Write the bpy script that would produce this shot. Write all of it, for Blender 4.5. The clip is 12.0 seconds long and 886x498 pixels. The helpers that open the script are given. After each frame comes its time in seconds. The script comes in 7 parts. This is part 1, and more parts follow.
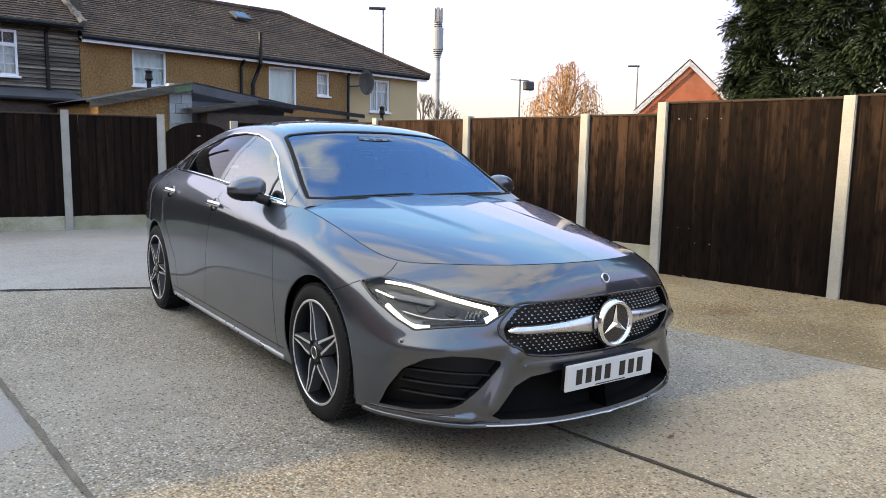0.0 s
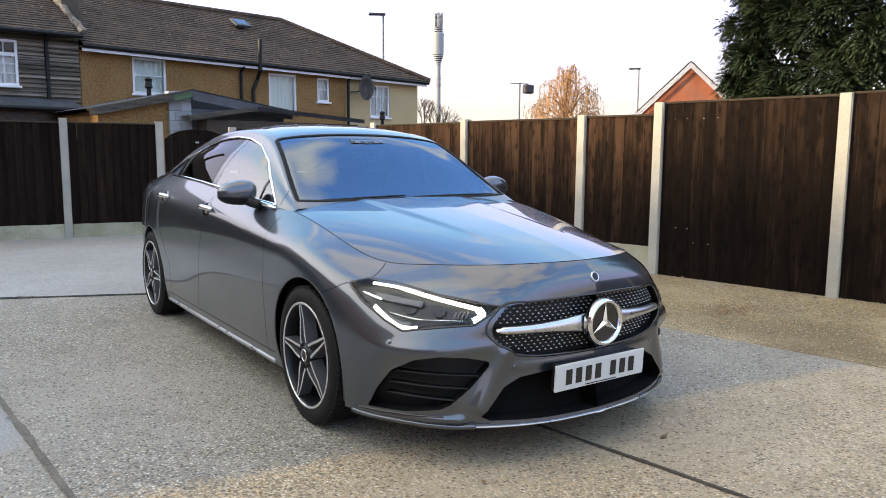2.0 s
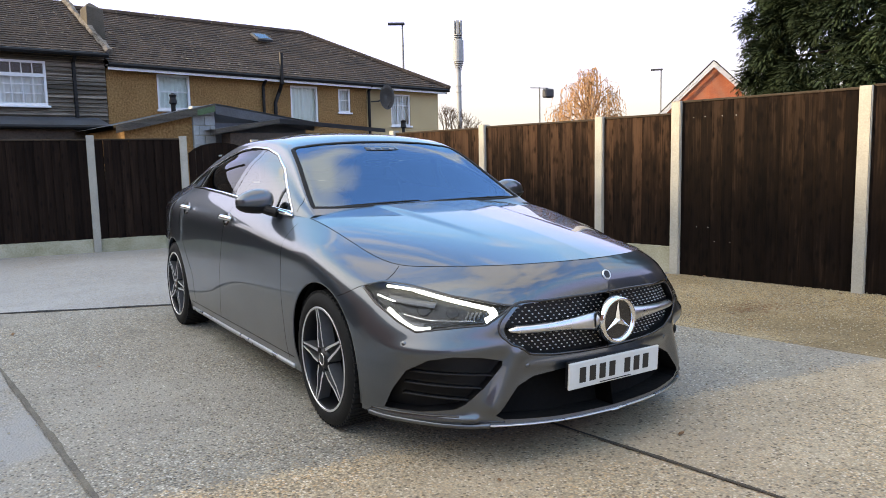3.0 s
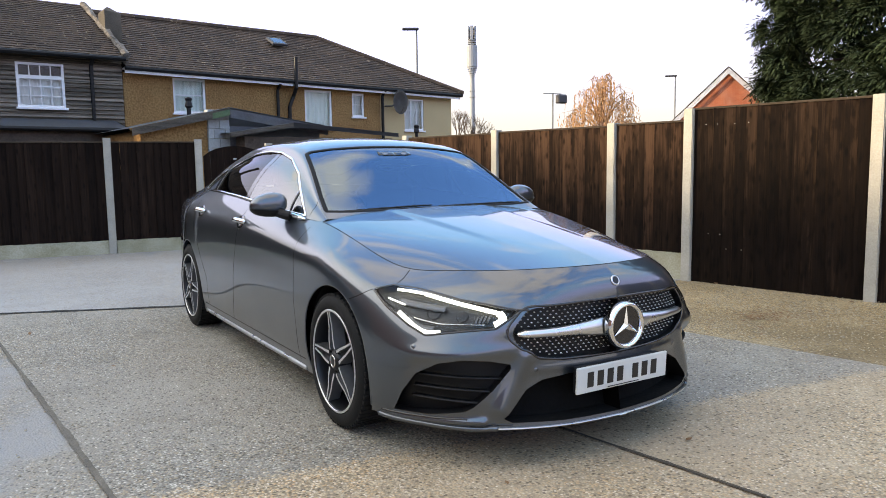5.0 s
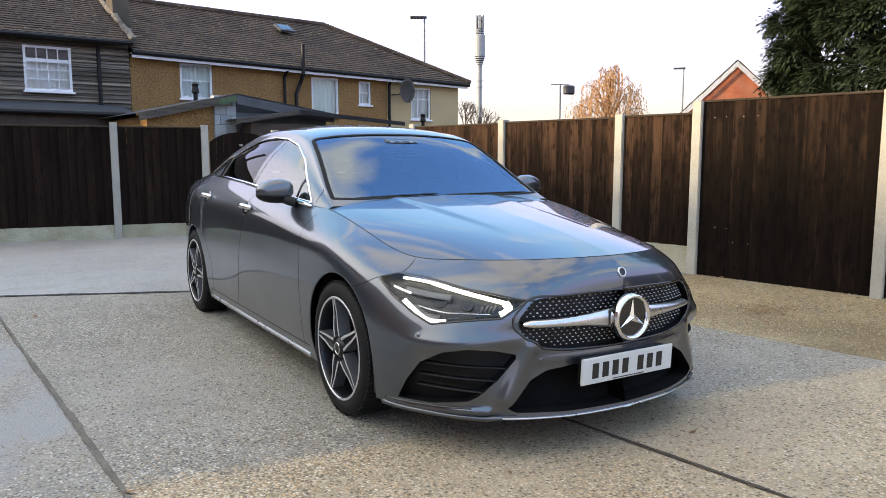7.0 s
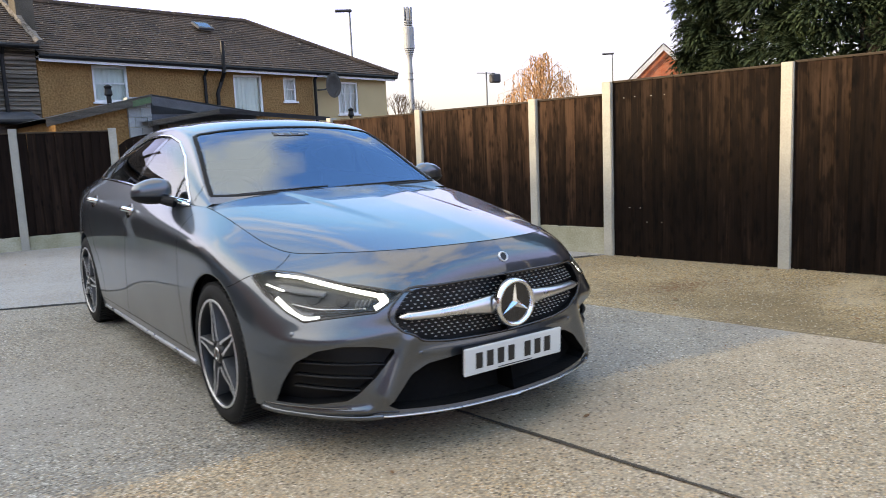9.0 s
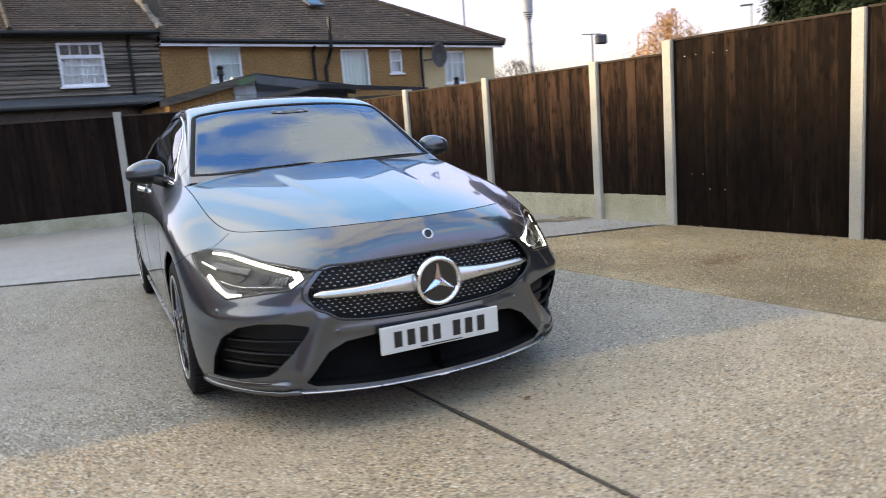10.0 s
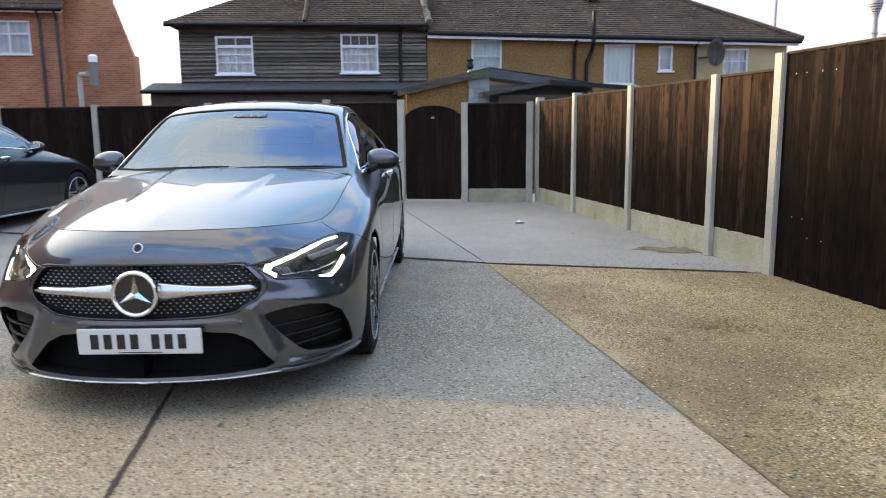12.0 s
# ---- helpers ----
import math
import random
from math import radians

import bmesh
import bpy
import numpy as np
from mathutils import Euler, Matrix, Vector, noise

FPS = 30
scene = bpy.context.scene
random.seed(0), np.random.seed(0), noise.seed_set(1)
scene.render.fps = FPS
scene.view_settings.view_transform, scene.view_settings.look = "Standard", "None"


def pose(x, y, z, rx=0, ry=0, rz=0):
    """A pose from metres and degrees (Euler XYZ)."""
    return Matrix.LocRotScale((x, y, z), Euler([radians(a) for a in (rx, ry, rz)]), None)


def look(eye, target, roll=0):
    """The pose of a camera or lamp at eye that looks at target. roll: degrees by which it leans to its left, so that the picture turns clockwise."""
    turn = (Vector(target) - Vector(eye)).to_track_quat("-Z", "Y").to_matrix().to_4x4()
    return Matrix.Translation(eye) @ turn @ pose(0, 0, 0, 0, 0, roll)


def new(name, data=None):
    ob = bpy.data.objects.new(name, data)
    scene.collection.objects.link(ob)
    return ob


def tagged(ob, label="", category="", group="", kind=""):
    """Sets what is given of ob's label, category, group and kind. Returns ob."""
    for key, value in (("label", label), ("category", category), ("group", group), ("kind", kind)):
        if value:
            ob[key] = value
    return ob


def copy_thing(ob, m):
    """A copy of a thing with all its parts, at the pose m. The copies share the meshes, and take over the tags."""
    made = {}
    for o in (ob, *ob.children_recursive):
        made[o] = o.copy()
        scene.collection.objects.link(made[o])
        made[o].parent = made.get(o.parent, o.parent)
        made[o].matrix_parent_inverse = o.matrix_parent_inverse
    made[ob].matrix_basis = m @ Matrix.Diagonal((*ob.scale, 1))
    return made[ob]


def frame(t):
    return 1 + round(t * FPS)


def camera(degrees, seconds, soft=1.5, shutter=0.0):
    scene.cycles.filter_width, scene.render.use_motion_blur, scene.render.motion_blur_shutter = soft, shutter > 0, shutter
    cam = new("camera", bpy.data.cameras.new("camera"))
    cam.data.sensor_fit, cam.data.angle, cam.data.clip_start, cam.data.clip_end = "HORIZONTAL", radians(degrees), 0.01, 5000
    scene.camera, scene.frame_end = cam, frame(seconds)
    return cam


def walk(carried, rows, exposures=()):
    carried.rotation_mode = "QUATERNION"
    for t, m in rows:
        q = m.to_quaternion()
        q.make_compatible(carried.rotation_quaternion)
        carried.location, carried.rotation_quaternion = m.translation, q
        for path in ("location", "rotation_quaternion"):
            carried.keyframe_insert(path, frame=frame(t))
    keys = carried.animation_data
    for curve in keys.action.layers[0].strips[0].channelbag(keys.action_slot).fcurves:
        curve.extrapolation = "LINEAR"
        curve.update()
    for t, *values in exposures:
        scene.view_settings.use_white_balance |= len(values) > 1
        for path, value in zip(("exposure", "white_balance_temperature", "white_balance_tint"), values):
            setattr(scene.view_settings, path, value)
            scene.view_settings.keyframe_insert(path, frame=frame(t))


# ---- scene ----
# ---- camera ----
cam = camera(61.5, 12.0, 0.9, 0.4)
PATH = [
    (0, (-2.288, -3.129, 1.268), (-1.188, -1.481, 0.998), 1.1),
    (0.5, (-2.291, -3.138, 1.27), (-1.187, -1.492, 1.002), 0.7),
    (1, (-2.286, -3.118, 1.268), (-1.165, -1.482, 1.006), 1.1),
    (1.5, (-2.271, -3.126, 1.265), (-1.133, -1.504, 0.991), 1.4),
    (2, (-2.223, -3.154, 1.248), (-1.131, -1.498, 0.991), 0.4),
    (2.5, (-2.192, -3.19, 1.229), (-1.143, -1.505, 0.983), -1.0),
    (4.5, (-2.209, -3.257, 1.232), (-1.2, -1.545, 1.007), -0.9),
    (5, (-2.209, -3.257, 1.233), (-1.201, -1.544, 1.009), -0.8),
    (5.5, (-2.218, -3.261, 1.231), (-1.216, -1.544, 1.013), -0.4),
    (6, (-2.219, -3.254, 1.227), (-1.223, -1.535, 0.992), -0.4),
    (6.5, (-2.214, -3.242, 1.224), (-1.218, -1.525, 0.98), -0.0),
    (8.3, (-2.189, -3.259, 1.237), (-1.191, -1.546, 0.974), -0.5),
    (8.5, (-2.153, -3.274, 1.231), (-1.14, -1.567, 0.985), -1.4),
    (9, (-1.897, -3.281, 1.19), (-0.779, -1.645, 0.919), -2.5),
    (9.5, (-1.554, -3.373, 1.2), (-0.504, -1.7, 0.886), -4.3),
    (10, (-1.131, -3.647, 1.17), (-0.338, -1.842, 0.835), -4.5),
    (10.5, (-0.512, -3.805, 1.165), (0.145, -1.945, 0.836), -0.7),
    (11, (0.082, -3.963, 1.192), (0.506, -2.024, 0.945), -0.7),
    (11.5, (0.704, -4.024, 1.21), (0.865, -2.048, 0.943), -0.5),
    (12, (1.342, -3.979, 1.226), (1.297, -2.006, 0.902), -0.6),
]
EXPOSURE, KELVIN, TINT = 1.36, 10900, 9.5
walk(cam, [(t, look(eye, target, roll)) for t, eye, target, roll in PATH], [(0.0, EXPOSURE, KELVIN, TINT), (12.0, EXPOSURE, KELVIN, TINT)])

# ---- world, sun ----
SUN_AZ = 295.0      # compass degrees clockwise from +y
SUN_EL = 15.0
world = bpy.data.worlds.new("sky")
scene.world = world
world.use_nodes = True
wt = world.node_tree
wt.nodes.clear()
w_out = wt.nodes.new("ShaderNodeOutputWorld")
w_bg = wt.nodes.new("ShaderNodeBackground")
w_sky = wt.nodes.new("ShaderNodeTexSky")
w_sky.sky_type = "NISHITA"
w_sky.sun_disc = False
w_sky.sun_elevation = radians(SUN_EL)
w_sky.sun_rotation = radians(SUN_AZ)
w_sky.air_density = 1.0
w_sky.dust_density = 0.2
w_sky.ozone_density = 3.0
w_co = wt.nodes.new("ShaderNodeTexCoord")
w_map = wt.nodes.new("ShaderNodeMapping")
w_map.inputs["Scale"].default_value = (1.0, 1.0, 2.3)
w_map.inputs["Location"].default_value = (3.35, 0.2, 1.4)
w_noise = wt.nodes.new("ShaderNodeTexNoise")
w_noise.inputs["Scale"].default_value = 4.0
w_noise.inputs["Detail"].default_value = 5.0
w_noise.inputs["Roughness"].default_value = 0.55
w_ramp = wt.nodes.new("ShaderNodeValToRGB")
w_ramp.color_ramp.elements[0].position = 0.47
w_ramp.color_ramp.elements[1].position = 0.65
w_sep = wt.nodes.new("ShaderNodeSeparateXYZ")
w_haze = wt.nodes.new("ShaderNodeMapRange")      # thin bright haze low over the horizon
w_haze.inputs["From Min"].default_value = 0.03
w_haze.inputs["From Max"].default_value = 0.22
w_haze.interpolation_type = "SMOOTHSTEP"
w_haze.inputs["To Min"].default_value = 1.0
w_haze.inputs["To Max"].default_value = 0.0
w_mul = wt.nodes.new("ShaderNodeMath")
w_mul.operation = "MULTIPLY"
w_mul.inputs[1].default_value = 0.88
w_mix = wt.nodes.new("ShaderNodeMix")
w_mix.data_type = "RGBA"
w_mix.inputs["B"].default_value = (5.2, 5.6, 6.6, 1)
w_hmix = wt.nodes.new("ShaderNodeMix")
w_hmix.data_type = "RGBA"
w_hmix.inputs["B"].default_value = (2.55, 2.90, 3.60, 1)
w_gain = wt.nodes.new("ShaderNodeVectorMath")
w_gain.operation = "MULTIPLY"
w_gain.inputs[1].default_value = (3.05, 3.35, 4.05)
L = wt.links.new
L(w_co.outputs["Generated"], w_map.inputs["Vector"])
L(w_map.outputs["Vector"], w_noise.inputs["Vector"])
w_zen = wt.nodes.new("ShaderNodeMapRange")      # the cloud closes up overhead
w_zen.inputs["From Min"].default_value, w_zen.inputs["From Max"].default_value = 0.80, 0.98
w_zen.inputs["To Max"].default_value = 0.20
w_sum = wt.nodes.new("ShaderNodeMath")
L(w_noise.outputs["Fac"], w_sum.inputs[0])
L(w_zen.outputs["Result"], w_sum.inputs[1])
L(w_sum.outputs[0], w_ramp.inputs["Fac"])
L(w_co.outputs["Generated"], w_sep.inputs["Vector"])
L(w_sep.outputs["Z"], w_haze.inputs["Value"])
L(w_sep.outputs["Z"], w_zen.inputs["Value"])
# clouds lie high overhead; whitish glare spreads round the low sun
w_thin = wt.nodes.new("ShaderNodeMapRange")
w_thin.inputs["From Min"].default_value, w_thin.inputs["From Max"].default_value = 0.36, 0.56
L(w_sep.outputs["Z"], w_thin.inputs["Value"])
w_cov = wt.nodes.new("ShaderNodeMath")
w_cov.operation = "MULTIPLY"
L(w_ramp.outputs["Color"], w_cov.inputs[0])
L(w_thin.outputs["Result"], w_cov.inputs[1])
w_dot = wt.nodes.new("ShaderNodeVectorMath")
w_dot.operation = "DOT_PRODUCT"
w_dot.inputs[1].default_value = (math.sin(radians(SUN_AZ)) * math.cos(radians(SUN_EL)), math.cos(radians(SUN_AZ)) * math.cos(radians(SUN_EL)), math.sin(radians(SUN_EL)))
L(w_co.outputs["Generated"], w_dot.inputs[0])
w_glare = wt.nodes.new("ShaderNodeMapRange")
w_glare.interpolation_type = "SMOOTHSTEP"
w_glare.inputs["From Min"].default_value, w_glare.inputs["From Max"].default_value = 0.42, 1.0
w_glare.inputs["To Max"].default_value = 0.62
L(w_dot.outputs["Value"], w_glare.inputs["Value"])
w_gmix = wt.nodes.new("ShaderNodeMix")
w_gmix.data_type = "RGBA"
w_gmix.inputs["B"].default_value = (9.4, 11.2, 14.0, 1)
L(w_cov.outputs[0], w_mul.inputs[0])
L(w_mul.outputs[0], w_mix.inputs["Factor"])
w_sat = wt.nodes.new("ShaderNodeHueSaturation")
w_sat.inputs["Saturation"].default_value = 1.18
w_sat.inputs["Hue"].default_value = 0.503
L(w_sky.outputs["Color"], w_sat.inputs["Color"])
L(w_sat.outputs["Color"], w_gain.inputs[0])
w_low = wt.nodes.new("ShaderNodeVectorMath")      # caps each colour channel of the clear sky
w_low.operation = "MINIMUM"
w_low.inputs[1].default_value = (2.75, 3.65, 8.2)
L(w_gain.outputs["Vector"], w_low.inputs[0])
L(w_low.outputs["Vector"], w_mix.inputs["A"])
L(w_haze.outputs["Result"], w_hmix.inputs["Factor"])
L(w_mix.outputs["Result"], w_gmix.inputs["A"])
L(w_glare.outputs["Result"], w_gmix.inputs["Factor"])
L(w_gmix.outputs["Result"], w_hmix.inputs["A"])
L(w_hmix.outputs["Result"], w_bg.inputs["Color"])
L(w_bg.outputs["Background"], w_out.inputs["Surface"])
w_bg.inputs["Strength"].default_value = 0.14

sun = new("sun", bpy.data.lights.new("sun", "SUN"))
sun.data.energy = 2.5
sun.data.angle = radians(2.5)
sun.data.color = (1.0, 0.96, 0.92)
_az, _el = radians(SUN_AZ), radians(SUN_EL)
sun.matrix_world = look((0, 0, 30), (-30 * math.sin(_az) * math.cos(_el), -30 * math.cos(_az) * math.cos(_el), 30 - 30 * math.sin(_el)))

# ---- materials ----
def shade(name, col, rough=0.6, metal=0.0, var=0.2, scale=8.0, fine=60.0, bump=0.0, stretch=(1, 1, 1), col2=None, coat=0.0, per_object=0.0, spec=0.5, rvar=0.1, big=0.9, bump_fine=True):
    """A principled material: base colour varied by a broad and a fine noise, gloss varied too, fine relief."""
    m = bpy.data.materials.new(name)
    m.use_nodes = True
    nt = m.node_tree
    b = nt.nodes["Principled BSDF"]
    b.inputs["Metallic"].default_value = metal
    b.inputs["Specular IOR Level"].default_value = spec
    b.inputs["Coat Weight"].default_value = coat
    b.inputs["Coat Roughness"].default_value = 0.03
    co = nt.nodes.new("ShaderNodeTexCoord")
    mp = nt.nodes.new("ShaderNodeMapping")
    mp.inputs["Scale"].default_value = stretch
    nt.links.new(co.outputs["Object"], mp.inputs["Vector"])
    src = mp.outputs["Vector"]
    info = nt.nodes.new("ShaderNodeObjectInfo")
    if per_object:
        add = nt.nodes.new("ShaderNodeVectorMath")
        add.operation = "ADD"
        sc = nt.nodes.new("ShaderNodeVectorMath")
        sc.operation = "SCALE"
        sc.inputs[0].default_value = (31.0, 17.0, 23.0)
        nt.links.new(info.outputs["Random"], sc.inputs["Scale"])
        nt.links.new(src, add.inputs[0])
        nt.links.new(sc.outputs["Vector"], add.inputs[1])
        src = add.outputs["Vector"]
    n1, n2 = nt.nodes.new("ShaderNodeTexNoise"), nt.nodes.new("ShaderNodeTexNoise")
    for n, s, d in ((n1, scale, 4.0), (n2, fine, 3.0)):
        n.inputs["Scale"].default_value = s
        n.inputs["Detail"].default_value = d
        nt.links.new(src, n.inputs["Vector"])
    mixf = nt.nodes.new("ShaderNodeMix")
    mixf.inputs["Factor"].default_value = 1 - big * 0.6
    nt.links.new(n1.outputs["Fac"], mixf.inputs["A"])
    nt.links.new(n2.outputs["Fac"], mixf.inputs["B"])
    ramp = nt.nodes.new("ShaderNodeValToRGB")
    e = ramp.color_ramp.elements
    e[0].position, e[1].position = 0.33, 0.67
    c2 = col2 or tuple(min(1, c * (1 + var)) for c in col)
    e[0].color = (*[c * (1 - var) for c in col], 1)
    e[1].color = (*c2, 1)
    nt.links.new(mixf.outputs["Result"], ramp.inputs["Fac"])
    out = ramp.outputs["Color"]
    if per_object:
        hsv = nt.nodes.new("ShaderNodeHueSaturation")
        mr = nt.nodes.new("ShaderNodeMapRange")
        mr.inputs["To Min"].default_value = 1 - per_object
        mr.inputs["To Max"].default_value = 1 + per_object
        nt.links.new(info.outputs["Random"], mr.inputs["Value"])
        nt.links.new(mr.outputs["Result"], hsv.inputs["Value"])
        nt.links.new(out, hsv.inputs["Color"])
        out = hsv.outputs["Color"]
    nt.links.new(out, b.inputs["Base Color"])
    rr = nt.nodes.new("ShaderNodeMapRange")
    rr.inputs["To Min"].default_value = max(0.02, rough - rvar * rough)
    rr.inputs["To Max"].default_value = min(1, rough + rvar * rough)
    nt.links.new(n1.outputs["Fac"], rr.inputs["Value"])
    nt.links.new(rr.outputs["Result"], b.inputs["Roughness"])
    if bump:
        bp = nt.nodes.new("ShaderNodeBump")
        bp.inputs["Strength"].default_value = 1.0
        bp.inputs["Distance"].default_value = bump
        nt.links.new((n2 if bump_fine else n1).outputs["Fac"], bp.inputs["Height"])
        nt.links.new(bp.outputs["Normal"], b.inputs["Normal"])
    return m


def aggregate(name, base, pale, dark, seam, stain, rough=0.8, other=None, edge_line=None, skim=None):
    """Exposed-aggregate concrete: small stones set in cement, broad stains, worn relief.
    other: a second set of the five colours past an uneven line y = edge_line[0] + edge_line[1] * x."""
    m = bpy.data.materials.new(name)
    m.use_nodes = True
    nt = m.node_tree
    b = nt.nodes["Principled BSDF"]
    b.inputs["Specular IOR Level"].default_value = 0.28
    geo = nt.nodes.new("ShaderNodeNewGeometry")
    warp = nt.nodes.new("ShaderNodeTexNoise")
    warp.inputs["Scale"].default_value = 60.0
    vor = nt.nodes.new("ShaderNodeTexVoronoi")
    vor.inputs["Scale"].default_value = 92.0
    chip = nt.nodes.new("ShaderNodeTexVoronoi")
    chip.inputs["Scale"].default_value = 54.0
    n1, n2, n3, n4 = (nt.nodes.new("ShaderNodeTexNoise") for _ in range(4))
    for n, s, d in ((n1, 0.55, 6.0), (n2, 3.2, 7.0), (n3, 30.0, 4.0), (n4, 1.7, 5.0)):
        n.inputs["Scale"].default_value = s
        n.inputs["Detail"].default_value = d
    for n in (vor, chip, n1, n2, n3, n4, warp):
        nt.links.new(geo.outputs["Position"], n.inputs["Vector"])
    sepc, sepk = nt.nodes.new("ShaderNodeSeparateColor"), nt.nodes.new("ShaderNodeSeparateColor")
    nt.links.new(vor.outputs["Color"], sepc.inputs["Color"])
    nt.links.new(chip.outputs["Color"], sepk.inputs["Color"])

    def spread(fac, lo, hi, top):
        mr = nt.nodes.new("ShaderNodeMapRange")
        mr.inputs["From Min"].default_value, mr.inputs["From Max"].default_value = lo, hi
        mr.inputs["To Max"].default_value = top
        nt.links.new(fac, mr.inputs["Value"])
        return mr.outputs["Result"]

    def times(u, v):
        k = nt.nodes.new("ShaderNodeMath")
        k.operation = "MULTIPLY"
        nt.links.new(u, k.inputs[0])
        nt.links.new(v, k.inputs[1])
        return k.outputs[0]

    f_seam = spread(vor.outputs["Distance"], 0.38, 0.72, 0.85)
    f_stain = spread(n1.outputs["Fac"], 0.42, 0.66, 0.75)
    f_dirt = spread(n2.outputs["Fac"], 0.50, 0.72, 0.42)
    f_dust = spread(n4.outputs["Fac"], 0.50, 0.72, 0.38)
    f_grit = spread(n3.outputs["Fac"], 0.56, 0.74, 0.45)
    f_tan = spread(sepc.outputs["Green"], 0.70, 0.78, 0.75)
    f_pit = times(spread(sepk.outputs["Green"], 0.62, 0.68, 0.75), spread(chip.outputs["Distance"], 0.50, 0.26, 1.0))
    f_chip = times(spread(sepk.outputs["Red"], 0.82, 0.88, 0.8), spread(chip.outputs["Distance"], 0.36, 0.16, 1.0))

    def colours(base, pale, dark, seam, stain):
        ramp = nt.nodes.new("ShaderNodeValToRGB")
        cr = ramp.color_ramp
        cr.elements[0].position, cr.elements[0].color = 0.0, (*dark, 1)
        cr.elements[1].position, cr.elements[1].color = 1.0, (*pale, 1)
        for p, c in ((0.10, [0.55 * v for v in base]), (0.35, base), (0.72, [1.22 * v for v in base]), (0.9, [0.5 * (u + v) for u, v in zip(base, pale)])):
            el = cr.elements.new(p)
            el.color = (*c, 1)
        nt.links.new(sepc.outputs["Red"], ramp.inputs["Fac"])
        out = ramp.outputs["Color"]
        for fac, col in ((f_tan, (1.25 * base[0], 0.98 * base[1], 0.72 * base[2])), (f_seam, seam), (f_stain, stain), (f_dirt, [0.5 * (u + v) for u, v in zip(dark, base)]), (f_dust, [0.75 * u + 0.25 * v for u, v in zip(base, pale)]), (f_grit, seam), (f_pit, dark), (f_chip, pale)):
            mx = nt.nodes.new("ShaderNodeMix")
            mx.data_type = "RGBA"
            nt.links.new(fac, mx.inputs["Factor"])
            nt.links.new(out, mx.inputs["A"])
            mx.inputs["B"].default_value = (*col, 1)
            out = mx.outputs["Result"]
        return out

    c = colours(base, pale, dark, seam, stain)
    if other:
        c2 = colours(*other)
        sx = nt.nodes.new("ShaderNodeSeparateXYZ")
        nt.links.new(geo.outputs["Position"], sx.inputs["Vector"])
        ln = nt.nodes.new("ShaderNodeMath")
        ln.operation = "MULTIPLY_ADD"
        ln.inputs[1].default_value = -edge_line[1]
        nt.links.new(sx.outputs["X"], ln.inputs[0])
        nt.links.new(sx.outputs["Y"], ln.inputs[2])
        wob = nt.nodes.new("ShaderNodeMath")
        wob.operation = "MULTIPLY_ADD"
        wob.inputs[1].default_value = 0.10
        nt.links.new(n2.outputs["Fac"], wob.inputs[0])
        nt.links.new(ln.outputs[0], wob.inputs[2])
        grit = nt.nodes.new("ShaderNodeMath")
        grit.operation = "MULTIPLY_ADD"
        grit.inputs[1].default_value = 0.09
        nt.links.new(sepc.outputs["Blue"], grit.inputs[0])
        nt.links.new(wob.outputs[0], grit.inputs[2])
        lim = nt.nodes.new("ShaderNodeMapRange")
        lim.inputs["From Min"].default_value, lim.inputs["From Max"].default_value = edge_line[0] + 0.065, edge_line[0] + 0.125
        nt.links.new(grit.outputs[0], lim.inputs["Value"])
        mx = nt.nodes.new("ShaderNodeMix")
        mx.data_type = "RGBA"
        nt.links.new(lim.outputs["Result"], mx.inputs["Factor"])
        nt.links.new(c2, mx.inputs["A"])
        nt.links.new(c, mx.inputs["B"])
        c = mx.outputs["Result"]
    if skim:      # smooth trowelled cement left over the stones in patches
        n5 = nt.nodes.new("ShaderNodeTexNoise")
        n5.inputs["Scale"].default_value = 0.8
        n5.inputs["Detail"].default_value = 7.0
        n5.inputs["Roughness"].default_value = 0.62
        nt.links.new(geo.outputs["Position"], n5.inputs["Vector"])
        mx = nt.nodes.new("ShaderNodeMix")
        mx.data_type = "RGBA"
        mx.inputs["B"].default_value = (*skim[0], 1)
        nt.links.new(spread(n5.outputs["Fac"], skim[1], skim[1] + 0.10, skim[2]), mx.inputs["Factor"])
        nt.links.new(c, mx.inputs["A"])
        c = mx.outputs["Result"]
    nt.links.new(c, b.inputs["Base Color"])
    rr = nt.nodes.new("ShaderNodeMapRange")
    rr.inputs["To Min"].default_value, rr.inputs["To Max"].default_value = rough - 0.22, min(1, rough + 0.1)
    nt.links.new(n1.outputs["Fac"], rr.inputs["Value"])
    nt.links.new(rr.outputs["Result"], b.inputs["Roughness"])
    bp = nt.nodes.new("ShaderNodeBump")
    bp.inputs["Distance"].default_value = 0.005
    bp.inputs["Strength"].default_value = 0.9
    nt.links.new(vor.outputs["Distance"], bp.inputs["Height"])
    bp.invert = True
    nt.links.new(bp.outputs["Normal"], b.inputs["Normal"])
    return m


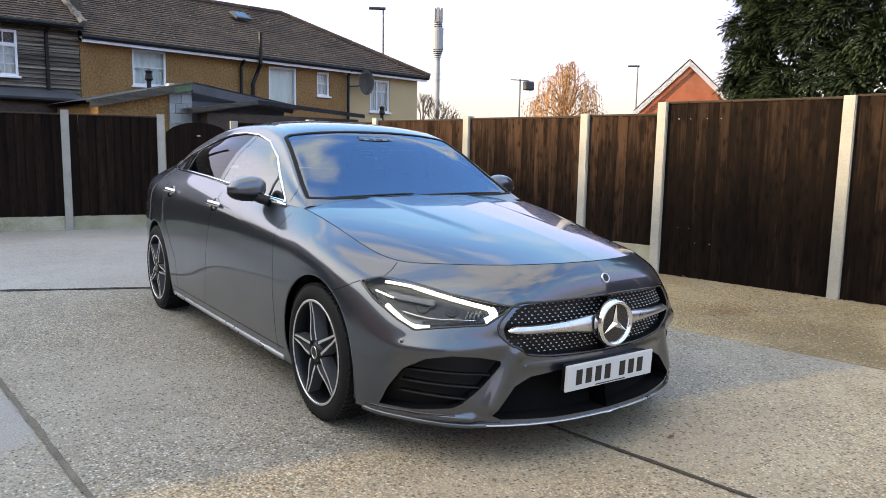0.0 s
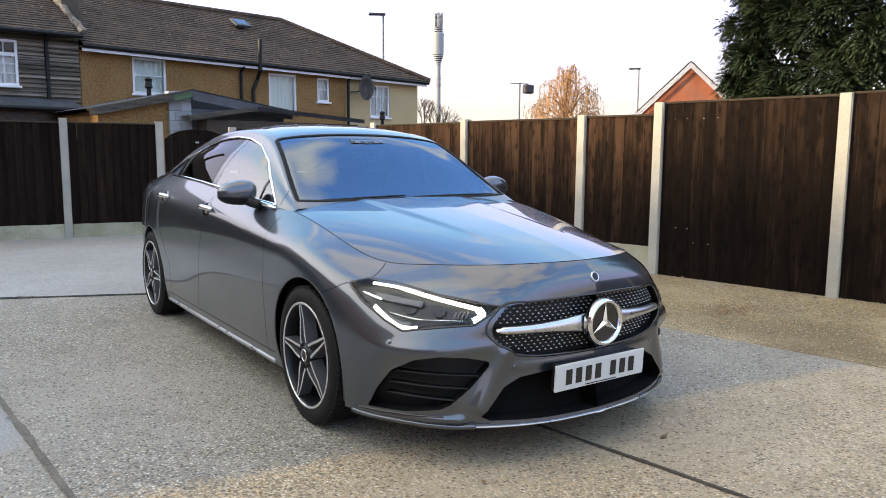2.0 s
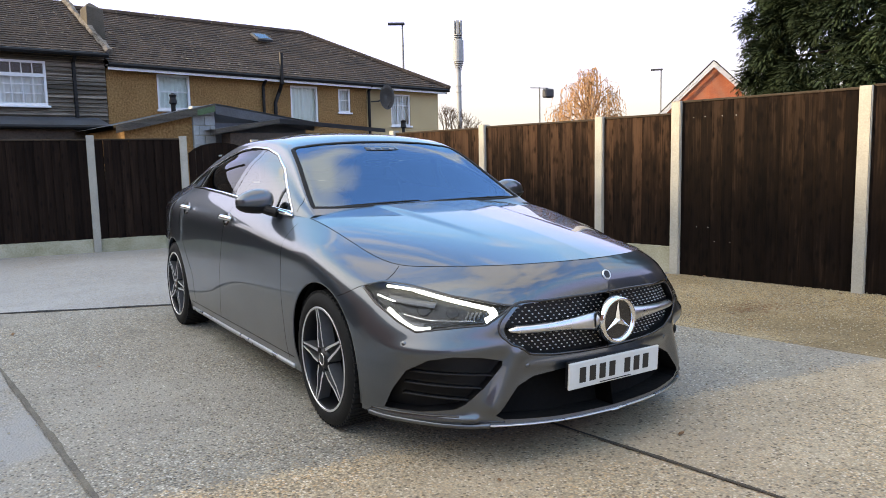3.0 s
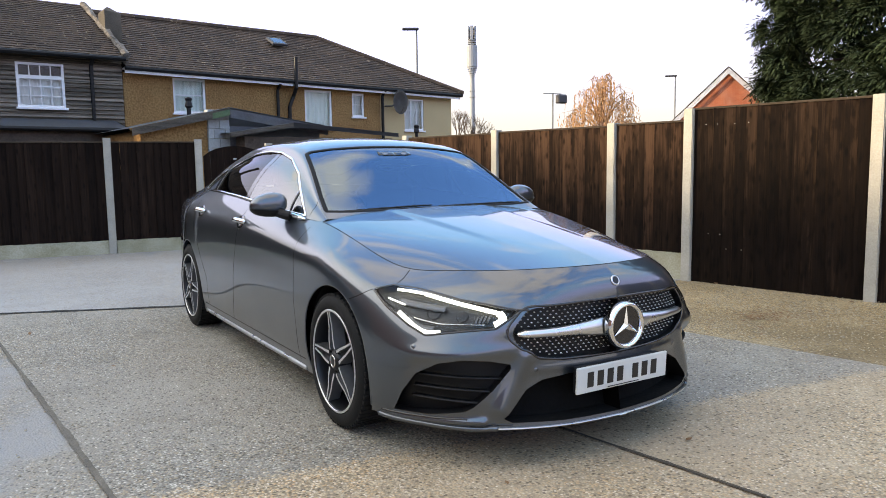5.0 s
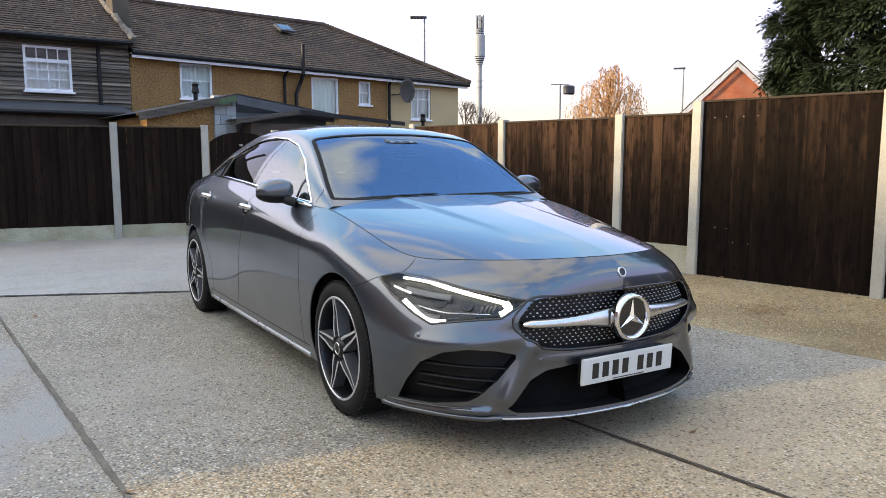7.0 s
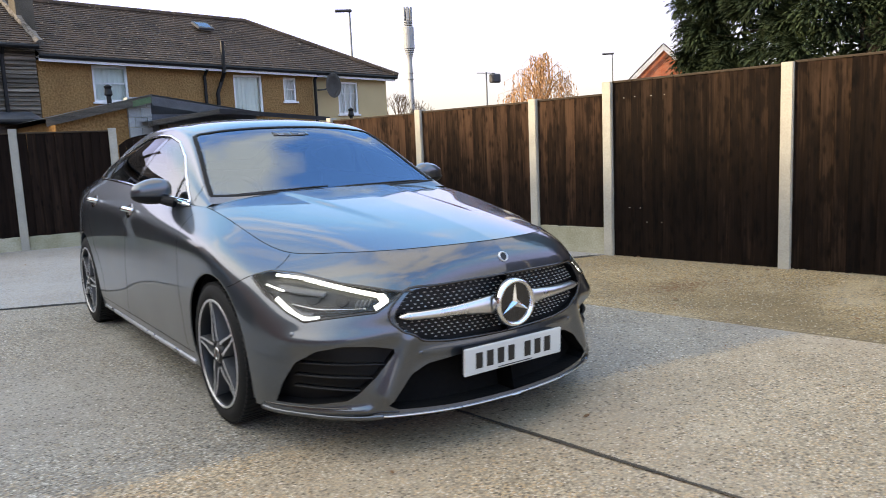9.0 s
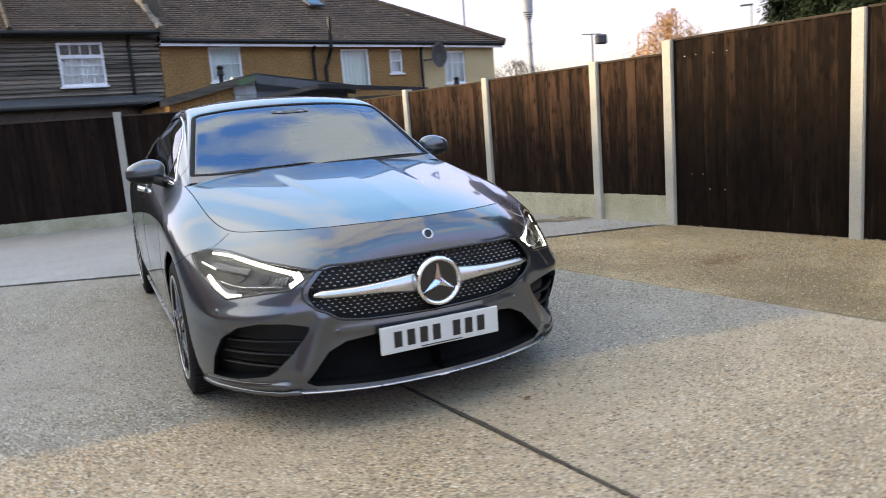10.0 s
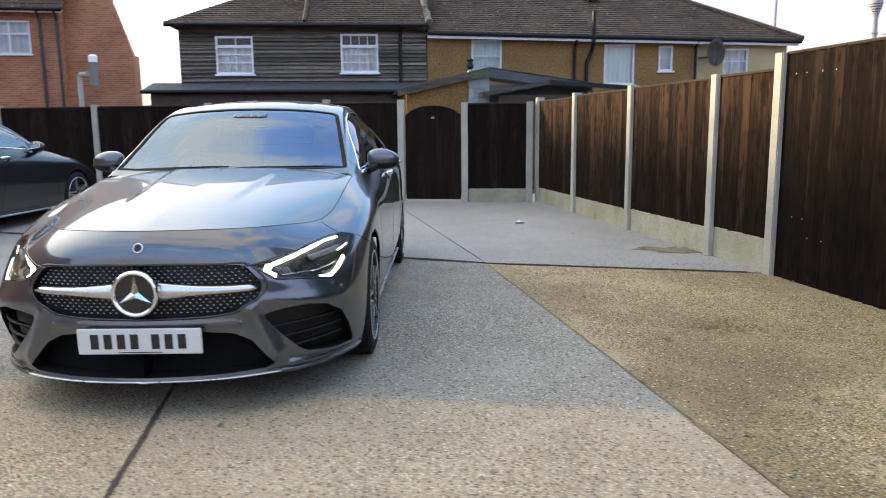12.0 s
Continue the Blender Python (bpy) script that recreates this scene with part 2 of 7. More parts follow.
def timber(name, dark, mid, pale, paled=0.0, lit_line=0.9):
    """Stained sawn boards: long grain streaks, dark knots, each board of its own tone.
    The last two set how strongly sunlight is painted onto the upper boards, and how high its ragged edge lies."""
    m = bpy.data.materials.new(name)
    m.use_nodes = True
    nt = m.node_tree
    b = nt.nodes["Principled BSDF"]
    b.inputs["Specular IOR Level"].default_value = 0.10
    b.inputs["Roughness"].default_value = 0.85
    co = nt.nodes.new("ShaderNodeTexCoord")
    info = nt.nodes.new("ShaderNodeObjectInfo")
    off = nt.nodes.new("ShaderNodeVectorMath")
    off.operation = "SCALE"
    off.inputs[0].default_value = (31.0, 17.0, 43.0)
    nt.links.new(info.outputs["Random"], off.inputs["Scale"])
    add = nt.nodes.new("ShaderNodeVectorMath")
    add.operation = "ADD"
    nt.links.new(co.outputs["Object"], add.inputs[0])
    nt.links.new(off.outputs["Vector"], add.inputs[1])

    def field(stretch, detail=4.0):
        mp = nt.nodes.new("ShaderNodeMapping")
        mp.inputs["Scale"].default_value = stretch
        nt.links.new(add.outputs["Vector"], mp.inputs["Vector"])
        n = nt.nodes.new("ShaderNodeTexNoise")
        n.inputs["Scale"].default_value = 1.0
        n.inputs["Detail"].default_value = detail
        nt.links.new(mp.outputs["Vector"], n.inputs["Vector"])
        return n.outputs["Fac"]

    def calc(op, u, v, w=None):
        k = nt.nodes.new("ShaderNodeMath")
        k.operation = op
        for i, q in enumerate((u, v, w)):
            if q is None:
                continue
            if isinstance(q, (int, float)):
                k.inputs[i].default_value = q
            else:
                nt.links.new(q, k.inputs[i])
        return k.outputs[0]

    broad, fine, streak, blot = field((10, 10, 1.5), 5.0), field((60, 60, 2.2)), field((44, 44, 0.8), 3.0), field((16, 16, 5.0), 5.0)
    flat = nt.nodes.new("ShaderNodeSeparateXYZ")
    nt.links.new(add.outputs["Vector"], flat.inputs["Vector"])
    plane = nt.nodes.new("ShaderNodeCombineXYZ")
    nt.links.new(calc("MULTIPLY", flat.outputs["X"], 9.0), plane.inputs["X"])
    nt.links.new(calc("MULTIPLY", flat.outputs["Z"], 3.1), plane.inputs["Y"])
    knot = nt.nodes.new("ShaderNodeTexVoronoi")
    knot.voronoi_dimensions = "2D"
    knot.inputs["Scale"].default_value = 1.0
    nt.links.new(plane.outputs["Vector"], knot.inputs["Vector"])
    tone = calc("ADD", calc("MULTIPLY", broad, 0.62), calc("MULTIPLY", fine, 0.52))
    tone = calc("MULTIPLY_ADD", info.outputs["Random"], 0.22, tone)
    tone = calc("ADD", tone, -0.10)
    # upper boards paler, as if sunlit: the light is put into the tone
    if paled:
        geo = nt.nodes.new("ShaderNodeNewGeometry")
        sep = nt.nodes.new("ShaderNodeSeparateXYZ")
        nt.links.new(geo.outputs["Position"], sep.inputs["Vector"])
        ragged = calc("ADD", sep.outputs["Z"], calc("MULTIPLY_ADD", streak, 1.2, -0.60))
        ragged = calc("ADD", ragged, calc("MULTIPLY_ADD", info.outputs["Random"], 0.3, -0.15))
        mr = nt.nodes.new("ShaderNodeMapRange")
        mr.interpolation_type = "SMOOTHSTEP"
        mr.inputs["From Min"].default_value, mr.inputs["From Max"].default_value = lit_line - 0.45, lit_line + 0.85
        mr.inputs["To Max"].default_value = paled
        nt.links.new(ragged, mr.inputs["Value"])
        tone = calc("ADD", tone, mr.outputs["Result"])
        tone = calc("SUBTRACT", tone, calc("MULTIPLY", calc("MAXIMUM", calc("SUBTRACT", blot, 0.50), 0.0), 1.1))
    ramp = nt.nodes.new("ShaderNodeValToRGB")
    cr = ramp.color_ramp
    cr.elements[0].position, cr.elements[0].color = 0.34, (*dark, 1)
    cr.elements[1].position, cr.elements[1].color = 1.05 if not paled else 1.0, (*pale, 1)
    el = cr.elements.new(0.66)
    el.color = (*mid, 1)
    nt.links.new(tone, ramp.inputs["Fac"])
    kr = nt.nodes.new("ShaderNodeMapRange")
    kr.inputs["From Min"].default_value, kr.inputs["From Max"].default_value = 0.05, 0.17
    kr.inputs["To Min"].default_value, kr.inputs["To Max"].default_value = 0.7, 0.0
    nt.links.new(knot.outputs["Distance"], kr.inputs["Value"])
    mk = nt.nodes.new("ShaderNodeMix")
    mk.data_type = "RGBA"
    mk.inputs["B"].default_value = (*[v * 0.6 for v in dark], 1)
    nt.links.new(kr.outputs["Result"], mk.inputs["Factor"])
    nt.links.new(ramp.outputs["Color"], mk.inputs["A"])
    nt.links.new(mk.outputs["Result"], b.inputs["Base Color"])
    bp = nt.nodes.new("ShaderNodeBump")
    bp.inputs["Distance"].default_value = 0.002
    nt.links.new(fine, bp.inputs["Height"])
    nt.links.new(bp.outputs["Normal"], b.inputs["Normal"])
    return m


def brickwork(name, brick, dark, mortar):
    """Far brickwork in stretcher courses on upright walls, with soot and tone from brick to brick."""
    m = bpy.data.materials.new(name)
    m.use_nodes = True
    nt = m.node_tree
    b = nt.nodes["Principled BSDF"]
    b.inputs["Roughness"].default_value = 0.9
    b.inputs["Specular IOR Level"].default_value = 0.2
    co = nt.nodes.new("ShaderNodeTexCoord")
    sp = nt.nodes.new("ShaderNodeSeparateXYZ")
    nt.links.new(co.outputs["Object"], sp.inputs["Vector"])
    along = nt.nodes.new("ShaderNodeMath")
    nt.links.new(sp.outputs["X"], along.inputs[0])
    nt.links.new(sp.outputs["Y"], along.inputs[1])
    cb = nt.nodes.new("ShaderNodeCombineXYZ")
    nt.links.new(along.outputs[0], cb.inputs["X"])
    nt.links.new(sp.outputs["Z"], cb.inputs["Y"])
    tex = nt.nodes.new("ShaderNodeTexBrick")
    tex.inputs["Scale"].default_value = 1.0
    tex.inputs["Brick Width"].default_value = 0.225
    tex.inputs["Row Height"].default_value = 0.075
    tex.inputs["Mortar Size"].default_value = 0.010
    tex.inputs["Color1"].default_value = (*brick, 1)
    tex.inputs["Color2"].default_value = (*dark, 1)
    tex.inputs["Mortar"].default_value = (*mortar, 1)
    nt.links.new(cb.outputs["Vector"], tex.inputs["Vector"])
    n = nt.nodes.new("ShaderNodeTexNoise")
    n.inputs["Scale"].default_value = 0.9
    n.inputs["Detail"].default_value = 6.0
    nt.links.new(co.outputs["Object"], n.inputs["Vector"])
    mr = nt.nodes.new("ShaderNodeMapRange")
    mr.inputs["From Min"].default_value, mr.inputs["From Max"].default_value = 0.3, 0.7
    mr.inputs["To Min"].default_value, mr.inputs["To Max"].default_value = 0.75, 1.2
    nt.links.new(n.outputs["Fac"], mr.inputs["Value"])
    hs = nt.nodes.new("ShaderNodeHueSaturation")
    nt.links.new(mr.outputs["Result"], hs.inputs["Value"])
    nt.links.new(tex.outputs["Color"], hs.inputs["Color"])
    nt.links.new(hs.outputs["Color"], b.inputs["Base Color"])
    bp = nt.nodes.new("ShaderNodeBump")
    bp.inputs["Distance"].default_value = 0.008
    bp.invert = True
    nt.links.new(tex.outputs["Fac"], bp.inputs["Height"])
    nt.links.new(bp.outputs["Normal"], b.inputs["Normal"])
    return m


def roof_tile(name, dark, pale, lichen):
    """Weathered tiles: tone from tile to tile, soot patches, specks of pale lichen."""
    m = bpy.data.materials.new(name)
    m.use_nodes = True
    nt = m.node_tree
    b = nt.nodes["Principled BSDF"]
    b.inputs["Specular IOR Level"].default_value = 0.3
    b.inputs["Roughness"].default_value = 0.85
    co = nt.nodes.new("ShaderNodeTexCoord")
    vor = nt.nodes.new("ShaderNodeTexVoronoi")
    vor.inputs["Scale"].default_value = 3.6
    n1, n2, n3 = (nt.nodes.new("ShaderNodeTexNoise") for _ in range(3))
    for n, s, d in ((n1, 0.7, 5.0), (n2, 9.0, 4.0), (n3, 11.0, 3.0)):
        n.inputs["Scale"].default_value = s
        n.inputs["Detail"].default_value = d
    for n in (vor, n1, n2, n3):
        nt.links.new(co.outputs["Object"], n.inputs["Vector"])
    sp = nt.nodes.new("ShaderNodeSeparateColor")
    nt.links.new(vor.outputs["Color"], sp.inputs["Color"])
    m1 = nt.nodes.new("ShaderNodeMix")
    m1.inputs["Factor"].default_value = 0.6
    nt.links.new(sp.outputs["Red"], m1.inputs["A"])
    nt.links.new(n2.outputs["Fac"], m1.inputs["B"])
    m2 = nt.nodes.new("ShaderNodeMix")
    m2.inputs["Factor"].default_value = 0.45
    nt.links.new(m1.outputs["Result"], m2.inputs["A"])
    nt.links.new(n1.outputs["Fac"], m2.inputs["B"])
    ramp = nt.nodes.new("ShaderNodeValToRGB")
    e = ramp.color_ramp.elements
    e[0].position, e[0].color = 0.32, (*dark, 1)
    e[1].position, e[1].color = 0.68, (*pale, 1)
    nt.links.new(m2.outputs["Result"], ramp.inputs["Fac"])
    mr = nt.nodes.new("ShaderNodeMapRange")
    mr.inputs["From Min"].default_value, mr.inputs["From Max"].default_value = 0.64, 0.72
    mr.inputs["To Max"].default_value = 0.8
    nt.links.new(n3.outputs["Fac"], mr.inputs["Value"])
    mx = nt.nodes.new("ShaderNodeMix")
    mx.data_type = "RGBA"
    mx.inputs["B"].default_value = (*lichen, 1)
    nt.links.new(mr.outputs["Result"], mx.inputs["Factor"])
    nt.links.new(ramp.outputs["Color"], mx.inputs["A"])
    nt.links.new(mx.outputs["Result"], b.inputs["Base Color"])
    bp = nt.nodes.new("ShaderNodeBump")
    bp.inputs["Distance"].default_value = 0.006
    nt.links.new(n2.outputs["Fac"], bp.inputs["Height"])
    nt.links.new(bp.outputs["Normal"], b.inputs["Normal"])
    return m


def glass(name, tint, rough=0.0, base=0.0, gloss=(1, 1, 1)):
    """A pane: tinted see-through with a mirror gloss that grows at glancing angles."""
    m = bpy.data.materials.new(name)
    m.use_nodes = True
    nt = m.node_tree
    nt.nodes.clear()
    out = nt.nodes.new("ShaderNodeOutputMaterial")
    tr = nt.nodes.new("ShaderNodeBsdfTransparent")
    tr.inputs["Color"].default_value = (*tint, 1)
    gl = nt.nodes.new("ShaderNodeBsdfGlossy")
    gl.inputs["Roughness"].default_value = rough
    gl.inputs["Color"].default_value = (*gloss, 1)
    fr = nt.nodes.new("ShaderNodeFresnel")
    fr.inputs["IOR"].default_value = 1.52 + base
    mx = nt.nodes.new("ShaderNodeMixShader")
    nt.links.new(fr.outputs["Fac"], mx.inputs["Fac"])
    nt.links.new(tr.outputs["BSDF"], mx.inputs[1])
    nt.links.new(gl.outputs["BSDF"], mx.inputs[2])
    nt.links.new(mx.outputs["Shader"], out.inputs["Surface"])
    return m


def glow(name, col, strength):
    m = bpy.data.materials.new(name)
    m.use_nodes = True
    b = m.node_tree.nodes["Principled BSDF"]
    b.inputs["Base Color"].default_value = (0.8, 0.8, 0.8, 1)
    b.inputs["Emission Color"].default_value = (*col, 1)
    b.inputs["Emission Strength"].default_value = strength
    return m


def car_paint(name, col, metal=0.75):
    """Metallic paint: flaked base under a clear coat."""
    m = bpy.data.materials.new(name)
    m.use_nodes = True
    nt = m.node_tree
    b = nt.nodes["Principled BSDF"]
    co = nt.nodes.new("ShaderNodeTexCoord")
    fl = nt.nodes.new("ShaderNodeTexVoronoi")
    fl.inputs["Scale"].default_value = 900.0
    nt.links.new(co.outputs["Object"], fl.inputs["Vector"])
    sp = nt.nodes.new("ShaderNodeSeparateColor")
    nt.links.new(fl.outputs["Color"], sp.inputs["Color"])
    mr = nt.nodes.new("ShaderNodeMapRange")
    mr.inputs["To Min"].default_value, mr.inputs["To Max"].default_value = 0.8, 1.25
    nt.links.new(sp.outputs["Red"], mr.inputs["Value"])
    hs = nt.nodes.new("ShaderNodeHueSaturation")
    hs.inputs["Color"].default_value = (*col, 1)
    nt.links.new(mr.outputs["Result"], hs.inputs["Value"])
    nt.links.new(hs.outputs["Color"], b.inputs["Base Color"])
    dust = nt.nodes.new("ShaderNodeTexNoise")
    dust.inputs["Scale"].default_value = 3.0
    dust.inputs["Detail"].default_value = 6.0
    nt.links.new(co.outputs["Object"], dust.inputs["Vector"])
    rr = nt.nodes.new("ShaderNodeMapRange")
    rr.inputs["To Min"].default_value, rr.inputs["To Max"].default_value = 0.30, 0.38
    nt.links.new(dust.outputs["Fac"], rr.inputs["Value"])
    nt.links.new(rr.outputs["Result"], b.inputs["Roughness"])
    b.inputs["Metallic"].default_value = metal
    b.inputs["Coat Weight"].default_value = 1.0
    b.inputs["Coat Roughness"].default_value = 0.025
    b.inputs["Coat IOR"].default_value = 1.74
    return m


GREY_SET = ((0.298, 0.276, 0.226), (0.70, 0.65, 0.56), (0.050, 0.045, 0.038), (0.175, 0.155, 0.128), (0.305, 0.277, 0.235))
BEIGE_SET = ((0.490, 0.380, 0.250), (0.80, 0.69, 0.54), (0.085, 0.062, 0.042), (0.22, 0.168, 0.112), (0.42, 0.335, 0.24))
M_GREY_CONC = aggregate("grey_aggregate_concrete", *GREY_SET, 0.74, skim=((0.29, 0.285, 0.275), 0.46, 0.85))
M_GREY_BEIGE_CONC = aggregate("grey_concrete_to_beige", *GREY_SET, 0.76, BEIGE_SET, (-0.60, -0.13))
M_BROWN_CONC = aggregate("brown_worn_concrete", (0.48, 0.352, 0.19), (0.86, 0.72, 0.50), (0.050, 0.035, 0.022), (0.13, 0.092, 0.052), (0.165, 0.118, 0.062), skim=((0.48, 0.38, 0.245), 0.55, 0.45))
M_BACK_CONC = aggregate("pale_smooth_concrete", (0.315, 0.305, 0.288), (0.44, 0.43, 0.40), (0.18, 0.165, 0.145), (0.27, 0.26, 0.245), (0.375, 0.365, 0.35), 0.72)
M_EARTH = shade("damp_soil", (0.06, 0.05, 0.04), 0.9, var=0.4, scale=2, fine=60, bump=0.01)
M_JOINT_PALE = shade("weathered_joint_filler", (0.13, 0.112, 0.088), 0.9, var=0.4, scale=6, fine=90, bump=0.006)
M_JOINT = shade("joint_filler", (0.065, 0.05, 0.036), 0.9, var=0.4, scale=6, fine=90, bump=0.004)
M_CRACK = shade("black_open_joint", (0.018, 0.016, 0.014), 0.95, var=0.5, scale=9, fine=90, bump=0.004)
M_GRIT = shade("loose_grit", (0.20, 0.155, 0.10), 0.9, var=0.6, scale=30, fine=200, col2=(0.52, 0.45, 0.34))
M_LITTER = shade("brown_dirt", (0.15, 0.105, 0.055), 0.95, var=0.45, scale=12, fine=90, bump=0.004, col2=(0.27, 0.20, 0.12))
M_BOARD = timber("stained_fence_board", (0.0062, 0.0037, 0.0028), (0.0175, 0.0098, 0.0068), (0.044, 0.025, 0.0165))
# the next two stains carry painted sunlight on their upper part
M_BOARD_LIT_TOP = timber("stained_fence_board_lit_top", (0.0065, 0.0037, 0.0027), (0.0200, 0.0105, 0.0066), (0.080, 0.0415, 0.0240), 0.29, 0.82)
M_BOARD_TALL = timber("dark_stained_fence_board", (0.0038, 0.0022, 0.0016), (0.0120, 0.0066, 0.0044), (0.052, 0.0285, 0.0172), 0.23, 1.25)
M_CAP = shade("weathered_capping", (0.050, 0.036, 0.025), 0.9, var=0.4, scale=3, fine=40, stretch=(0.5, 4, 4), spec=0.2)
M_POST = shade("cast_concrete", (0.40, 0.375, 0.32), 0.85, var=0.16, scale=4, fine=70, bump=0.002, per_object=0.1, spec=0.3)
M_GRAVELB = shade("mossy_cast_concrete", (0.36, 0.335, 0.20), 0.88, var=0.30, scale=3, fine=60, bump=0.002, col2=(0.46, 0.43, 0.33), per_object=0.12, spec=0.3)
M_RENDER_OCHRE = shade("ochre_roughcast", (0.30, 0.150, 0.058), 0.92, var=0.34, scale=1.5, fine=22, bump=0.03, spec=0.2, col2=(0.39, 0.22, 0.093), big=0.5)
M_RENDER_CREAM = shade("cream_render", (0.52, 0.385, 0.215), 0.9, var=0.08, scale=1.2, fine=30, bump=0.004, spec=0.2)
M_WBOARD = shade("weathered_dark_weatherboard", (0.010, 0.008, 0.0065), 0.8, var=0.5, scale=1.1, fine=9, stretch=(0.30, 1, 20), bump=0.008, col2=(0.30, 0.25, 0.20), spec=0.2, per_object=0.45)
M_SOOTY = shade("sooty_chimney_render", (0.10, 0.085, 0.068), 0.95, var=0.3, scale=2.5, fine=30, bump=0.01, spec=0.2)
M_MORTAR = shade("flaking_verge_mortar", (0.09, 0.07, 0.055), 0.95, var=0.5, scale=3, fine=14, bump=0.02, col2=(0.24, 0.21, 0.18), spec=0.2)
M_GREENP = shade("flaked_green_paint", (0.16, 0.27, 0.15), 0.8, var=0.3, scale=6, fine=30)
M_ROOF = roof_tile("dark_concrete_tile", (0.036, 0.025, 0.019), (0.096, 0.063, 0.044), (0.36, 0.27, 0.18))
M_FASCIA = shade("weathered_grey_fascia", (0.19, 0.20, 0.22), 0.7, var=0.25, scale=3, fine=40)
M_OLDTIMBER = shade("weathered_timber", (0.17, 0.15, 0.125), 0.85, var=0.45, scale=4, fine=30, stretch=(0.6, 1, 5), bump=0.004)
M_WHITE = shade("white_plastic", (0.78, 0.79, 0.80), 0.4, var=0.04, scale=2, fine=20)
M_BLACKP = shade("black_plastic", (0.007, 0.007, 0.0075), 0.5, spec=0.3, var=0.2, scale=8, fine=80)
M_FELT = shade("grey_roofing_felt", (0.13, 0.145, 0.165), 0.7, var=0.2, scale=1.5, fine=30, bump=0.003)
M_BLOCK = shade("grey_painted_block", (0.33, 0.35, 0.35), 0.9, var=0.2, scale=3, fine=40, bump=0.006, per_object=0.1)
M_BRICK = brickwork("red_brick", (0.56, 0.205, 0.10), (0.42, 0.13, 0.066), (0.40, 0.26, 0.19))
M_OLDBRICK = brickwork("sooty_brick", (0.14, 0.085, 0.055), (0.075, 0.05, 0.04), (0.14, 0.12, 0.10))
M_STEEL = shade("galvanised_steel", (0.42, 0.43, 0.44), 0.5, 0.6, var=0.1, scale=3, fine=40)
M_MAST = shade("grey_painted_mast", (0.30, 0.31, 0.32), 0.6, var=0.08, scale=3, fine=40)
M_LAMPPOLE = shade("weathered_grey_pole", (0.16, 0.17, 0.18), 0.6, var=0.1, scale=3, fine=40)
M_DISH = shade("weathered_grey_dish", (0.105, 0.095, 0.088), 0.6, var=0.25, scale=4, fine=30)
M_DARKSTEEL = shade("dark_painted_steel", (0.04, 0.04, 0.045), 0.5, 0.0, var=0.2, scale=3, fine=40)
M_PANE = glass("window_pane", (0.94, 0.96, 0.96), 0.0, 0.0)
M_CURTAIN = shade("pale_net_curtain", (0.78, 0.81, 0.81), 0.9, var=0.1, scale=2, fine=12, stretch=(6, 6, 0.5))
M_BLIND = shade("pale_roller_blind", (0.78, 0.86, 0.83), 0.85, var=0.04, scale=2, fine=12)
M_ROOM = shade("dark_room", (0.05, 0.05, 0.055), 0.9, var=0.2)
M_LEAFG = shade("conifer_foliage", (0.011, 0.022, 0.013), 0.8, var=0.55, scale=1.6, fine=14, col2=(0.048, 0.072, 0.034), spec=0.15)
M_LEAFO = shade("autumn_willow_leaf", (0.50, 0.25, 0.115), 0.8, var=0.3, scale=1.2, fine=12, col2=(0.74, 0.44, 0.25), spec=0.2)
M_TWIG = shade("willow_twig", (0.30, 0.15, 0.06), 0.8, var=0.3, scale=3, fine=20)
M_BARK = shade("bark", (0.07, 0.05, 0.038), 0.9, var=0.4, scale=4, fine=30, bump=0.01)


# ---- mesh helpers ----
def part(name, bm, material, parent=None, label="", smooth=False, m=None):
    me = bpy.data.meshes.new(name)
    bm.to_mesh(me)
    bm.free()
    me.materials.append(material)
    if smooth:
        me.shade_smooth()
    ob = new(name, me)
    if parent is not None:
        ob.parent = parent
    if m is not None:
        ob.matrix_basis = m
    if label:
        ob["label"] = label
    return ob


def shared(name, data, parent, m=None):
    ob = new(name, data)
    ob.parent = parent
    if m is not None:
        ob.matrix_basis = m
    return ob


def thing(name, label, category, m=None, group="", kind=""):
    ob = new(name)
    ob.empty_display_size = 0.2
    if m is not None:
        ob.matrix_basis = m
    return tagged(ob, label, category, group, kind)


def box(bm, x0, x1, y0, y1, z0, z1, bevel=0.0, m=None):
    vs = [bm.verts.new((x, y, z)) for z in (z0, z1) for x, y in ((x0, y0), (x1, y0), (x1, y1), (x0, y1))]
    fs = [bm.faces.new([vs[i] for i in f]) for f in ((3, 2, 1, 0), (4, 5, 6, 7), (0, 1, 5, 4), (1, 2, 6, 5), (2, 3, 7, 6), (3, 0, 4, 7))]
    if m is not None:
        for v in vs:
            v.co = m @ v.co
    if bevel:
        es = list({e for f in fs for e in f.edges})
        bmesh.ops.bevel(bm, geom=es, offset=bevel, segments=1, affect="EDGES")
    return bm


def prism(bm, pts, z0, z1):
    """An upright prism on a plan outline given anticlockwise."""
    lo = [bm.verts.new((x, y, z0)) for x, y in pts]
    hi = [bm.verts.new((x, y, z1)) for x, y in pts]
    n = len(pts)
    bm.faces.new(list(reversed(lo)))
    bm.faces.new(hi)
    for i in range(n):
        j = (i + 1) % n
        bm.faces.new((lo[i], lo[j], hi[j], hi[i]))
    return bm


def poly(bm, pts):
    return bm.faces.new([bm.verts.new(p) for p in pts])


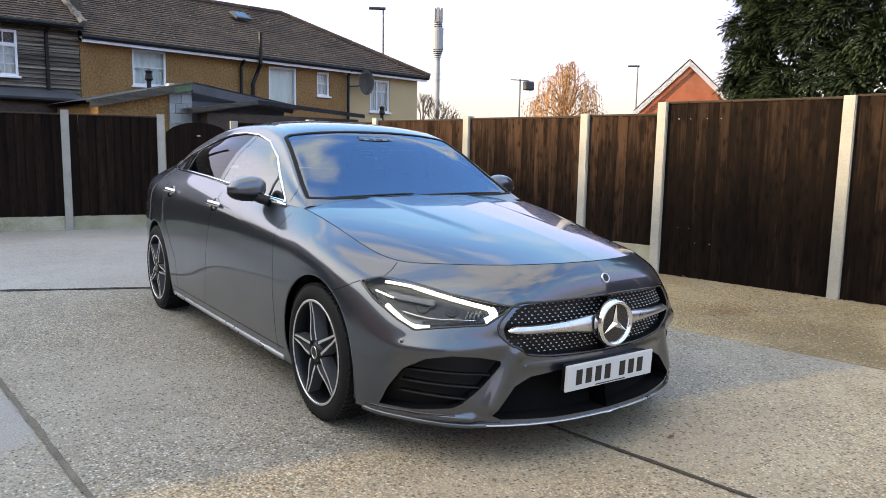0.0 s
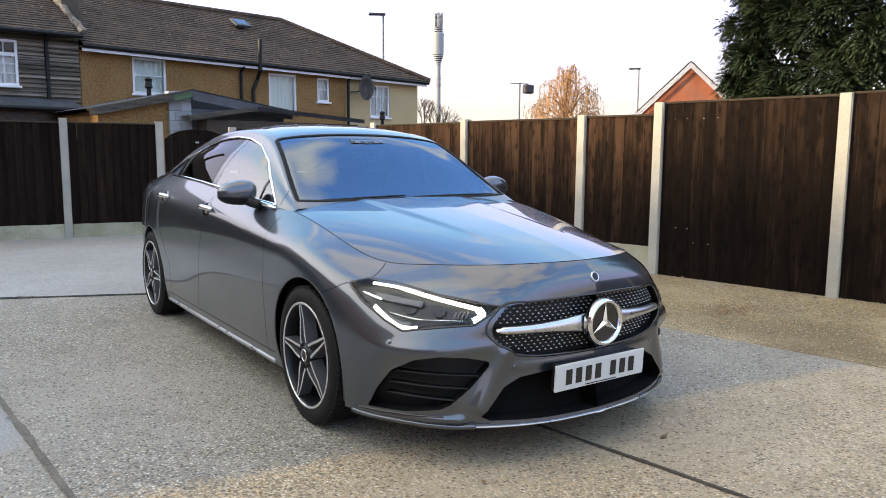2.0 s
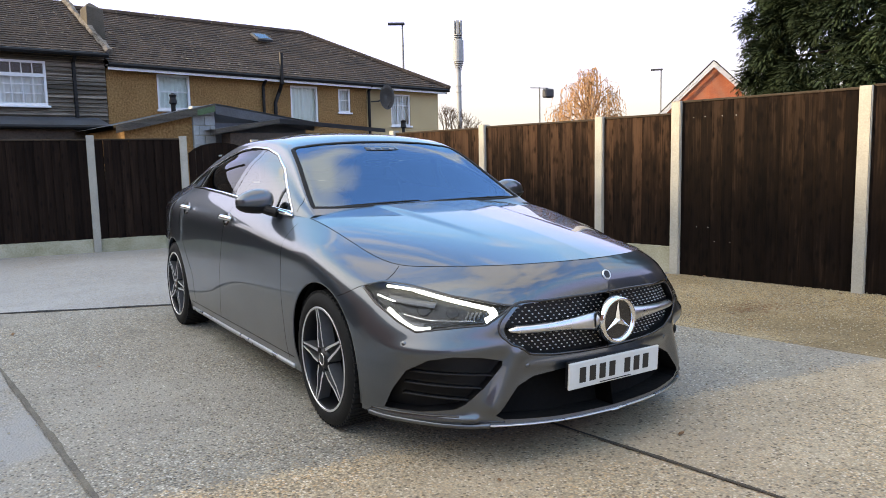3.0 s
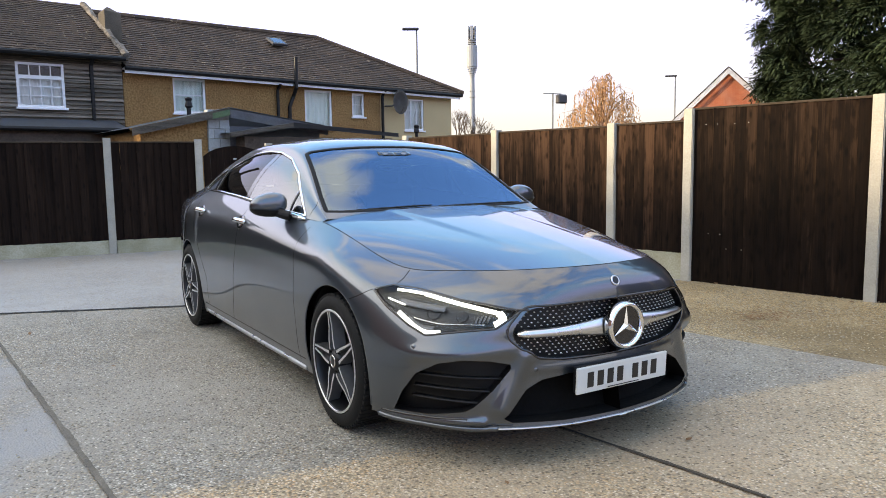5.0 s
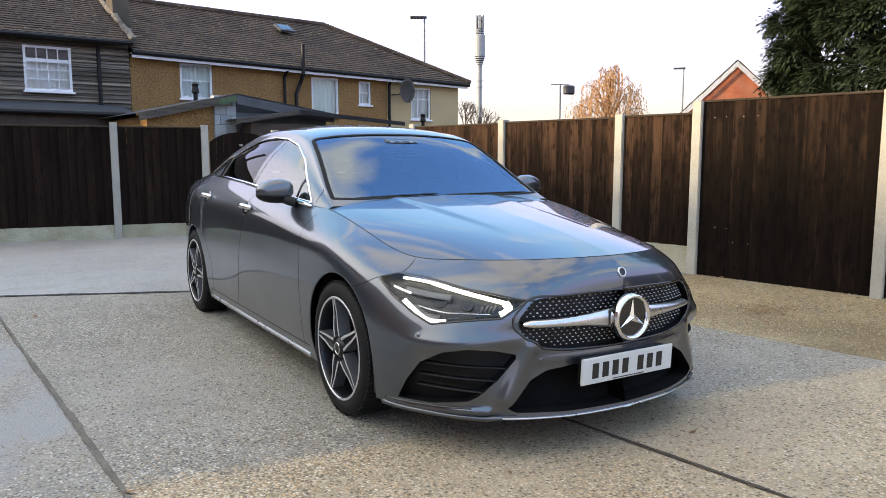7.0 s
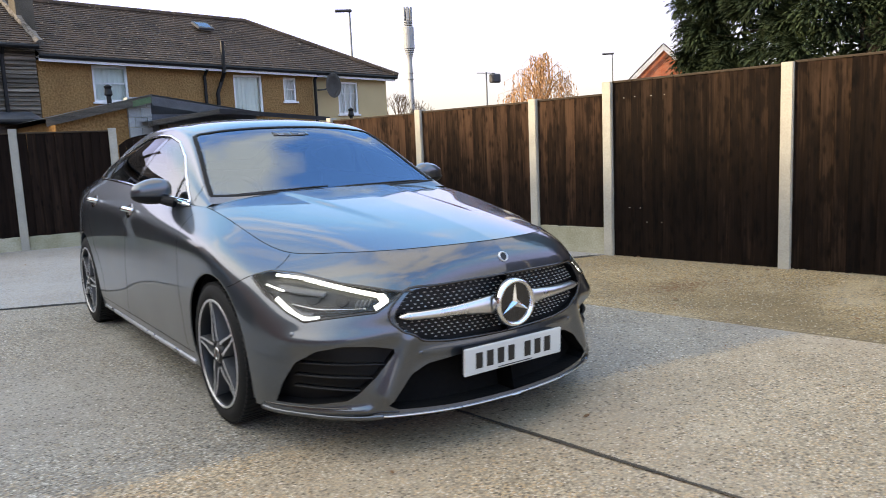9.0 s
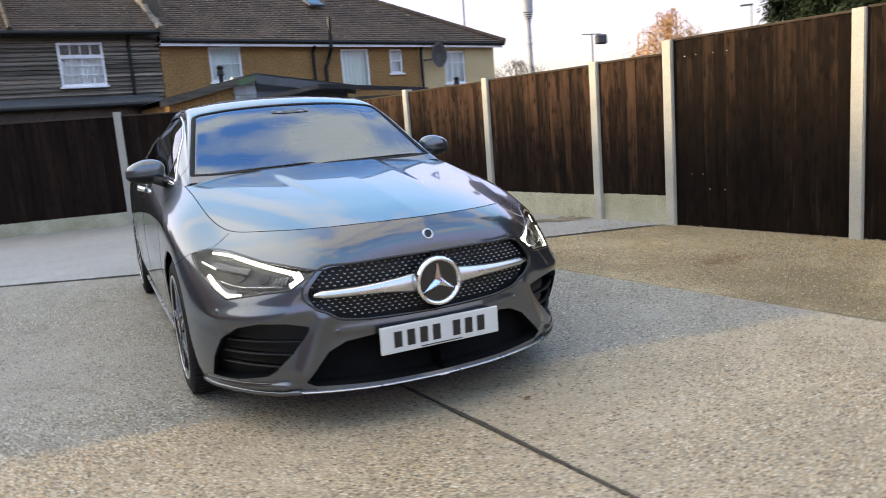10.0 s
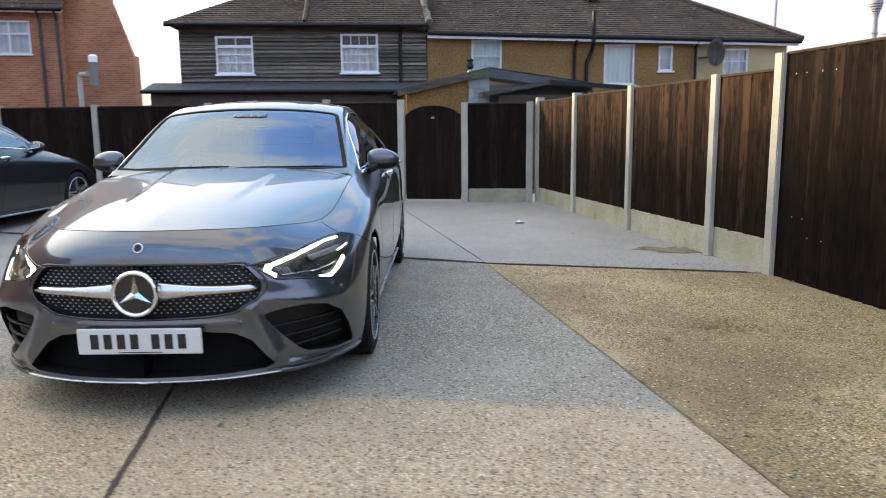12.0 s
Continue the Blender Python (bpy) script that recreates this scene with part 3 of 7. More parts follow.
def tube(bm, pts, r, n=8, caps=True):
    """A round bar along a line of points; r is one radius or one for each point."""
    rs = r if isinstance(r, (list, tuple)) else [r] * len(pts)
    pts = [Vector(p) for p in pts]
    rings, ref = [], None
    for i, p in enumerate(pts):
        d = (pts[min(i + 1, len(pts) - 1)] - pts[max(i - 1, 0)]).normalized()
        if ref is None:
            ref = d.orthogonal().normalized()
        ref = (ref - d * ref.dot(d)).normalized()
        s = d.cross(ref)
        rings.append([bm.verts.new(p + rs[i] * (math.cos(a) * ref + math.sin(a) * s)) for a in [2 * math.pi * k / n for k in range(n)]])
    for a, b in zip(rings, rings[1:]):
        for k in range(n):
            bm.faces.new((a[k], a[(k + 1) % n], b[(k + 1) % n], b[k]))
    if caps:
        bm.faces.new(list(reversed(rings[0])))
        bm.faces.new(rings[-1])
    return bm


# ---- ground and yard ----
bm = bmesh.new()
g = 900.0
poly(bm, [(-g, -g, -0.12), (g, -g, -0.12), (g, g, -0.12), (-g, g, -0.12)])
ground = tagged(part("ground", bm, M_EARTH), "dark damp soil around the yard", "ground", kind="structure")
yard = thing("yard_paving", "worn concrete yard slabs, grey and beige aggregate", "paving", kind="structure")


def line_b(y): return 2.11 - 0.2 * y
def line_c(y): return -0.14 - 0.17 * y
def line_d(y): return -1.965 - 0.117 * y
def line_f(y): return 1.58 - 0.24 * (y - 2.675)
def line_j(x): return 3.29 - 0.39 * x if x < 1.58 else 2.675 - 0.23 * (x - 1.58)
def line_e(x): return -0.60 - 0.13 * x


def meet(fx, fy, y=0.0):
    for _ in range(40):
        x = fx(y)
        y = fy(x)
    return x, y


def slab(pts, material, top=0.0, label=""):
    """One slab with its edges drawn in by half a joint and slightly ragged."""
    pts = [Vector(p) for p in pts]
    c = sum(pts, Vector((0, 0))) / len(pts)
    fine = []
    for a, b in zip(pts, pts[1:] + pts[:1]):
        n = max(2, int((b - a).length / 0.08))
        nrm = Vector((-(b - a).y, (b - a).x)).normalized()
        for i in range(n):
            p = a.lerp(b, i / n)
            w = 0.006 + 0.005 * noise.noise(Vector((p.x * 9, p.y * 9, 1.7)))
            if i == 0:
                w = 0.004
            fine.append(p + nrm * w)
    bm = bmesh.new()
    prism(bm, [(p.x, p.y) for p in fine], -0.1, top)
    return part("slab", bm, material, yard, label)


D_E, C_E, B_E = meet(line_d, line_e), meet(line_c, line_e), meet(line_b, line_e)
D_J, C_J, B_J = meet(line_d, line_j, 4), meet(line_c, line_j, 3), (1.575, 2.676)
FRONT = -9.0
slab([(line_d(FRONT), FRONT), (line_c(FRONT), FRONT), C_J, D_J], M_GREY_BEIGE_CONC, 0.0, "grey aggregate concrete slab, beige at one end")
slab([(line_c(FRONT), FRONT), (line_b(FRONT), FRONT), B_J, C_J], M_GREY_BEIGE_CONC, 0.0, "grey aggregate concrete slab, beige at one end")
slab([(line_b(FRONT) - .014, FRONT), (9, FRONT), (9, line_j(9)), (B_J[0] - .014, B_J[1])], M_BROWN_CONC, -0.004, "yellow-brown worn concrete slab")
slab([(-11, FRONT), (line_d(FRONT), FRONT), D_J, (-11, line_j(-11))], M_GREY_CONC, -0.002, "grey aggregate concrete slab")
slab([(-11, line_j(-11)), D_J, C_J, B_J, (line_f(9.6), 9.6), (-11, 9.6)], M_BACK_CONC, 0.004, "pale smooth concrete slab")
slab([B_J, (9, line_j(9)), (9, 9.6), (line_f(9.6), 9.6)], M_BACK_CONC, 0.002, "pale smooth concrete slab")
bm = bmesh.new()
poly(bm, [(-12, -10, -0.022), (10, -10, -0.022), (10, 10, -0.022), (-12, 10, -0.022)])
part("joint_filler", bm, M_JOINT, yard, "dark dirt-filled joints")



def dirt_strip(p, q, w, name="joint_dirt", z=0.006, material=None):
    """Dirt lying in and over a joint, of uneven width."""
    p, q = Vector(p), Vector(q)
    d = (q - p).normalized()
    nrm = Vector((-d.y, d.x))
    n = int((q - p).length / .025)
    bm = bmesh.new()
    rows = [[], []]
    for i in range(n + 1):
        c = p.lerp(q, i / n)
        wob = .35 * w * noise.noise(Vector((c.x * 3, c.y * 3, 5.0)))
        ww = w * (.55 + .55 * abs(noise.noise(Vector((c.x * 14, c.y * 14, 2.0)))) + .5 * noise.noise(Vector((c.x * 2.3, c.y * 2.3, 9.0))))
        ww = max(.003, ww)
        for k, sg in enumerate((-1, 1)):
            v = c + nrm * (wob + sg * ww)
            rows[k].append(bm.verts.new((v.x, v.y, z)))
    for i in range(n):
        bm.faces.new((rows[0][i], rows[0][i + 1], rows[1][i + 1], rows[1][i]))
    bmesh.ops.recalc_face_normals(bm, faces=bm.faces)
    return part(name, bm, material or M_JOINT, yard)


dirt_strip((-8, line_j(-8)), B_J, .050, "joint_dirt", .006, M_CRACK)
dirt_strip(B_J, (3.75, line_j(3.75)), .022, "joint_dirt", .006, M_CRACK)
dirt_strip((line_c(FRONT), FRONT), C_E, .015)
dirt_strip(C_E, C_J, .012)
dirt_strip((line_d(FRONT), FRONT), D_E, .019, "joint_dirt", .006, M_JOINT_PALE)
dirt_strip(D_E, D_J, .018, "joint_dirt", .006, M_JOINT_PALE)
dirt_strip((line_b(-5), -5), B_E, .010, "joint_dirt", .004, M_LITTER)
dirt_strip(B_E, B_J, .008, "joint_dirt", .004, M_LITTER)
dirt_strip(B_J, (line_f(9.0), 9.0), .008)

# worn patches by the fence, fallen leaves
DEBRIS = (2.92, 0.46)
M_PATCH = shade("brown_worn_patch", (0.20, 0.165, 0.12), 0.9, var=0.4, scale=7, fine=50, bump=0.004, col2=(0.28, 0.22, 0.15))
bm = bmesh.new()
pts = []
for k in range(40):
    a = 2 * math.pi * k / 40
    rr = 1 + .8 * noise.noise(Vector((math.cos(a) * 3.5, math.sin(a) * 3.5, 3.3)))
    pts.append((3.46 + .30 * rr * math.cos(a) - .10 * math.sin(a), 3.30 + .20 * rr * math.sin(a), .007))
poly(bm, pts)
part("worn_patch", bm, M_PATCH, yard, "brown worn patch in the concrete")
M_LEAFLITTER = shade("fallen_leaf", (0.22, 0.11, 0.05), 0.8, var=0.5, scale=5, fine=30, per_object=0.4)
lr = random.Random(12)
bm = bmesh.new()
for k in range(420):
    px, py = lr.uniform(-4.5, 4.2), lr.uniform(-2.6, 7.8)
    if k >= 150:
        px, py = DEBRIS[0] + lr.gauss(0, .16), DEBRIS[1] + lr.gauss(0, .10)
    if k < 60:
        px, py = lr.uniform(2.2, 4.2), lr.uniform(-1.5, 2.4)
        if px > 4.30 - .22 * (py - .37):
            continue
    if -1.0 < px < 1.0 and -.9 < py < 3.8:
        continue
    a, s = lr.uniform(0, 6.28), lr.uniform(.008, .028) * (1 if k < 150 else .55)
    m = pose(px, py, .008, lr.uniform(-15, 15), lr.uniform(-15, 15), math.degrees(a))
    poly(bm, [m @ Vector(v) for v in ((-s, 0, 0), (-.3 * s, -.5 * s, .003), (.5 * s, -.45 * s, .001), (s, 0, .004), (.4 * s, .5 * s, .002), (-.4 * s, .45 * s, .004))])
tagged(part("fallen_leaves", bm, M_LEAFLITTER), "small dry brown leaves scattered over the yard", "leaves", kind="stuff")
gr = random.Random(31)
vs, fs = [], []
for k in range(10500):
    if k < 9000:
        py = gr.uniform(-2.6, 2.6)
        px = line_b(py) + (4.25 - .22 * (py - .37) - line_b(py)) * gr.random() ** .7
        if gr.random() < .5 and noise.noise(Vector((px * 1.3, py * 1.3, 4))) < 0:
            continue
    else:
        px, py = gr.uniform(-4.0, 2.0), gr.uniform(-2.8, 2.4)
        if -1.0 < px < 1.0 and py > -1.0:
            continue
    s = gr.uniform(.003, .0085) * (1.5 if gr.random() < .06 else 1)
    a = gr.uniform(0, 6.28)
    n = len(vs)
    for q in range(4):
        w = s * gr.uniform(.7, 1.3)
        vs.append((px + w * math.cos(a + q * 1.571), py + w * math.sin(a + q * 1.571), .001))
    vs.append((px + s * gr.uniform(-.3, .3), py, .002 + s * gr.uniform(.5, 1.0)))
    fs.extend([(n, n + 1, n + 4), (n + 1, n + 2, n + 4), (n + 2, n + 3, n + 4), (n + 3, n, n + 4)])
me = bpy.data.meshes.new("loose_grit")
me.from_pydata(vs, [], fs)
me.materials.append(M_GRIT)
tagged(new("loose_grit", me), "loose pale grit scattered over the worn concrete", "grit", kind="stuff")
bm = bmesh.new()
quads_ = [(2.02, 5.42), (2.12, 5.40), (2.20, 5.47), (2.10, 5.52)]
poly(bm, [(x, y, .012 + .02 * (i % 2)) for i, (x, y) in enumerate(quads_)])
tagged(part("paper_scrap", bm, M_WHITE), "scrap of white paper on the concrete", "litter")

# ---- fences ----
SIDE0, SIDE1 = Vector((4.28, 0.37)), Vector((2.645, 8.18))     # the long fence
BACK0, BACK1 = Vector((2.56, 8.17)), Vector((-9.0, 9.67))     # the fence behind


def board_mesh(h, name, material):
    bm = bmesh.new()
    w, t0, t1 = 0.122, 0.026, 0.004
    pts = [(-w / 2, 0), (w / 2, 0), (w / 2, -t1), (-w / 2, -t0)]
    lo = [bm.verts.new((x, y, 0)) for x, y in pts]
    hi = [bm.verts.new((x, y, h)) for x, y in pts]
    bm.faces.new(list(reversed(lo)))
    bm.faces.new(hi)
    for i in range(4):
        bm.faces.new((lo[i], lo[(i + 1) % 4], hi[(i + 1) % 4], hi[i]))
    bmesh.ops.recalc_face_normals(bm, faces=bm.faces)
    me = bpy.data.meshes.new(name)
    bm.to_mesh(me)
    bm.free()
    me.materials.append(material)
    return me


rng = random.Random(4)


def fence_panel(fence, a, b, z0, z1, label):
    """A featheredge panel from a to b in plan; the yard lies to the right of a->b seen from above reversed."""
    d = b - a
    length = d.length
    ang = math.degrees(math.atan2(d.y, d.x))
    p = new("fence_panel")
    p.parent, p.matrix_basis = fence, pose(a.x, a.y, 0, 0, 0, ang)
    p["label"] = label
    h = z1 - z0 - 0.014
    stain = M_BOARD_TALL if z1 > 1.7 else M_BOARD_LIT_TOP if fence is side_fence else M_BOARD
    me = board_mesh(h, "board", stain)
    step = 0.106
    n = int(length / step)
    step = length / n
    for i in range(n):
        shared("board", me, p, pose((i + 0.5) * step, rng.uniform(-0.003, 0.003), z0 + rng.uniform(-0.006, 0.004), 0, rng.uniform(-0.25, 0.25), 2.0))
    bm = bmesh.new()
    box(bm, 0, length, -0.028, 0.035, z1 - 0.022, z1, 0.004)
    part("capping_rail", bm, M_CAP, p, "weathered grey-brown timber capping")
    for z in (z0 + 0.15, (z0 + z1) / 2, z1 - 0.3):
        part("back_rail", box(bmesh.new(), 0, length, 0.02, 0.06, z - 0.04, z + 0.04), M_BOARD, p)
    return p


def gravel_board(fence, a, b, z1):
    d = b - a
    ang = math.degrees(math.atan2(d.y, d.x))
    bm = bmesh.new()
    box(bm, 0.0, d.length, -0.022, 0.028, -0.08, z1, 0.006)
    bmesh.ops.subdivide_edges(bm, edges=[e for e in bm.edges if e.calc_length() > 0.5], cuts=10)
    for v in bm.verts:
        v.co.z += 0.004 * noise.noise(v.co * 5) if v.co.z > 0 else 0
    return part("gravel_board", bm, M_GRAVELB, fence, "pale concrete gravel board stained with green moss", m=pose(a.x, a.y, 0, 0, 0, ang))


def fence_post(fence, p, h, ang):
    bm = bmesh.new()
    w = 0.052
    box(bm, -w, w, -w - 0.012, w, -0.1, h - 0.03)
    top = [f for f in bm.faces if f.normal.z > 0.9 and f.calc_center_median().z > h - 0.1]
    r = bmesh.ops.extrude_face_region(bm, geom=top)
    for v in (v for v in r["geom"] if isinstance(v, bmesh.types.BMVert)):
        v.co = Vector((v.co.x * 0.62, (v.co.y + 0.006) * 0.62 - 0.006, h))
    bmesh.ops.delete(bm, geom=top, context="FACES")
    bmesh.ops.bevel(bm, geom=[e for e in bm.edges if e.calc_length() > 1], offset=0.008, segments=2, affect="EDGES")
    return part("fence_post", bm, M_POST, fence, "square pale concrete slotted post", m=pose(p.x, p.y, 0, 0, 0, ang))


def run(points, tops, low, boards, fence, label):
    for i, (p, h) in enumerate(points):
        q = points[min(i + 1, len(points) - 1)][0] if i < len(points) - 1 else p + (p - points[i - 1][0])
        d = (q - p).normalized()
        ang = math.degrees(math.atan2(d.y, d.x))
        fence_post(fence, p, h, ang)
        if i < len(points) - 1:
            a, b = p + d * 0.05, q - d * 0.05
            if boards[i]:
                gravel_board(fence, a, b, low[i])
            fence_panel(fence, a, b, low[i] if boards[i] else -0.05, tops[i], label)


def on_side(s):
    d = (SIDE0 - SIDE1).normalized()
    return SIDE1 + d * s


side_fence = thing("fence", "dark brown featheredge fence between concrete posts along the yard", "fence")
back_fence = thing("fence", "dark brown featheredge fence with concrete posts behind the cars", "fence")
side_s = [0.0, 1.66, 3.47, 5.27, 6.21, 7.97, 9.84, 11.7, 13.55, 15.4]
side_posts = [(on_side(s), h) for s, h in zip(side_s, (1.70, 1.70, 1.70, 1.70, 1.80, 1.81, 1.81, 1.81, 1.81, 1.81))]
run(side_posts, (1.62, 1.64, 1.65, 1.66, 1.775, 1.79, 1.79, 1.79, 1.79), (0.24, 0.24, 0.26, 0.28, 0, 0, 0, 0, 0), (1, 1, 1, 1, 0, 0, 0, 0, 0), side_fence, "dark brown stained featheredge fence panel, sunlight painted on its upper part")

# pale staples on the panel past the tall post
a, b = on_side(6.21), on_side(7.97)
d = (b - a).normalized()
nrm = Vector((d.y, -d.x))
for f, z in ((.10, 1.60), (.17, 1.60), (.27, 1.60), (.35, 1.60), (.13, .50), (.20, .50), (.24, .36), (.33, .36)):
    q = a.lerp(b, f) + nrm * .022
    part("staple", box(bmesh.new(), -.004, .004, -.003, .003, -.003, .003), M_STEEL, side_fence, m=pose(q.x, q.y, z, 0, 0, math.degrees(math.atan2(d.y, d.x))))


def on_back(x):
    f = (x - BACK0.x) / (BACK1.x - BACK0.x)
    return BACK0.lerp(BACK1, f)


# seen from the yard the run goes from far left to the corner
back_posts = [(on_back(x), h) for x, h in ((-10.6, 1.70), (-8.75, 1.70), (-6.88, 1.70), (-5.02, 1.70), (-2.94, 1.70), (-0.86, 1.72), (0.39, 1.70))]
run(back_posts, (1.64,) * 6, (0.2,) * 6, (1,) * 6, back_fence, "dark brown stained featheredge fence panel")
run([(on_back(1.44), 1.64), (on_back(2.48), 1.64)], (1.60,), (0.22,), (1,), back_fence, "dark brown stained featheredge fence panel")

# arched gate
a, b = on_back(0.39), on_back(1.44)
d = (b - a).normalized()
gate = thing("garden_gate", "closed dark brown arched timber gate between concrete posts", "gate", pose(a.x, a.y, 0, 0, 0, math.degrees(math.atan2(d.y, d.x))))
gl = (b - a).length
n = 9
for i in range(n):
    x = 0.07 + (i + 0.5) * (gl - 0.14) / n
    h = 1.30 + 0.27 * math.sqrt(max(0, 1 - ((x - gl / 2) / (gl / 2 - 0.02)) ** 2))
    w = (gl - 0.14) / n - 0.003
    bm = bmesh.new()
    hl = 1.30 + 0.27 * math.sqrt(max(0, 1 - ((x - w / 2 - gl / 2) / (gl / 2 - 0.02)) ** 2))
    hr = 1.30 + 0.27 * math.sqrt(max(0, 1 - ((x + w / 2 - gl / 2) / (gl / 2 - 0.02)) ** 2))
    box(bm, x - w / 2, x + w / 2, -0.012, 0.012, 0.04, 1.0)
    for v in bm.verts:
        if v.co.z > 0.9:
            v.co.z = hl if v.co.x < x else hr
    part("board", bm, M_BOARD, gate)
bm = bmesh.new()
box(bm, gl / 2 - 0.02, gl / 2 + 0.03, -0.03, -0.012, 1.36, 1.385, 0.004)
part("latch", bm, M_STEEL, gate, "small pale metal latch plate")


# ---- houses behind the yard ----
ROWHOUSE = pose(0.5, 16.6, 0, 0, 0, math.degrees(math.atan(0.13)))    # x along the front, y into the house


def quads(bm, rows):
    vs = [[bm.verts.new(p) for p in r] for r in rows]
    for a, b in zip(vs, vs[1:]):
        for i in range(len(a) - 1):
            bm.faces.new((a[i], a[i + 1], b[i + 1], b[i]))
    return bm


def wall_with_openings(bm, x0, x1, z0, z1, openings, t=0.25, y=0.0):
    """A wall along x with real openings (xa, xb, za, zb) through it."""
    xs = sorted({x0, x1, *[v for o in openings for v in o[:2]]})
    for a, b in zip(xs, xs[1:]):
        holes = sorted([(o[2], o[3]) for o in openings if o[0] <= a + 1e-6 and o[1] >= b - 1e-6])
        z = z0
        for za, zb in holes + [(z1, z1)]:
            if za > z + 1e-6:
                box(bm, a, b, y, y + t, z, za)
            z = zb
    bmesh.ops.remove_doubles(bm, verts=bm.verts, dist=1e-5)
    return bm


def window(parent, xa, xb, za, zb, bars, backing, y=0.06, sill=True, label="white plastic window", bar=.014, heavy=(), curtain_to=1.0):
    """Frame, panes, glazing bars, blind; bars: (upright positions, cross positions) as fractions."""
    w = new("window")
    w.parent = parent
    w["label"] = label
    f = 0.055
    bm = bmesh.new()
    box(bm, xa, xb, y - .03, y + .04, za, za + f)
    box(bm, xa, xb, y - .03, y + .04, zb - f, zb)
    box(bm, xa, xa + f, y - .03, y + .04, za + f, zb - f)
    box(bm, xb - f, xb, y - .03, y + .04, za + f, zb - f)
    part("window_frame", bm, M_WHITE, w)
    us, vs = [0] + list(bars[0]) + [1], [0] + list(bars[1]) + [1]
    X = lambda u: xa + f + u * (xb - xa - 2 * f)
    Z = lambda v: za + f + v * (zb - za - 2 * f)
    for u in bars[0]:
        part("glazing_bar", box(bmesh.new(), X(u) - bar, X(u) + bar, y - .02, y + .03, za + f, zb - f), M_WHITE, w)
    for v in bars[1]:
        part("glazing_bar", box(bmesh.new(), xa + f, xb - f, y - .022, y + .028, Z(v) - (.04 if v in heavy else bar), Z(v) + (.04 if v in heavy else bar)), M_WHITE, w)
    for a, b in zip(us, us[1:]):
        for c, d in zip(vs, vs[1:]):
            bm = bmesh.new()
            poly(bm, [(X(a), y, Z(c)), (X(b), y, Z(c)), (X(b), y, Z(d)), (X(a), y, Z(d))])
            p = part("pane", bm, M_PANE, w)
            p.visible_shadow = False
    bm = bmesh.new()
    n = 24
    quads(bm, [[(xa + (xb - xa) * i / n, y + .12 + .015 * math.sin(i * 1.9), z) for i in range(n + 1)] for z in (za, za + (zb - za) * curtain_to)])
    part("curtain", bm, backing, w)
    # dark sheet in place of a room, the unlit depth put into its colour
    part("dark_room", box(bmesh.new(), xa - .05, xb + .05, y + .5, y + .55, za - .05, zb + .05), M_ROOM, w)
    if sill:
        part("window_sill", box(bmesh.new(), xa - .04, xb + .04, y - .12, y, za - .05, za, .008), M_WHITE, w)
    return w


def tiled_roof(parent, a, b, c, d, material, pitch_rows=25, name="roof", wave=0.22):
    """A roof slope a-b along the eaves, d-c along the ridge, laid in overlapping courses of ribbed tiles."""
    a, b, c, d = (Vector(p) for p in (a, b, c, d))
    n = (b - a).cross(d - a).normalized()
    bm = bmesh.new()
    cols = max(4, int((b - a).length / (wave / 4)))
    for r in range(pitch_rows):
        f0, f1 = r / pitch_rows, (r + 1.08) / pitch_rows
        rows = []
        for f, up in ((f0, .026), (f0, .026), (min(f1, 1.0), .006)):
            p, q = a.lerp(d, f), b.lerp(c, f)
            ln = (q - p).length
            row = []
            for i in range(cols + 1):
                s = i / cols
                k = i
                w = (0.0, .007, .009, .006)[k % 4]
                row.append(p.lerp(q, s) + n * (up + w))
            rows.append(row)
        rows[0] = [v - n * .05 for v in rows[1]]
        quads(bm, rows)
    ob = part("roof_tiles", bm, material, parent, "dark weathered concrete roof tiles in courses")
    ob["kind"] = "stuff"
    return ob


# ochre and cream terrace
terrace = thing("terraced_house", "ochre roughcast two-storey terrace with a dark tiled hipped roof", "house", ROWHOUSE)
E_Z, W_X, DEEP, RIDGE_Z = 3.60, 10.22, 7.4, 5.55
E_L, E_R = 3.70, 3.51      # eaves height at either end
op = [(1.2, 2.04, 2.65, 3.53), (4.90, 5.78, 2.33, 3.42), (6.46, 6.88, 2.70, 3.39)]
part("wall", wall_with_openings(bmesh.new(), 0.0, 7.45, -.1, E_Z, op), M_RENDER_OCHRE, terrace, "ochre roughcast wall")
op2 = [(8.35, 9.1, 2.33, 3.31)]
part("wall", wall_with_openings(bmesh.new(), 7.45, W_X, -.1, E_Z, op2), M_RENDER_CREAM, terrace, "smooth cream wall")
bm = bmesh.new()
box(bm, W_X - .25, W_X, .25, DEEP, -.1, E_Z)
box(bm, 0, W_X, DEEP, DEEP + .2, -.1, E_Z)
part("wall", bm, M_RENDER_CREAM, terrace)
window(terrace, *op[0], ((), (.52,)), M_BLIND, label="white window with a pale blind")
window(terrace, *op[1], ((), ()), M_BLIND, label="white door-height window with a pale blind")
window(terrace, *op[2], ((), (.52,)), M_CURTAIN)
window(terrace, *op2[0], ((.33, .66), (.66,)), M_CURTAIN, label="white casement window with net curtain")
o = 0.28
tiled_roof(terrace, (0, -o, E_L), (W_X + o, -o, E_R), (7.36, DEEP / 2, RIDGE_Z), (0, DEEP / 2, RIDGE_Z + .06), M_ROOF)
tiled_roof(terrace, (W_X + o, -o, E_R), (W_X + o, DEEP + o, E_R), (7.36, DEEP / 2, RIDGE_Z), (7.36, DEEP / 2, RIDGE_Z), M_ROOF)
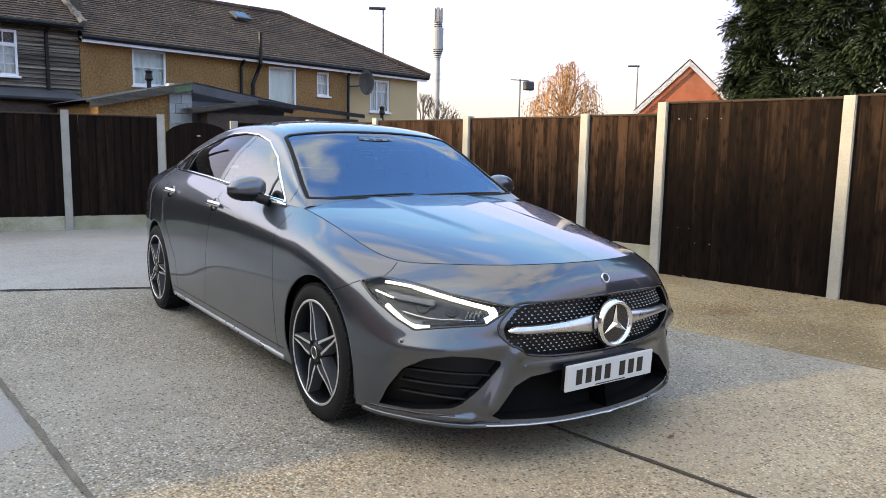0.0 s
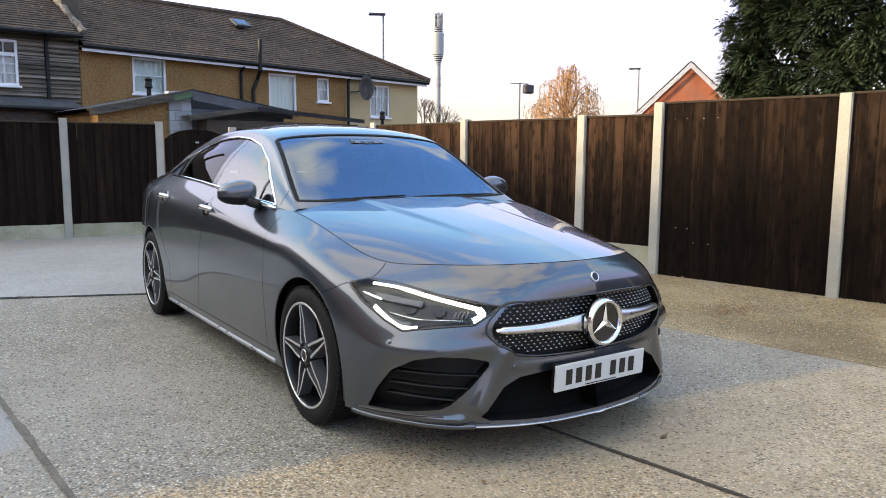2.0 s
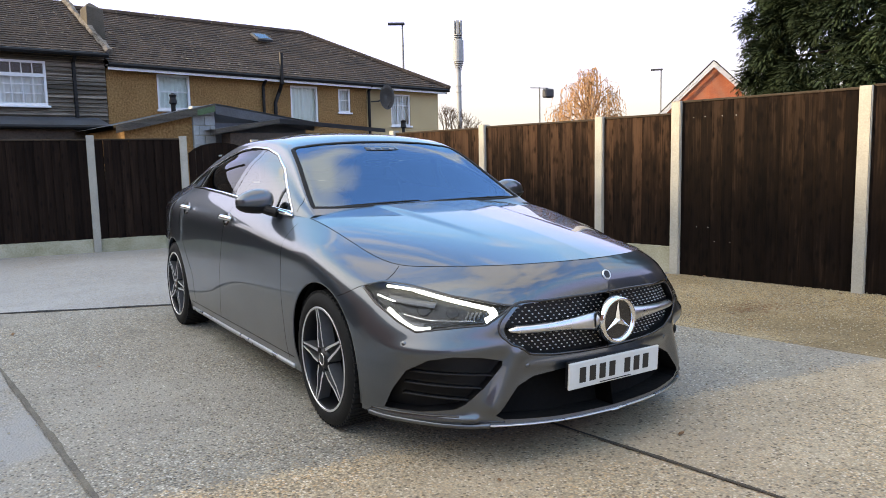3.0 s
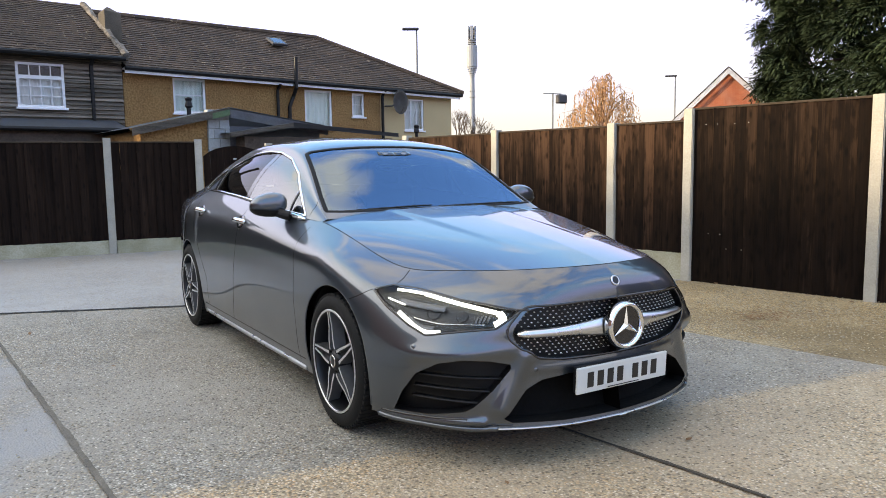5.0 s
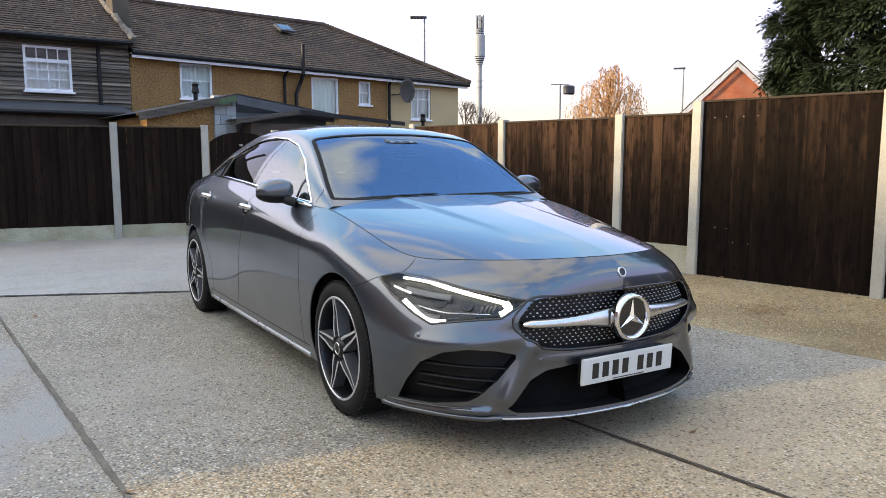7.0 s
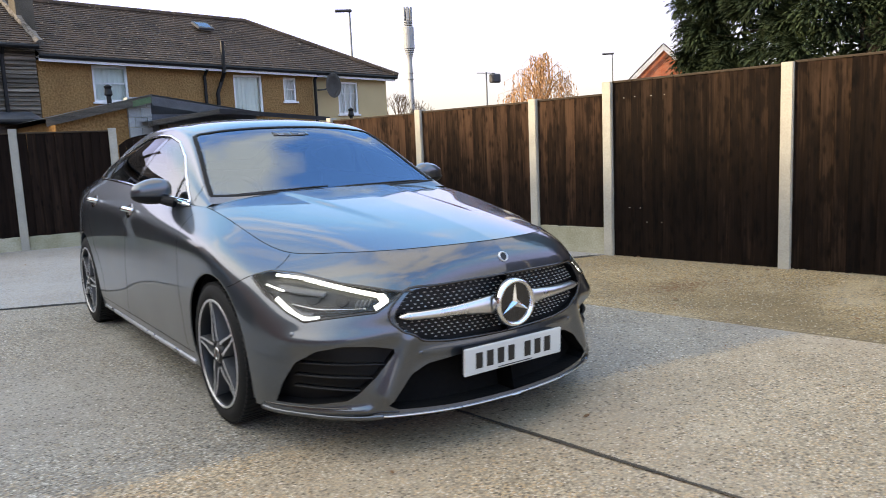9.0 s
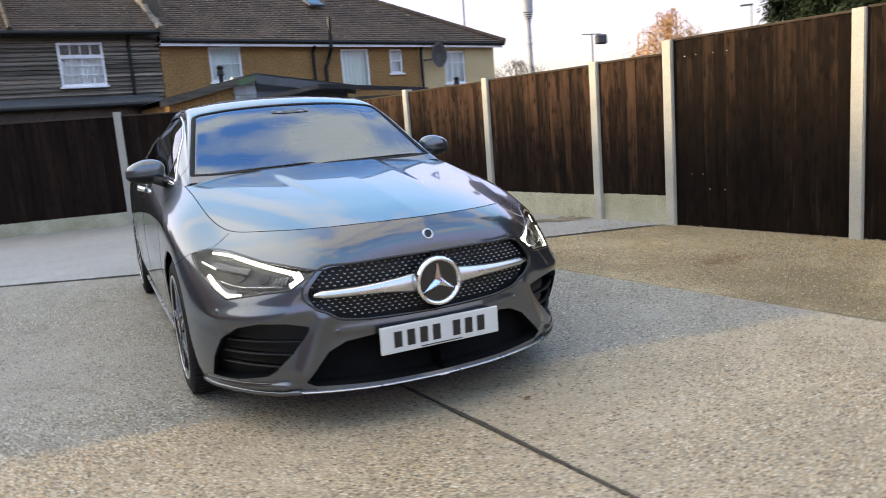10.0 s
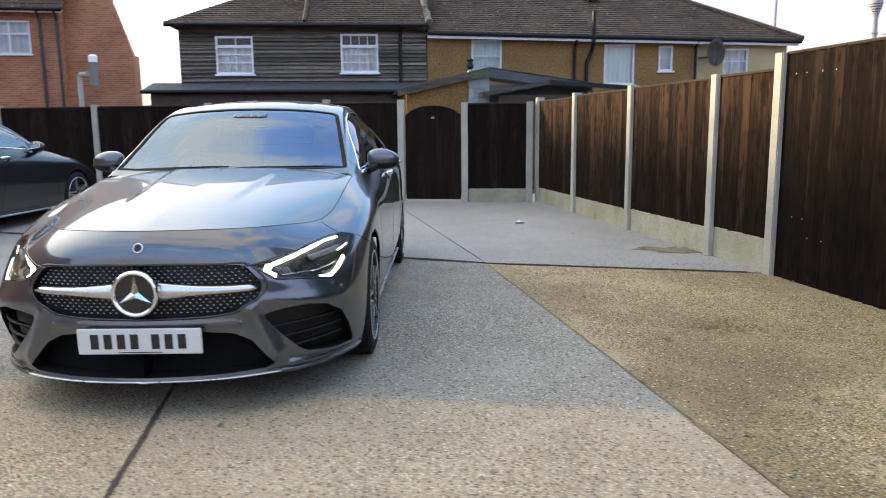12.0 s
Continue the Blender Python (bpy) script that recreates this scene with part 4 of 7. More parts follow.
tiled_roof(terrace, (W_X + o, DEEP + o, E_R), (0, DEEP + o, E_L), (0, DEEP / 2, RIDGE_Z + .06), (7.36, DEEP / 2, RIDGE_Z), M_ROOF, 8)
part("ridge_tiles", tube(bmesh.new(), [(0, DEEP / 2, RIDGE_Z + .08), (7.36, DEEP / 2, RIDGE_Z + .02)], .10, 8), M_ROOF, terrace)
part("hip_tiles", tube(bmesh.new(), [(7.36, DEEP / 2, RIDGE_Z + .02), (W_X + o, -o, E_R + .03)], .09, 8), M_ROOF, terrace)


def eaves_board(name, y0, y1, down, up, material, label=""):
    bm = box(bmesh.new(), 0, W_X + .2, y0, y1, -down, -up)
    for v in bm.verts:
        v.co.z += E_L + (E_R - E_L) * v.co.x / W_X
    return part(name, bm, material, terrace, label)


eaves_board("fascia", -.24, -.20, .15, .02, M_WHITE, "white fascia board")
eaves_board("soffit", -.20, 0, .05, .02, M_WHITE)
part("gutter", tube(bmesh.new(), [(0, -.27, E_L - .03), (W_X + .25, -.27, E_R - .04)], .055, 8), M_BLACKP, terrace, "black gutter")
for px, z1 in ((4.05, 3.5), (7.5, 3.5)):
    bm = bmesh.new()
    tube(bm, [(px, -.06, 0), (px, -.06, z1 - .15), (px, -.24, z1)], .045, 8)
    part("downpipe", bm, M_BLACKP, terrace)
bm = bmesh.new()
tube(bm, [(4.38, -.09, 0), (4.38, -.09, 2.9), (4.50, -.10, 3.2), (4.50, -.30, 3.42), (4.50, -.32, 4.25)], .055, 8)
part("soil_pipe", bm, M_BLACKP, terrace, "black soil stack rising past the eaves")
bm = bmesh.new()
rings = []
for r, xx in ((.001, .07), (.12, .06), (.24, .03), (.33, 0)):
    rings.append([bm.verts.new((7.92 + r * math.cos(a) * .74, -.42 + xx - .12 * math.cos(a) * r, 3.16 + r * 1.12 * math.sin(a))) for a in [2 * math.pi * k / 28 for k in range(28)]])
for a, b in zip(rings, rings[1:]):
    for k in range(28):
        bm.faces.new((a[k], a[(k + 1) % 28], b[(k + 1) % 28], b[k]))
r = bmesh.ops.solidify(bm, geom=bm.faces[:], thickness=.012)
tube(bm, [(7.92, -.35, 3.16), (7.75, -.2, 3.05), (7.62, .0, 3.05)], .025, 6)
tube(bm, [(7.92, -.45, 2.84), (7.80, -.78, 3.0)], .014, 6)
part("satellite_dish", bm, M_DISH, terrace, "dark grey satellite dish", True)
skyl = part("roof_window", box(bmesh.new(), -.25, .25, -.28, .28, .03, .10, .01), M_DARKSTEEL, terrace, "small roof window", False, pose(5.28, 2.45, 5.04, 26.5))
bm = bmesh.new()
poly(bm, [(-.18, -.2, .105), (.18, -.2, .105), (.18, .2, .105), (-.18, .2, .105)])
part("pane", bm, M_PANE, skyl)
for fx, fy, fz in ((.88, -1.98, 2.88), (8.15, -.90, 2.46)):
    bm = bmesh.new()
    tube(bm, [(fx, fy, 1.9), (fx, fy, fz - .26), (fx, fy, fz - .22), (fx, fy, fz - .10), (fx, fy, fz - .04), (fx, fy, fz)], [.05, .05, .09, .065, .085, .03], 10)
    part("flue_cowl", bm, M_BLACKP, terrace, "black flue cowl")

# weatherboarded house
boards = thing("weatherboarded_house", "dark weatherboarded house with white lattice windows and a tiled roof", "house", ROWHOUSE)
B_X, B_E = -6.42, 3.88
CH_X0, CH_X1, CH_Y0, CH_Y1, CH_Z, CH_ZB = .0, .40, 1.30, 1.90, 5.28, 4.40
wo = [(-5.53, -4.57, 2.64, 3.61), (-2.30, -1.31, 2.67, 3.68)]
part("wall", wall_with_openings(bmesh.new(), B_X, -.02, -.1, B_E, wo, y=.03), M_WBOARD, boards)
bm = bmesh.new()
box(bm, B_X, B_X + .25, .28, 7.0, -.1, B_E)
box(bm, B_X, -.02, 7.0, 7.25, -.1, B_E)
part("wall", bm, M_WBOARD, boards)
nb = 21
for k in range(nb):
    z0 = 1.75 + k * (B_E - 1.75) / nb
    h = (B_E - 1.75) / nb
    spans = [(B_X - .02, -.02)]
    for xa, xb, za, zb in wo:
        if z0 + h > za + .02 and z0 < zb - .02:
            spans = [s for a, b in spans for s in ((a, min(b, xa)), (max(a, xb), b)) if s[1] - s[0] > .05] if any(a < xa < b for a, b in spans) else spans
    for a, b in spans:
        bm = bmesh.new()
        vs = [bm.verts.new(p) for p in ((a, -.055, z0), (b, -.055, z0), (b, .004, z0 + h + .02), (a, .004, z0 + h + .02), (a, .03, z0), (b, .03, z0), (b, .03, z0 + h + .02), (a, .03, z0 + h + .02))]
        for f in ((0, 1, 2, 3), (0, 4, 5, 1), (3, 2, 6, 7), (0, 3, 7, 4), (1, 5, 6, 2)):
            bm.faces.new([vs[i] for i in f])
        part("weatherboard", bm, M_WBOARD, boards)
window(boards, *wo[0], ((.54,), (.28, .52, .76)), M_CURTAIN, y=.0, label="white two-light casement window with net curtain", bar=.012, heavy=(.76,), curtain_to=.74)
window(boards, *wo[1], ((.25, .5, .75), (.24, .47, .70)), M_CURTAIN, y=.0, label="white lattice window with net curtain", bar=.009, heavy=(.70,), curtain_to=.68)
tiled_roof(boards, (B_X - .3, -.32, B_E + .02), (.02, -.32, B_E + .02), (.02, 3.6, 5.78), (-3.35, 3.6, 5.78), M_ROOF)
tiled_roof(boards, (B_X - .3, 7.3, B_E + .02), (B_X - .3, -.32, B_E + .02), (-3.35, 3.6, 5.78), (-3.35, 3.6, 5.78), M_ROOF)
tiled_roof(boards, (.02, 7.3, B_E + .02), (B_X - .3, 7.3, B_E + .02), (-3.35, 3.6, 5.78), (.02, 3.6, 5.78), M_ROOF, 8)
bm = bmesh.new()
tube(bm, [(.03, -.34, B_E + .06), (.03, 3.6, 5.82)], .085, 6)
bmesh.ops.subdivide_edges(bm, edges=[e for e in bm.edges if e.calc_length() > .5], cuts=40)
for v in bm.verts:
    v.co += Vector((.05, .03, .05)) * noise.noise(v.co * 4)
part("verge", bm, M_MORTAR, boards, "uneven flaking mortar verge")
bm = bmesh.new()
tube(bm, [(-3.2, -.34, B_E + .07), (-3.2, 3.6, 5.81)], .06, 6)
part("party_verge", bm, M_ROOF, boards)
bm = bmesh.new()
tube(bm, [(B_X - .3, -.34, B_E - .02), (0, -.34, B_E - .02)], .055, 8)
part("gutter", bm, M_BLACKP, boards, "black gutter")
bm = bmesh.new()
tube(bm, [(-.72, -.07, 0), (-.72, -.07, B_E - .2), (-.72, -.3, B_E - .05)], .045, 8)
part("downpipe", bm, M_BLACKP, boards)
bm = bmesh.new()
quads(bm, [[(CH_X0, CH_Y0, 4.0), (CH_X1, CH_Y0, 4.0), (CH_X1, CH_Y1, 4.0), (CH_X0, CH_Y1, 4.0), (CH_X0, CH_Y0, 4.0)],
           [(CH_X0, CH_Y0, CH_Z), (CH_X1, CH_Y0, CH_Z - .07), (CH_X1, CH_Y1, CH_Z - .07), (CH_X0, CH_Y1, CH_Z), (CH_X0, CH_Y0, CH_Z)],
           [(CH_X0 + .10, CH_Y0 + .12, CH_Z + .10), (CH_X1 - .22, CH_Y0 + .12, CH_Z + .08), (CH_X1 - .22, CH_Y1 - .12, CH_Z + .08), (CH_X0 + .10, CH_Y1 - .12, CH_Z + .10), (CH_X0 + .10, CH_Y0 + .12, CH_Z + .10)]])
poly(bm, [(CH_X0 + .10, CH_Y0 + .12, CH_Z + .10), (CH_X1 - .22, CH_Y0 + .12, CH_Z + .08), (CH_X1 - .22, CH_Y1 - .12, CH_Z + .08), (CH_X0 + .10, CH_Y1 - .12, CH_Z + .10)])
part("chimney", bm, M_SOOTY, boards, "squat sooty cement-rendered chimney stump")
part("flashing", box(bmesh.new(), CH_X0, CH_X1 + .1, CH_Y0 - .12, CH_Y0 - .02, CH_ZB, CH_ZB + .03), M_FELT, boards)
bm = bmesh.new()
box(bm, -3.52, -2.86, 2.0, 2.6, 4.3, 6.85)
box(bm, -3.56, -2.82, 1.96, 2.64, 6.62, 6.78)
bmesh.ops.bevel(bm, geom=bm.edges[:], offset=.015, segments=1, affect="EDGES")
part("chimney", bm, M_OLDBRICK, boards, "tall dark brick chimney stack over the party line")
part("flashing", box(bmesh.new(), -3.58, -2.80, 1.86, 1.98, 4.80, 4.90, .01), M_FELT, boards, "lead flashing at the foot of the stack")
part("cable", tube(bmesh.new(), [(-3.02, 1.97, 4.85), (-3.02, 1.97, 6.6)], .03, 6), M_DARKSTEEL, boards)
# lean-to along its foot
bm = bmesh.new()
quads(bm, [[(B_X - .75, -1.15, 2.17), (-.25, -1.15, 2.17)], [(B_X - .75, .0, 2.42), (-.25, .0, 2.42)]])
bmesh.ops.solidify(bm, geom=bm.faces[:], thickness=-.07)
part("lean_to_roof", bm, M_FELT, boards, "dark felt lean-to roof")
bm = bmesh.new()
box(bm, B_X - .55, -.35, -1.05, -.95, -.1, 2.14)
part("lean_to_wall", bm, M_BARK, boards)
bm = bmesh.new()
tube(bm, [(B_X - .75, -1.18, 2.15), (-.25, -1.18, 2.13)], .05, 8)
part("lean_to_gutter", bm, M_BLACKP, boards)

# sheds behind the fence
shed = thing("garden_store", "low block and render outhouse with grey felt roofs", "shed", pose(2.0, 12.75, 0, 0, 0, 7.4))
bm = bmesh.new()
box(bm, -1.80, -.45, .05, 3.2, -.1, 1.90)
for v in bm.verts:
    if v.co.z > 1:
        v.co.z = 2.40 + .235 * v.co.x
part("wall", bm, M_RENDER_OCHRE, shed, "ochre rendered wall")
bm = bmesh.new()
quads(bm, [[(-.40, -.165, 2.24), (-.03, -.165, 2.33)], [(-.40, -.165, 2.36), (-.03, -.165, 2.45)]])
bmesh.ops.solidify(bm, geom=bm.faces[:], thickness=.02)
part("fascia", bm, M_GREENP, shed, "flaked green painted fascia piece")
for r in range(11):
    z0 = .25 + r * .2
    cut = [(-.45, -.2), (-.2, .02)] if r % 2 else [(-.45, -.33), (-.33, -.08), (-.08, .02)]
    for xa, xb in cut:
        part("block", box(bmesh.new(), xa + .004, xb - .004, -.01, .2, z0 + .004, z0 + .196, .006), M_BLOCK, shed)
part("core", box(bmesh.new(), -.44, .01, .01, .2, -.1, 2.44), M_GRAVELB, shed)
bm = bmesh.new()
quads(bm, [[(-2.02, -.12, 2.03), (0, -.12, 2.50), (2.3, -.12, 2.16)], [(-2.02, 3.4, 2.03), (0, 3.4, 2.50), (2.3, 3.4, 2.16)]])
bmesh.ops.solidify(bm, geom=bm.faces[:], thickness=-.10)
part("roof", bm, M_FELT, shed, "grey felt roof with a shallow ridge")
bm = bmesh.new()
quads(bm, [[(-2.0, -.13, 1.88), (0, -.13, 2.34)], [(-2.0, -.13, 2.03), (0, -.13, 2.49)]])
bmesh.ops.solidify(bm, geom=bm.faces[:], thickness=.03)
part("bargeboard", bm, M_OLDTIMBER, shed, "weathered timber bargeboard")
bm = bmesh.new()
quads(bm, [[(0, -.13, 2.28), (2.3, -.13, 1.95)], [(0, -.13, 2.46), (2.3, -.13, 2.13)]])
bmesh.ops.solidify(bm, geom=bm.faces[:], thickness=.03)
part("bargeboard", bm, M_FASCIA, shed, "grey weathered bargeboard")
bm = bmesh.new()
quads(bm, [[(-.22, -.575, 1.85), (1.22, -.575, 2.09)], [(-.22, -.575, 1.95), (1.22, -.575, 2.18)]])
bmesh.ops.solidify(bm, geom=bm.faces[:], thickness=.03)
part("bargeboard", bm, M_OLDTIMBER, shed, "pale weathered bargeboard of the lower roof")
bm = bmesh.new()
quads(bm, [[(1.22, -.575, 2.09), (3.95, -.575, 1.91)], [(1.22, -.575, 2.19), (3.95, -.575, 2.00)]])
bmesh.ops.solidify(bm, geom=bm.faces[:], thickness=.03)
part("fascia", bm, M_DARKSTEEL, shed, "black fascia of the lower roof")
bm = bmesh.new()
box(bm, .02, 2.2, .1, 3.2, -.1, 2.12)
part("gable_boarding", bm, M_FELT, shed)
bm = bmesh.new()
quads(bm, [[(-.22, -.57, 1.95), (1.22, -.57, 2.18), (3.95, -.57, 2.00)], [(-.22, .05, 1.95), (1.22, .05, 2.18), (3.95, .05, 2.00)]])
bmesh.ops.solidify(bm, geom=bm.faces[:], thickness=-.05)
part("lower_roof", bm, M_FELT, shed, "low felt roof with a shallow ridge")
bm = bmesh.new()
box(bm, .15, 3.85, -.45, .0, -.1, 1.88)
part("timber_wall", bm, M_BARK, shed)

# brick house towards the sun
brick = thing("brick_house", "red brick house with a white window and a steep gable", "house", pose(-10.39, 23.44, 0, 0, 0, 12))
bm = bmesh.new()
box(bm, -24.0, -1.4, 0, .3, -.1, 7.4)
part("wall", bm, M_BRICK, brick, "red brick wall")
bm = bmesh.new()
f = poly(bm, [(-1.4, 0, -.1), (0, 0, -.1), (0, 0, 3.9), (-.42, 0, 5.2), (-1.1, 0, 7.4), (-1.4, 0, 7.4)])
r = bmesh.ops.extrude_face_region(bm, geom=[f])
for v in (v for v in r["geom"] if isinstance(v, bmesh.types.BMVert)):
    v.co.y += .3
bmesh.ops.recalc_face_normals(bm, faces=bm.faces)
part("gable", bm, M_BRICK, brick)
bm = bmesh.new()
box(bm, -.3, 0, .3, 1.0, -.1, 3.9)
part("wall", bm, M_BRICK, brick)
bm = bmesh.new()
wall_with_openings(bm, -14.0, -2.25, -.1, 5.35, [(-4.7, -3.22, 3.85, 4.98)], .28, -.5)
box(bm, -2.53, -2.25, -.22, 0, -.1, 5.35)
part("wing_wall", bm, M_BRICK, brick, "red brick wing wall")
tiled_roof(brick, (-14.2, -.85, 5.36), (-2.0, -.85, 5.36), (-2.0, 0, 6.1), (-14.2, 0, 6.1), M_ROOF, 5)
part("fascia", box(bmesh.new(), -14.1, -2.1, -.80, -.74, 5.22, 5.36), M_WHITE, brick, "white fascia board")
part("soffit", box(bmesh.new(), -14.1, -2.1, -.74, -.5, 5.30, 5.34), M_WHITE, brick)
bm = bmesh.new()
tube(bm, [(-14.1, -.86, 5.34), (-2.05, -.86, 5.32)], .06, 8)
part("gutter", bm, M_BLACKP, brick, "black gutter")
tiled_roof(brick, (-24, -.25, 7.3), (-.9, -.25, 7.3), (-2.5, 4.6, 9.0), (-24, 4.6, 9.0), M_ROOF, 12)
window(brick, -4.7, -3.22, 3.85, 4.98, ((.55,), (.62,)), M_CURTAIN, y=-.45, bar=.03, label="white casement window")
for px in (-2.87, -2.32):
    bm = bmesh.new()
    tube(bm, [(px, -.57, 0), (px, -.57, 5.0), (px, -.82, 5.28)], .05, 8)
    part("downpipe", bm, M_DARKSTEEL, brick)
# orange gable house far off
gable = thing("gabled_brick_house", "orange-red brick gable end with white bargeboards", "house", pose(44.6, 34.3, 0, 0, 0, -51.5))
bm = bmesh.new()
vs = [(-3.5, 0, -.1), (3.5, 0, -.1), (3.5, 0, 4.6), (0, 0, 8.0), (-3.5, 0, 4.6)]
f = poly(bm, vs)
r = bmesh.ops.extrude_face_region(bm, geom=[f])
for v in (v for v in r["geom"] if isinstance(v, bmesh.types.BMVert)):
    v.co.y += 9
bmesh.ops.recalc_face_normals(bm, faces=bm.faces)
M_ORANGE = brickwork("orange_brick", (0.42, 0.105, 0.045), (0.33, 0.075, 0.036), (0.36, 0.20, 0.14))
part("wall", bm, M_ORANGE, gable, "orange-red brick wall")
tiled_roof(gable, (3.9, -.3, 4.35), (3.9, 9.3, 4.35), (0, 9.3, 8.15), (0, -.3, 8.15), M_ROOF, 16)
tiled_roof(gable, (-3.9, 9.3, 4.35), (-3.9, -.3, 4.35), (0, -.3, 8.15), (0, 9.3, 8.15), M_ROOF, 16)
for s in (1, -1):
    bm = bmesh.new()
    quads(bm, [[(s * 3.95, -.36, 3.78), (0, -.36, 7.62)], [(s * 3.95, -.36, 4.24), (0, -.36, 8.06)]])
    bmesh.ops.solidify(bm, geom=bm.faces[:], thickness=.08)
    part("bargeboard", bm, M_WHITE, gable, "white bargeboard")

# ---- masts, lamps ----
mast = thing("phone_mast", "slim pale grey phone mast with a drum antenna", "mast", pose(20.5, 31.9, 0) @ Matrix.Scale(.73, 4))
bm = bmesh.new()
tube(bm, [(0, 0, -.1), (0, 0, 5.2), (0, 0, 8.4)], [.22, .19, .17], 14)
part("pole", bm, M_MAST, mast)
bm = bmesh.new()
tube(bm, [(0, 0, 8.95), (0, 0, 9.0), (0, 0, 10.55), (0, 0, 10.6)], [.30, .40, .40, .34], 18)
part("antenna_shroud", bm, M_MAST, mast)
for k in range(5):
    bm = bmesh.new()
    tube(bm, [(0, 0, 8.25 + k * .15), (0, 0, 8.34 + k * .15)], .20 + .045 * k, 16)
    part("collar", bm, M_MAST, mast)
for k in range(3):
    bm = bmesh.new()
    tube(bm, [(0, 0, 10.66 + k * .13), (0, 0, 10.72 + k * .13)], .33, 16)
    part("collar", bm, M_MAST, mast)
for k in range(5):
    a = k * 1.2566 + .3
    bm = bmesh.new()
    box(bm, -.11, .11, -.05, .05, 11.0, 12.0, .02, pose(.27 * math.cos(a), .27 * math.sin(a), 0, 0, 0, math.degrees(a) + 90))
    part("panel_antenna", bm, M_MAST, mast)
bm = bmesh.new()
tube(bm, [(0, 0, 8.2), (0, 0, 11.9)], .14, 10)
part("core", bm, M_DARKSTEEL, mast)
part("clamp", tube(bmesh.new(), [(0, 0, 6.75), (0, 0, 6.8)], .26, 14), M_MAST, mast)
part("clamp", tube(bmesh.new(), [(0, 0, 7.2), (0, 0, 7.25)], .25, 14), M_MAST, mast)


def street_lamp(x, y, h, heading, k=1.0, group="street lamps"):
    h /= k
    s = thing("street_lamp", "grey steel street lamp with a flat head", "street lamp", pose(x, y, 0, 0, 0, heading) @ Matrix.Scale(k, 4), group)
    bm = bmesh.new()
    tube(bm, [(0, 0, -.1), (0, 0, 1.2), (0, 0, h - .05)], [.08, .07, .045], 10)
    part("pole", bm, M_LAMPPOLE, s)
    bm = bmesh.new()
    box(bm, -.75, .12, -.13, .13, h - .06, h + .06, .03)
    part("lamp_head", bm, M_DARKSTEEL, s)
    return s


street_lamp(12.75, 24.05, 6.75, -28, .78)
street_lamp(42.2, 37.2, 7.7, -47)
flood = thing("floodlight_pole", "thin pole carrying a dark floodlight and a bracket", "floodlight", pose(10.9, 13.0, 0))
bm = bmesh.new()
tube(bm, [(0, 0, -.1), (0, 0, 3.15)], .022, 8)
tube(bm, [(-.32, 0.0, 3.12), (.22, -.1, 3.12)], .012, 6)
part("pole", bm, M_LAMPPOLE, flood)
bm = bmesh.new()
box(bm, .06, .36, -.2, -.02, 2.86, 3.10, .03)
part("lamp_head", bm, M_DARKSTEEL, flood)
post_lamp = thing("wall_lamp_post", "pale pole with a hooked lamp beside the fence", "lamp post", pose(-5.35, 9.35, 0))
bm = bmesh.new()
tube(bm, [(0, 0, -.1), (0, 0, 2.15), (.04, -.02, 2.2), (.2, -.1, 2.2)], .045, 8)
part("pole", bm, M_POST, post_lamp)
bm = bmesh.new()
tube(bm, [(.32, -.12, 2.0), (.32, -.12, 2.44), (.32, -.12, 2.5)], [.07, .065, .04], 12)
part("lantern", bm, M_LAMPPOLE, post_lamp, "grey cylinder lantern")
bm = bmesh.new()
tube(bm, [(.32, -.12, 2.40), (.32, -.12, 2.50), (.32, -.12, 2.53)], [.078, .076, .04], 12)
part("lantern_cap", bm, M_WHITE, post_lamp, "white lantern cap")

# an unseen row of buildings, added on the sun's side to shade the yard
row = thing("brick_row", "unseen plain brick row added to keep the sun off the yard", "building", pose(-13.2, 0, 0))
bm = bmesh.new()
box(bm, -6.0, 0.0, -13.0, 16.0, -.1, 4.6)
part("wall", bm, M_BRICK, row)
tiled_roof(row, (.3, -13.2, 4.55), (.3, 16.2, 4.55), (-3.0, 16.2, 6.95), (-3.0, -13.2, 6.95), M_ROOF, 10)
tiled_roof(row, (-6.3, 16.2, 4.55), (-6.3, -13.2, 4.55), (-3.0, -13.2, 6.95), (-3.0, 16.2, 6.95), M_ROOF, 6)


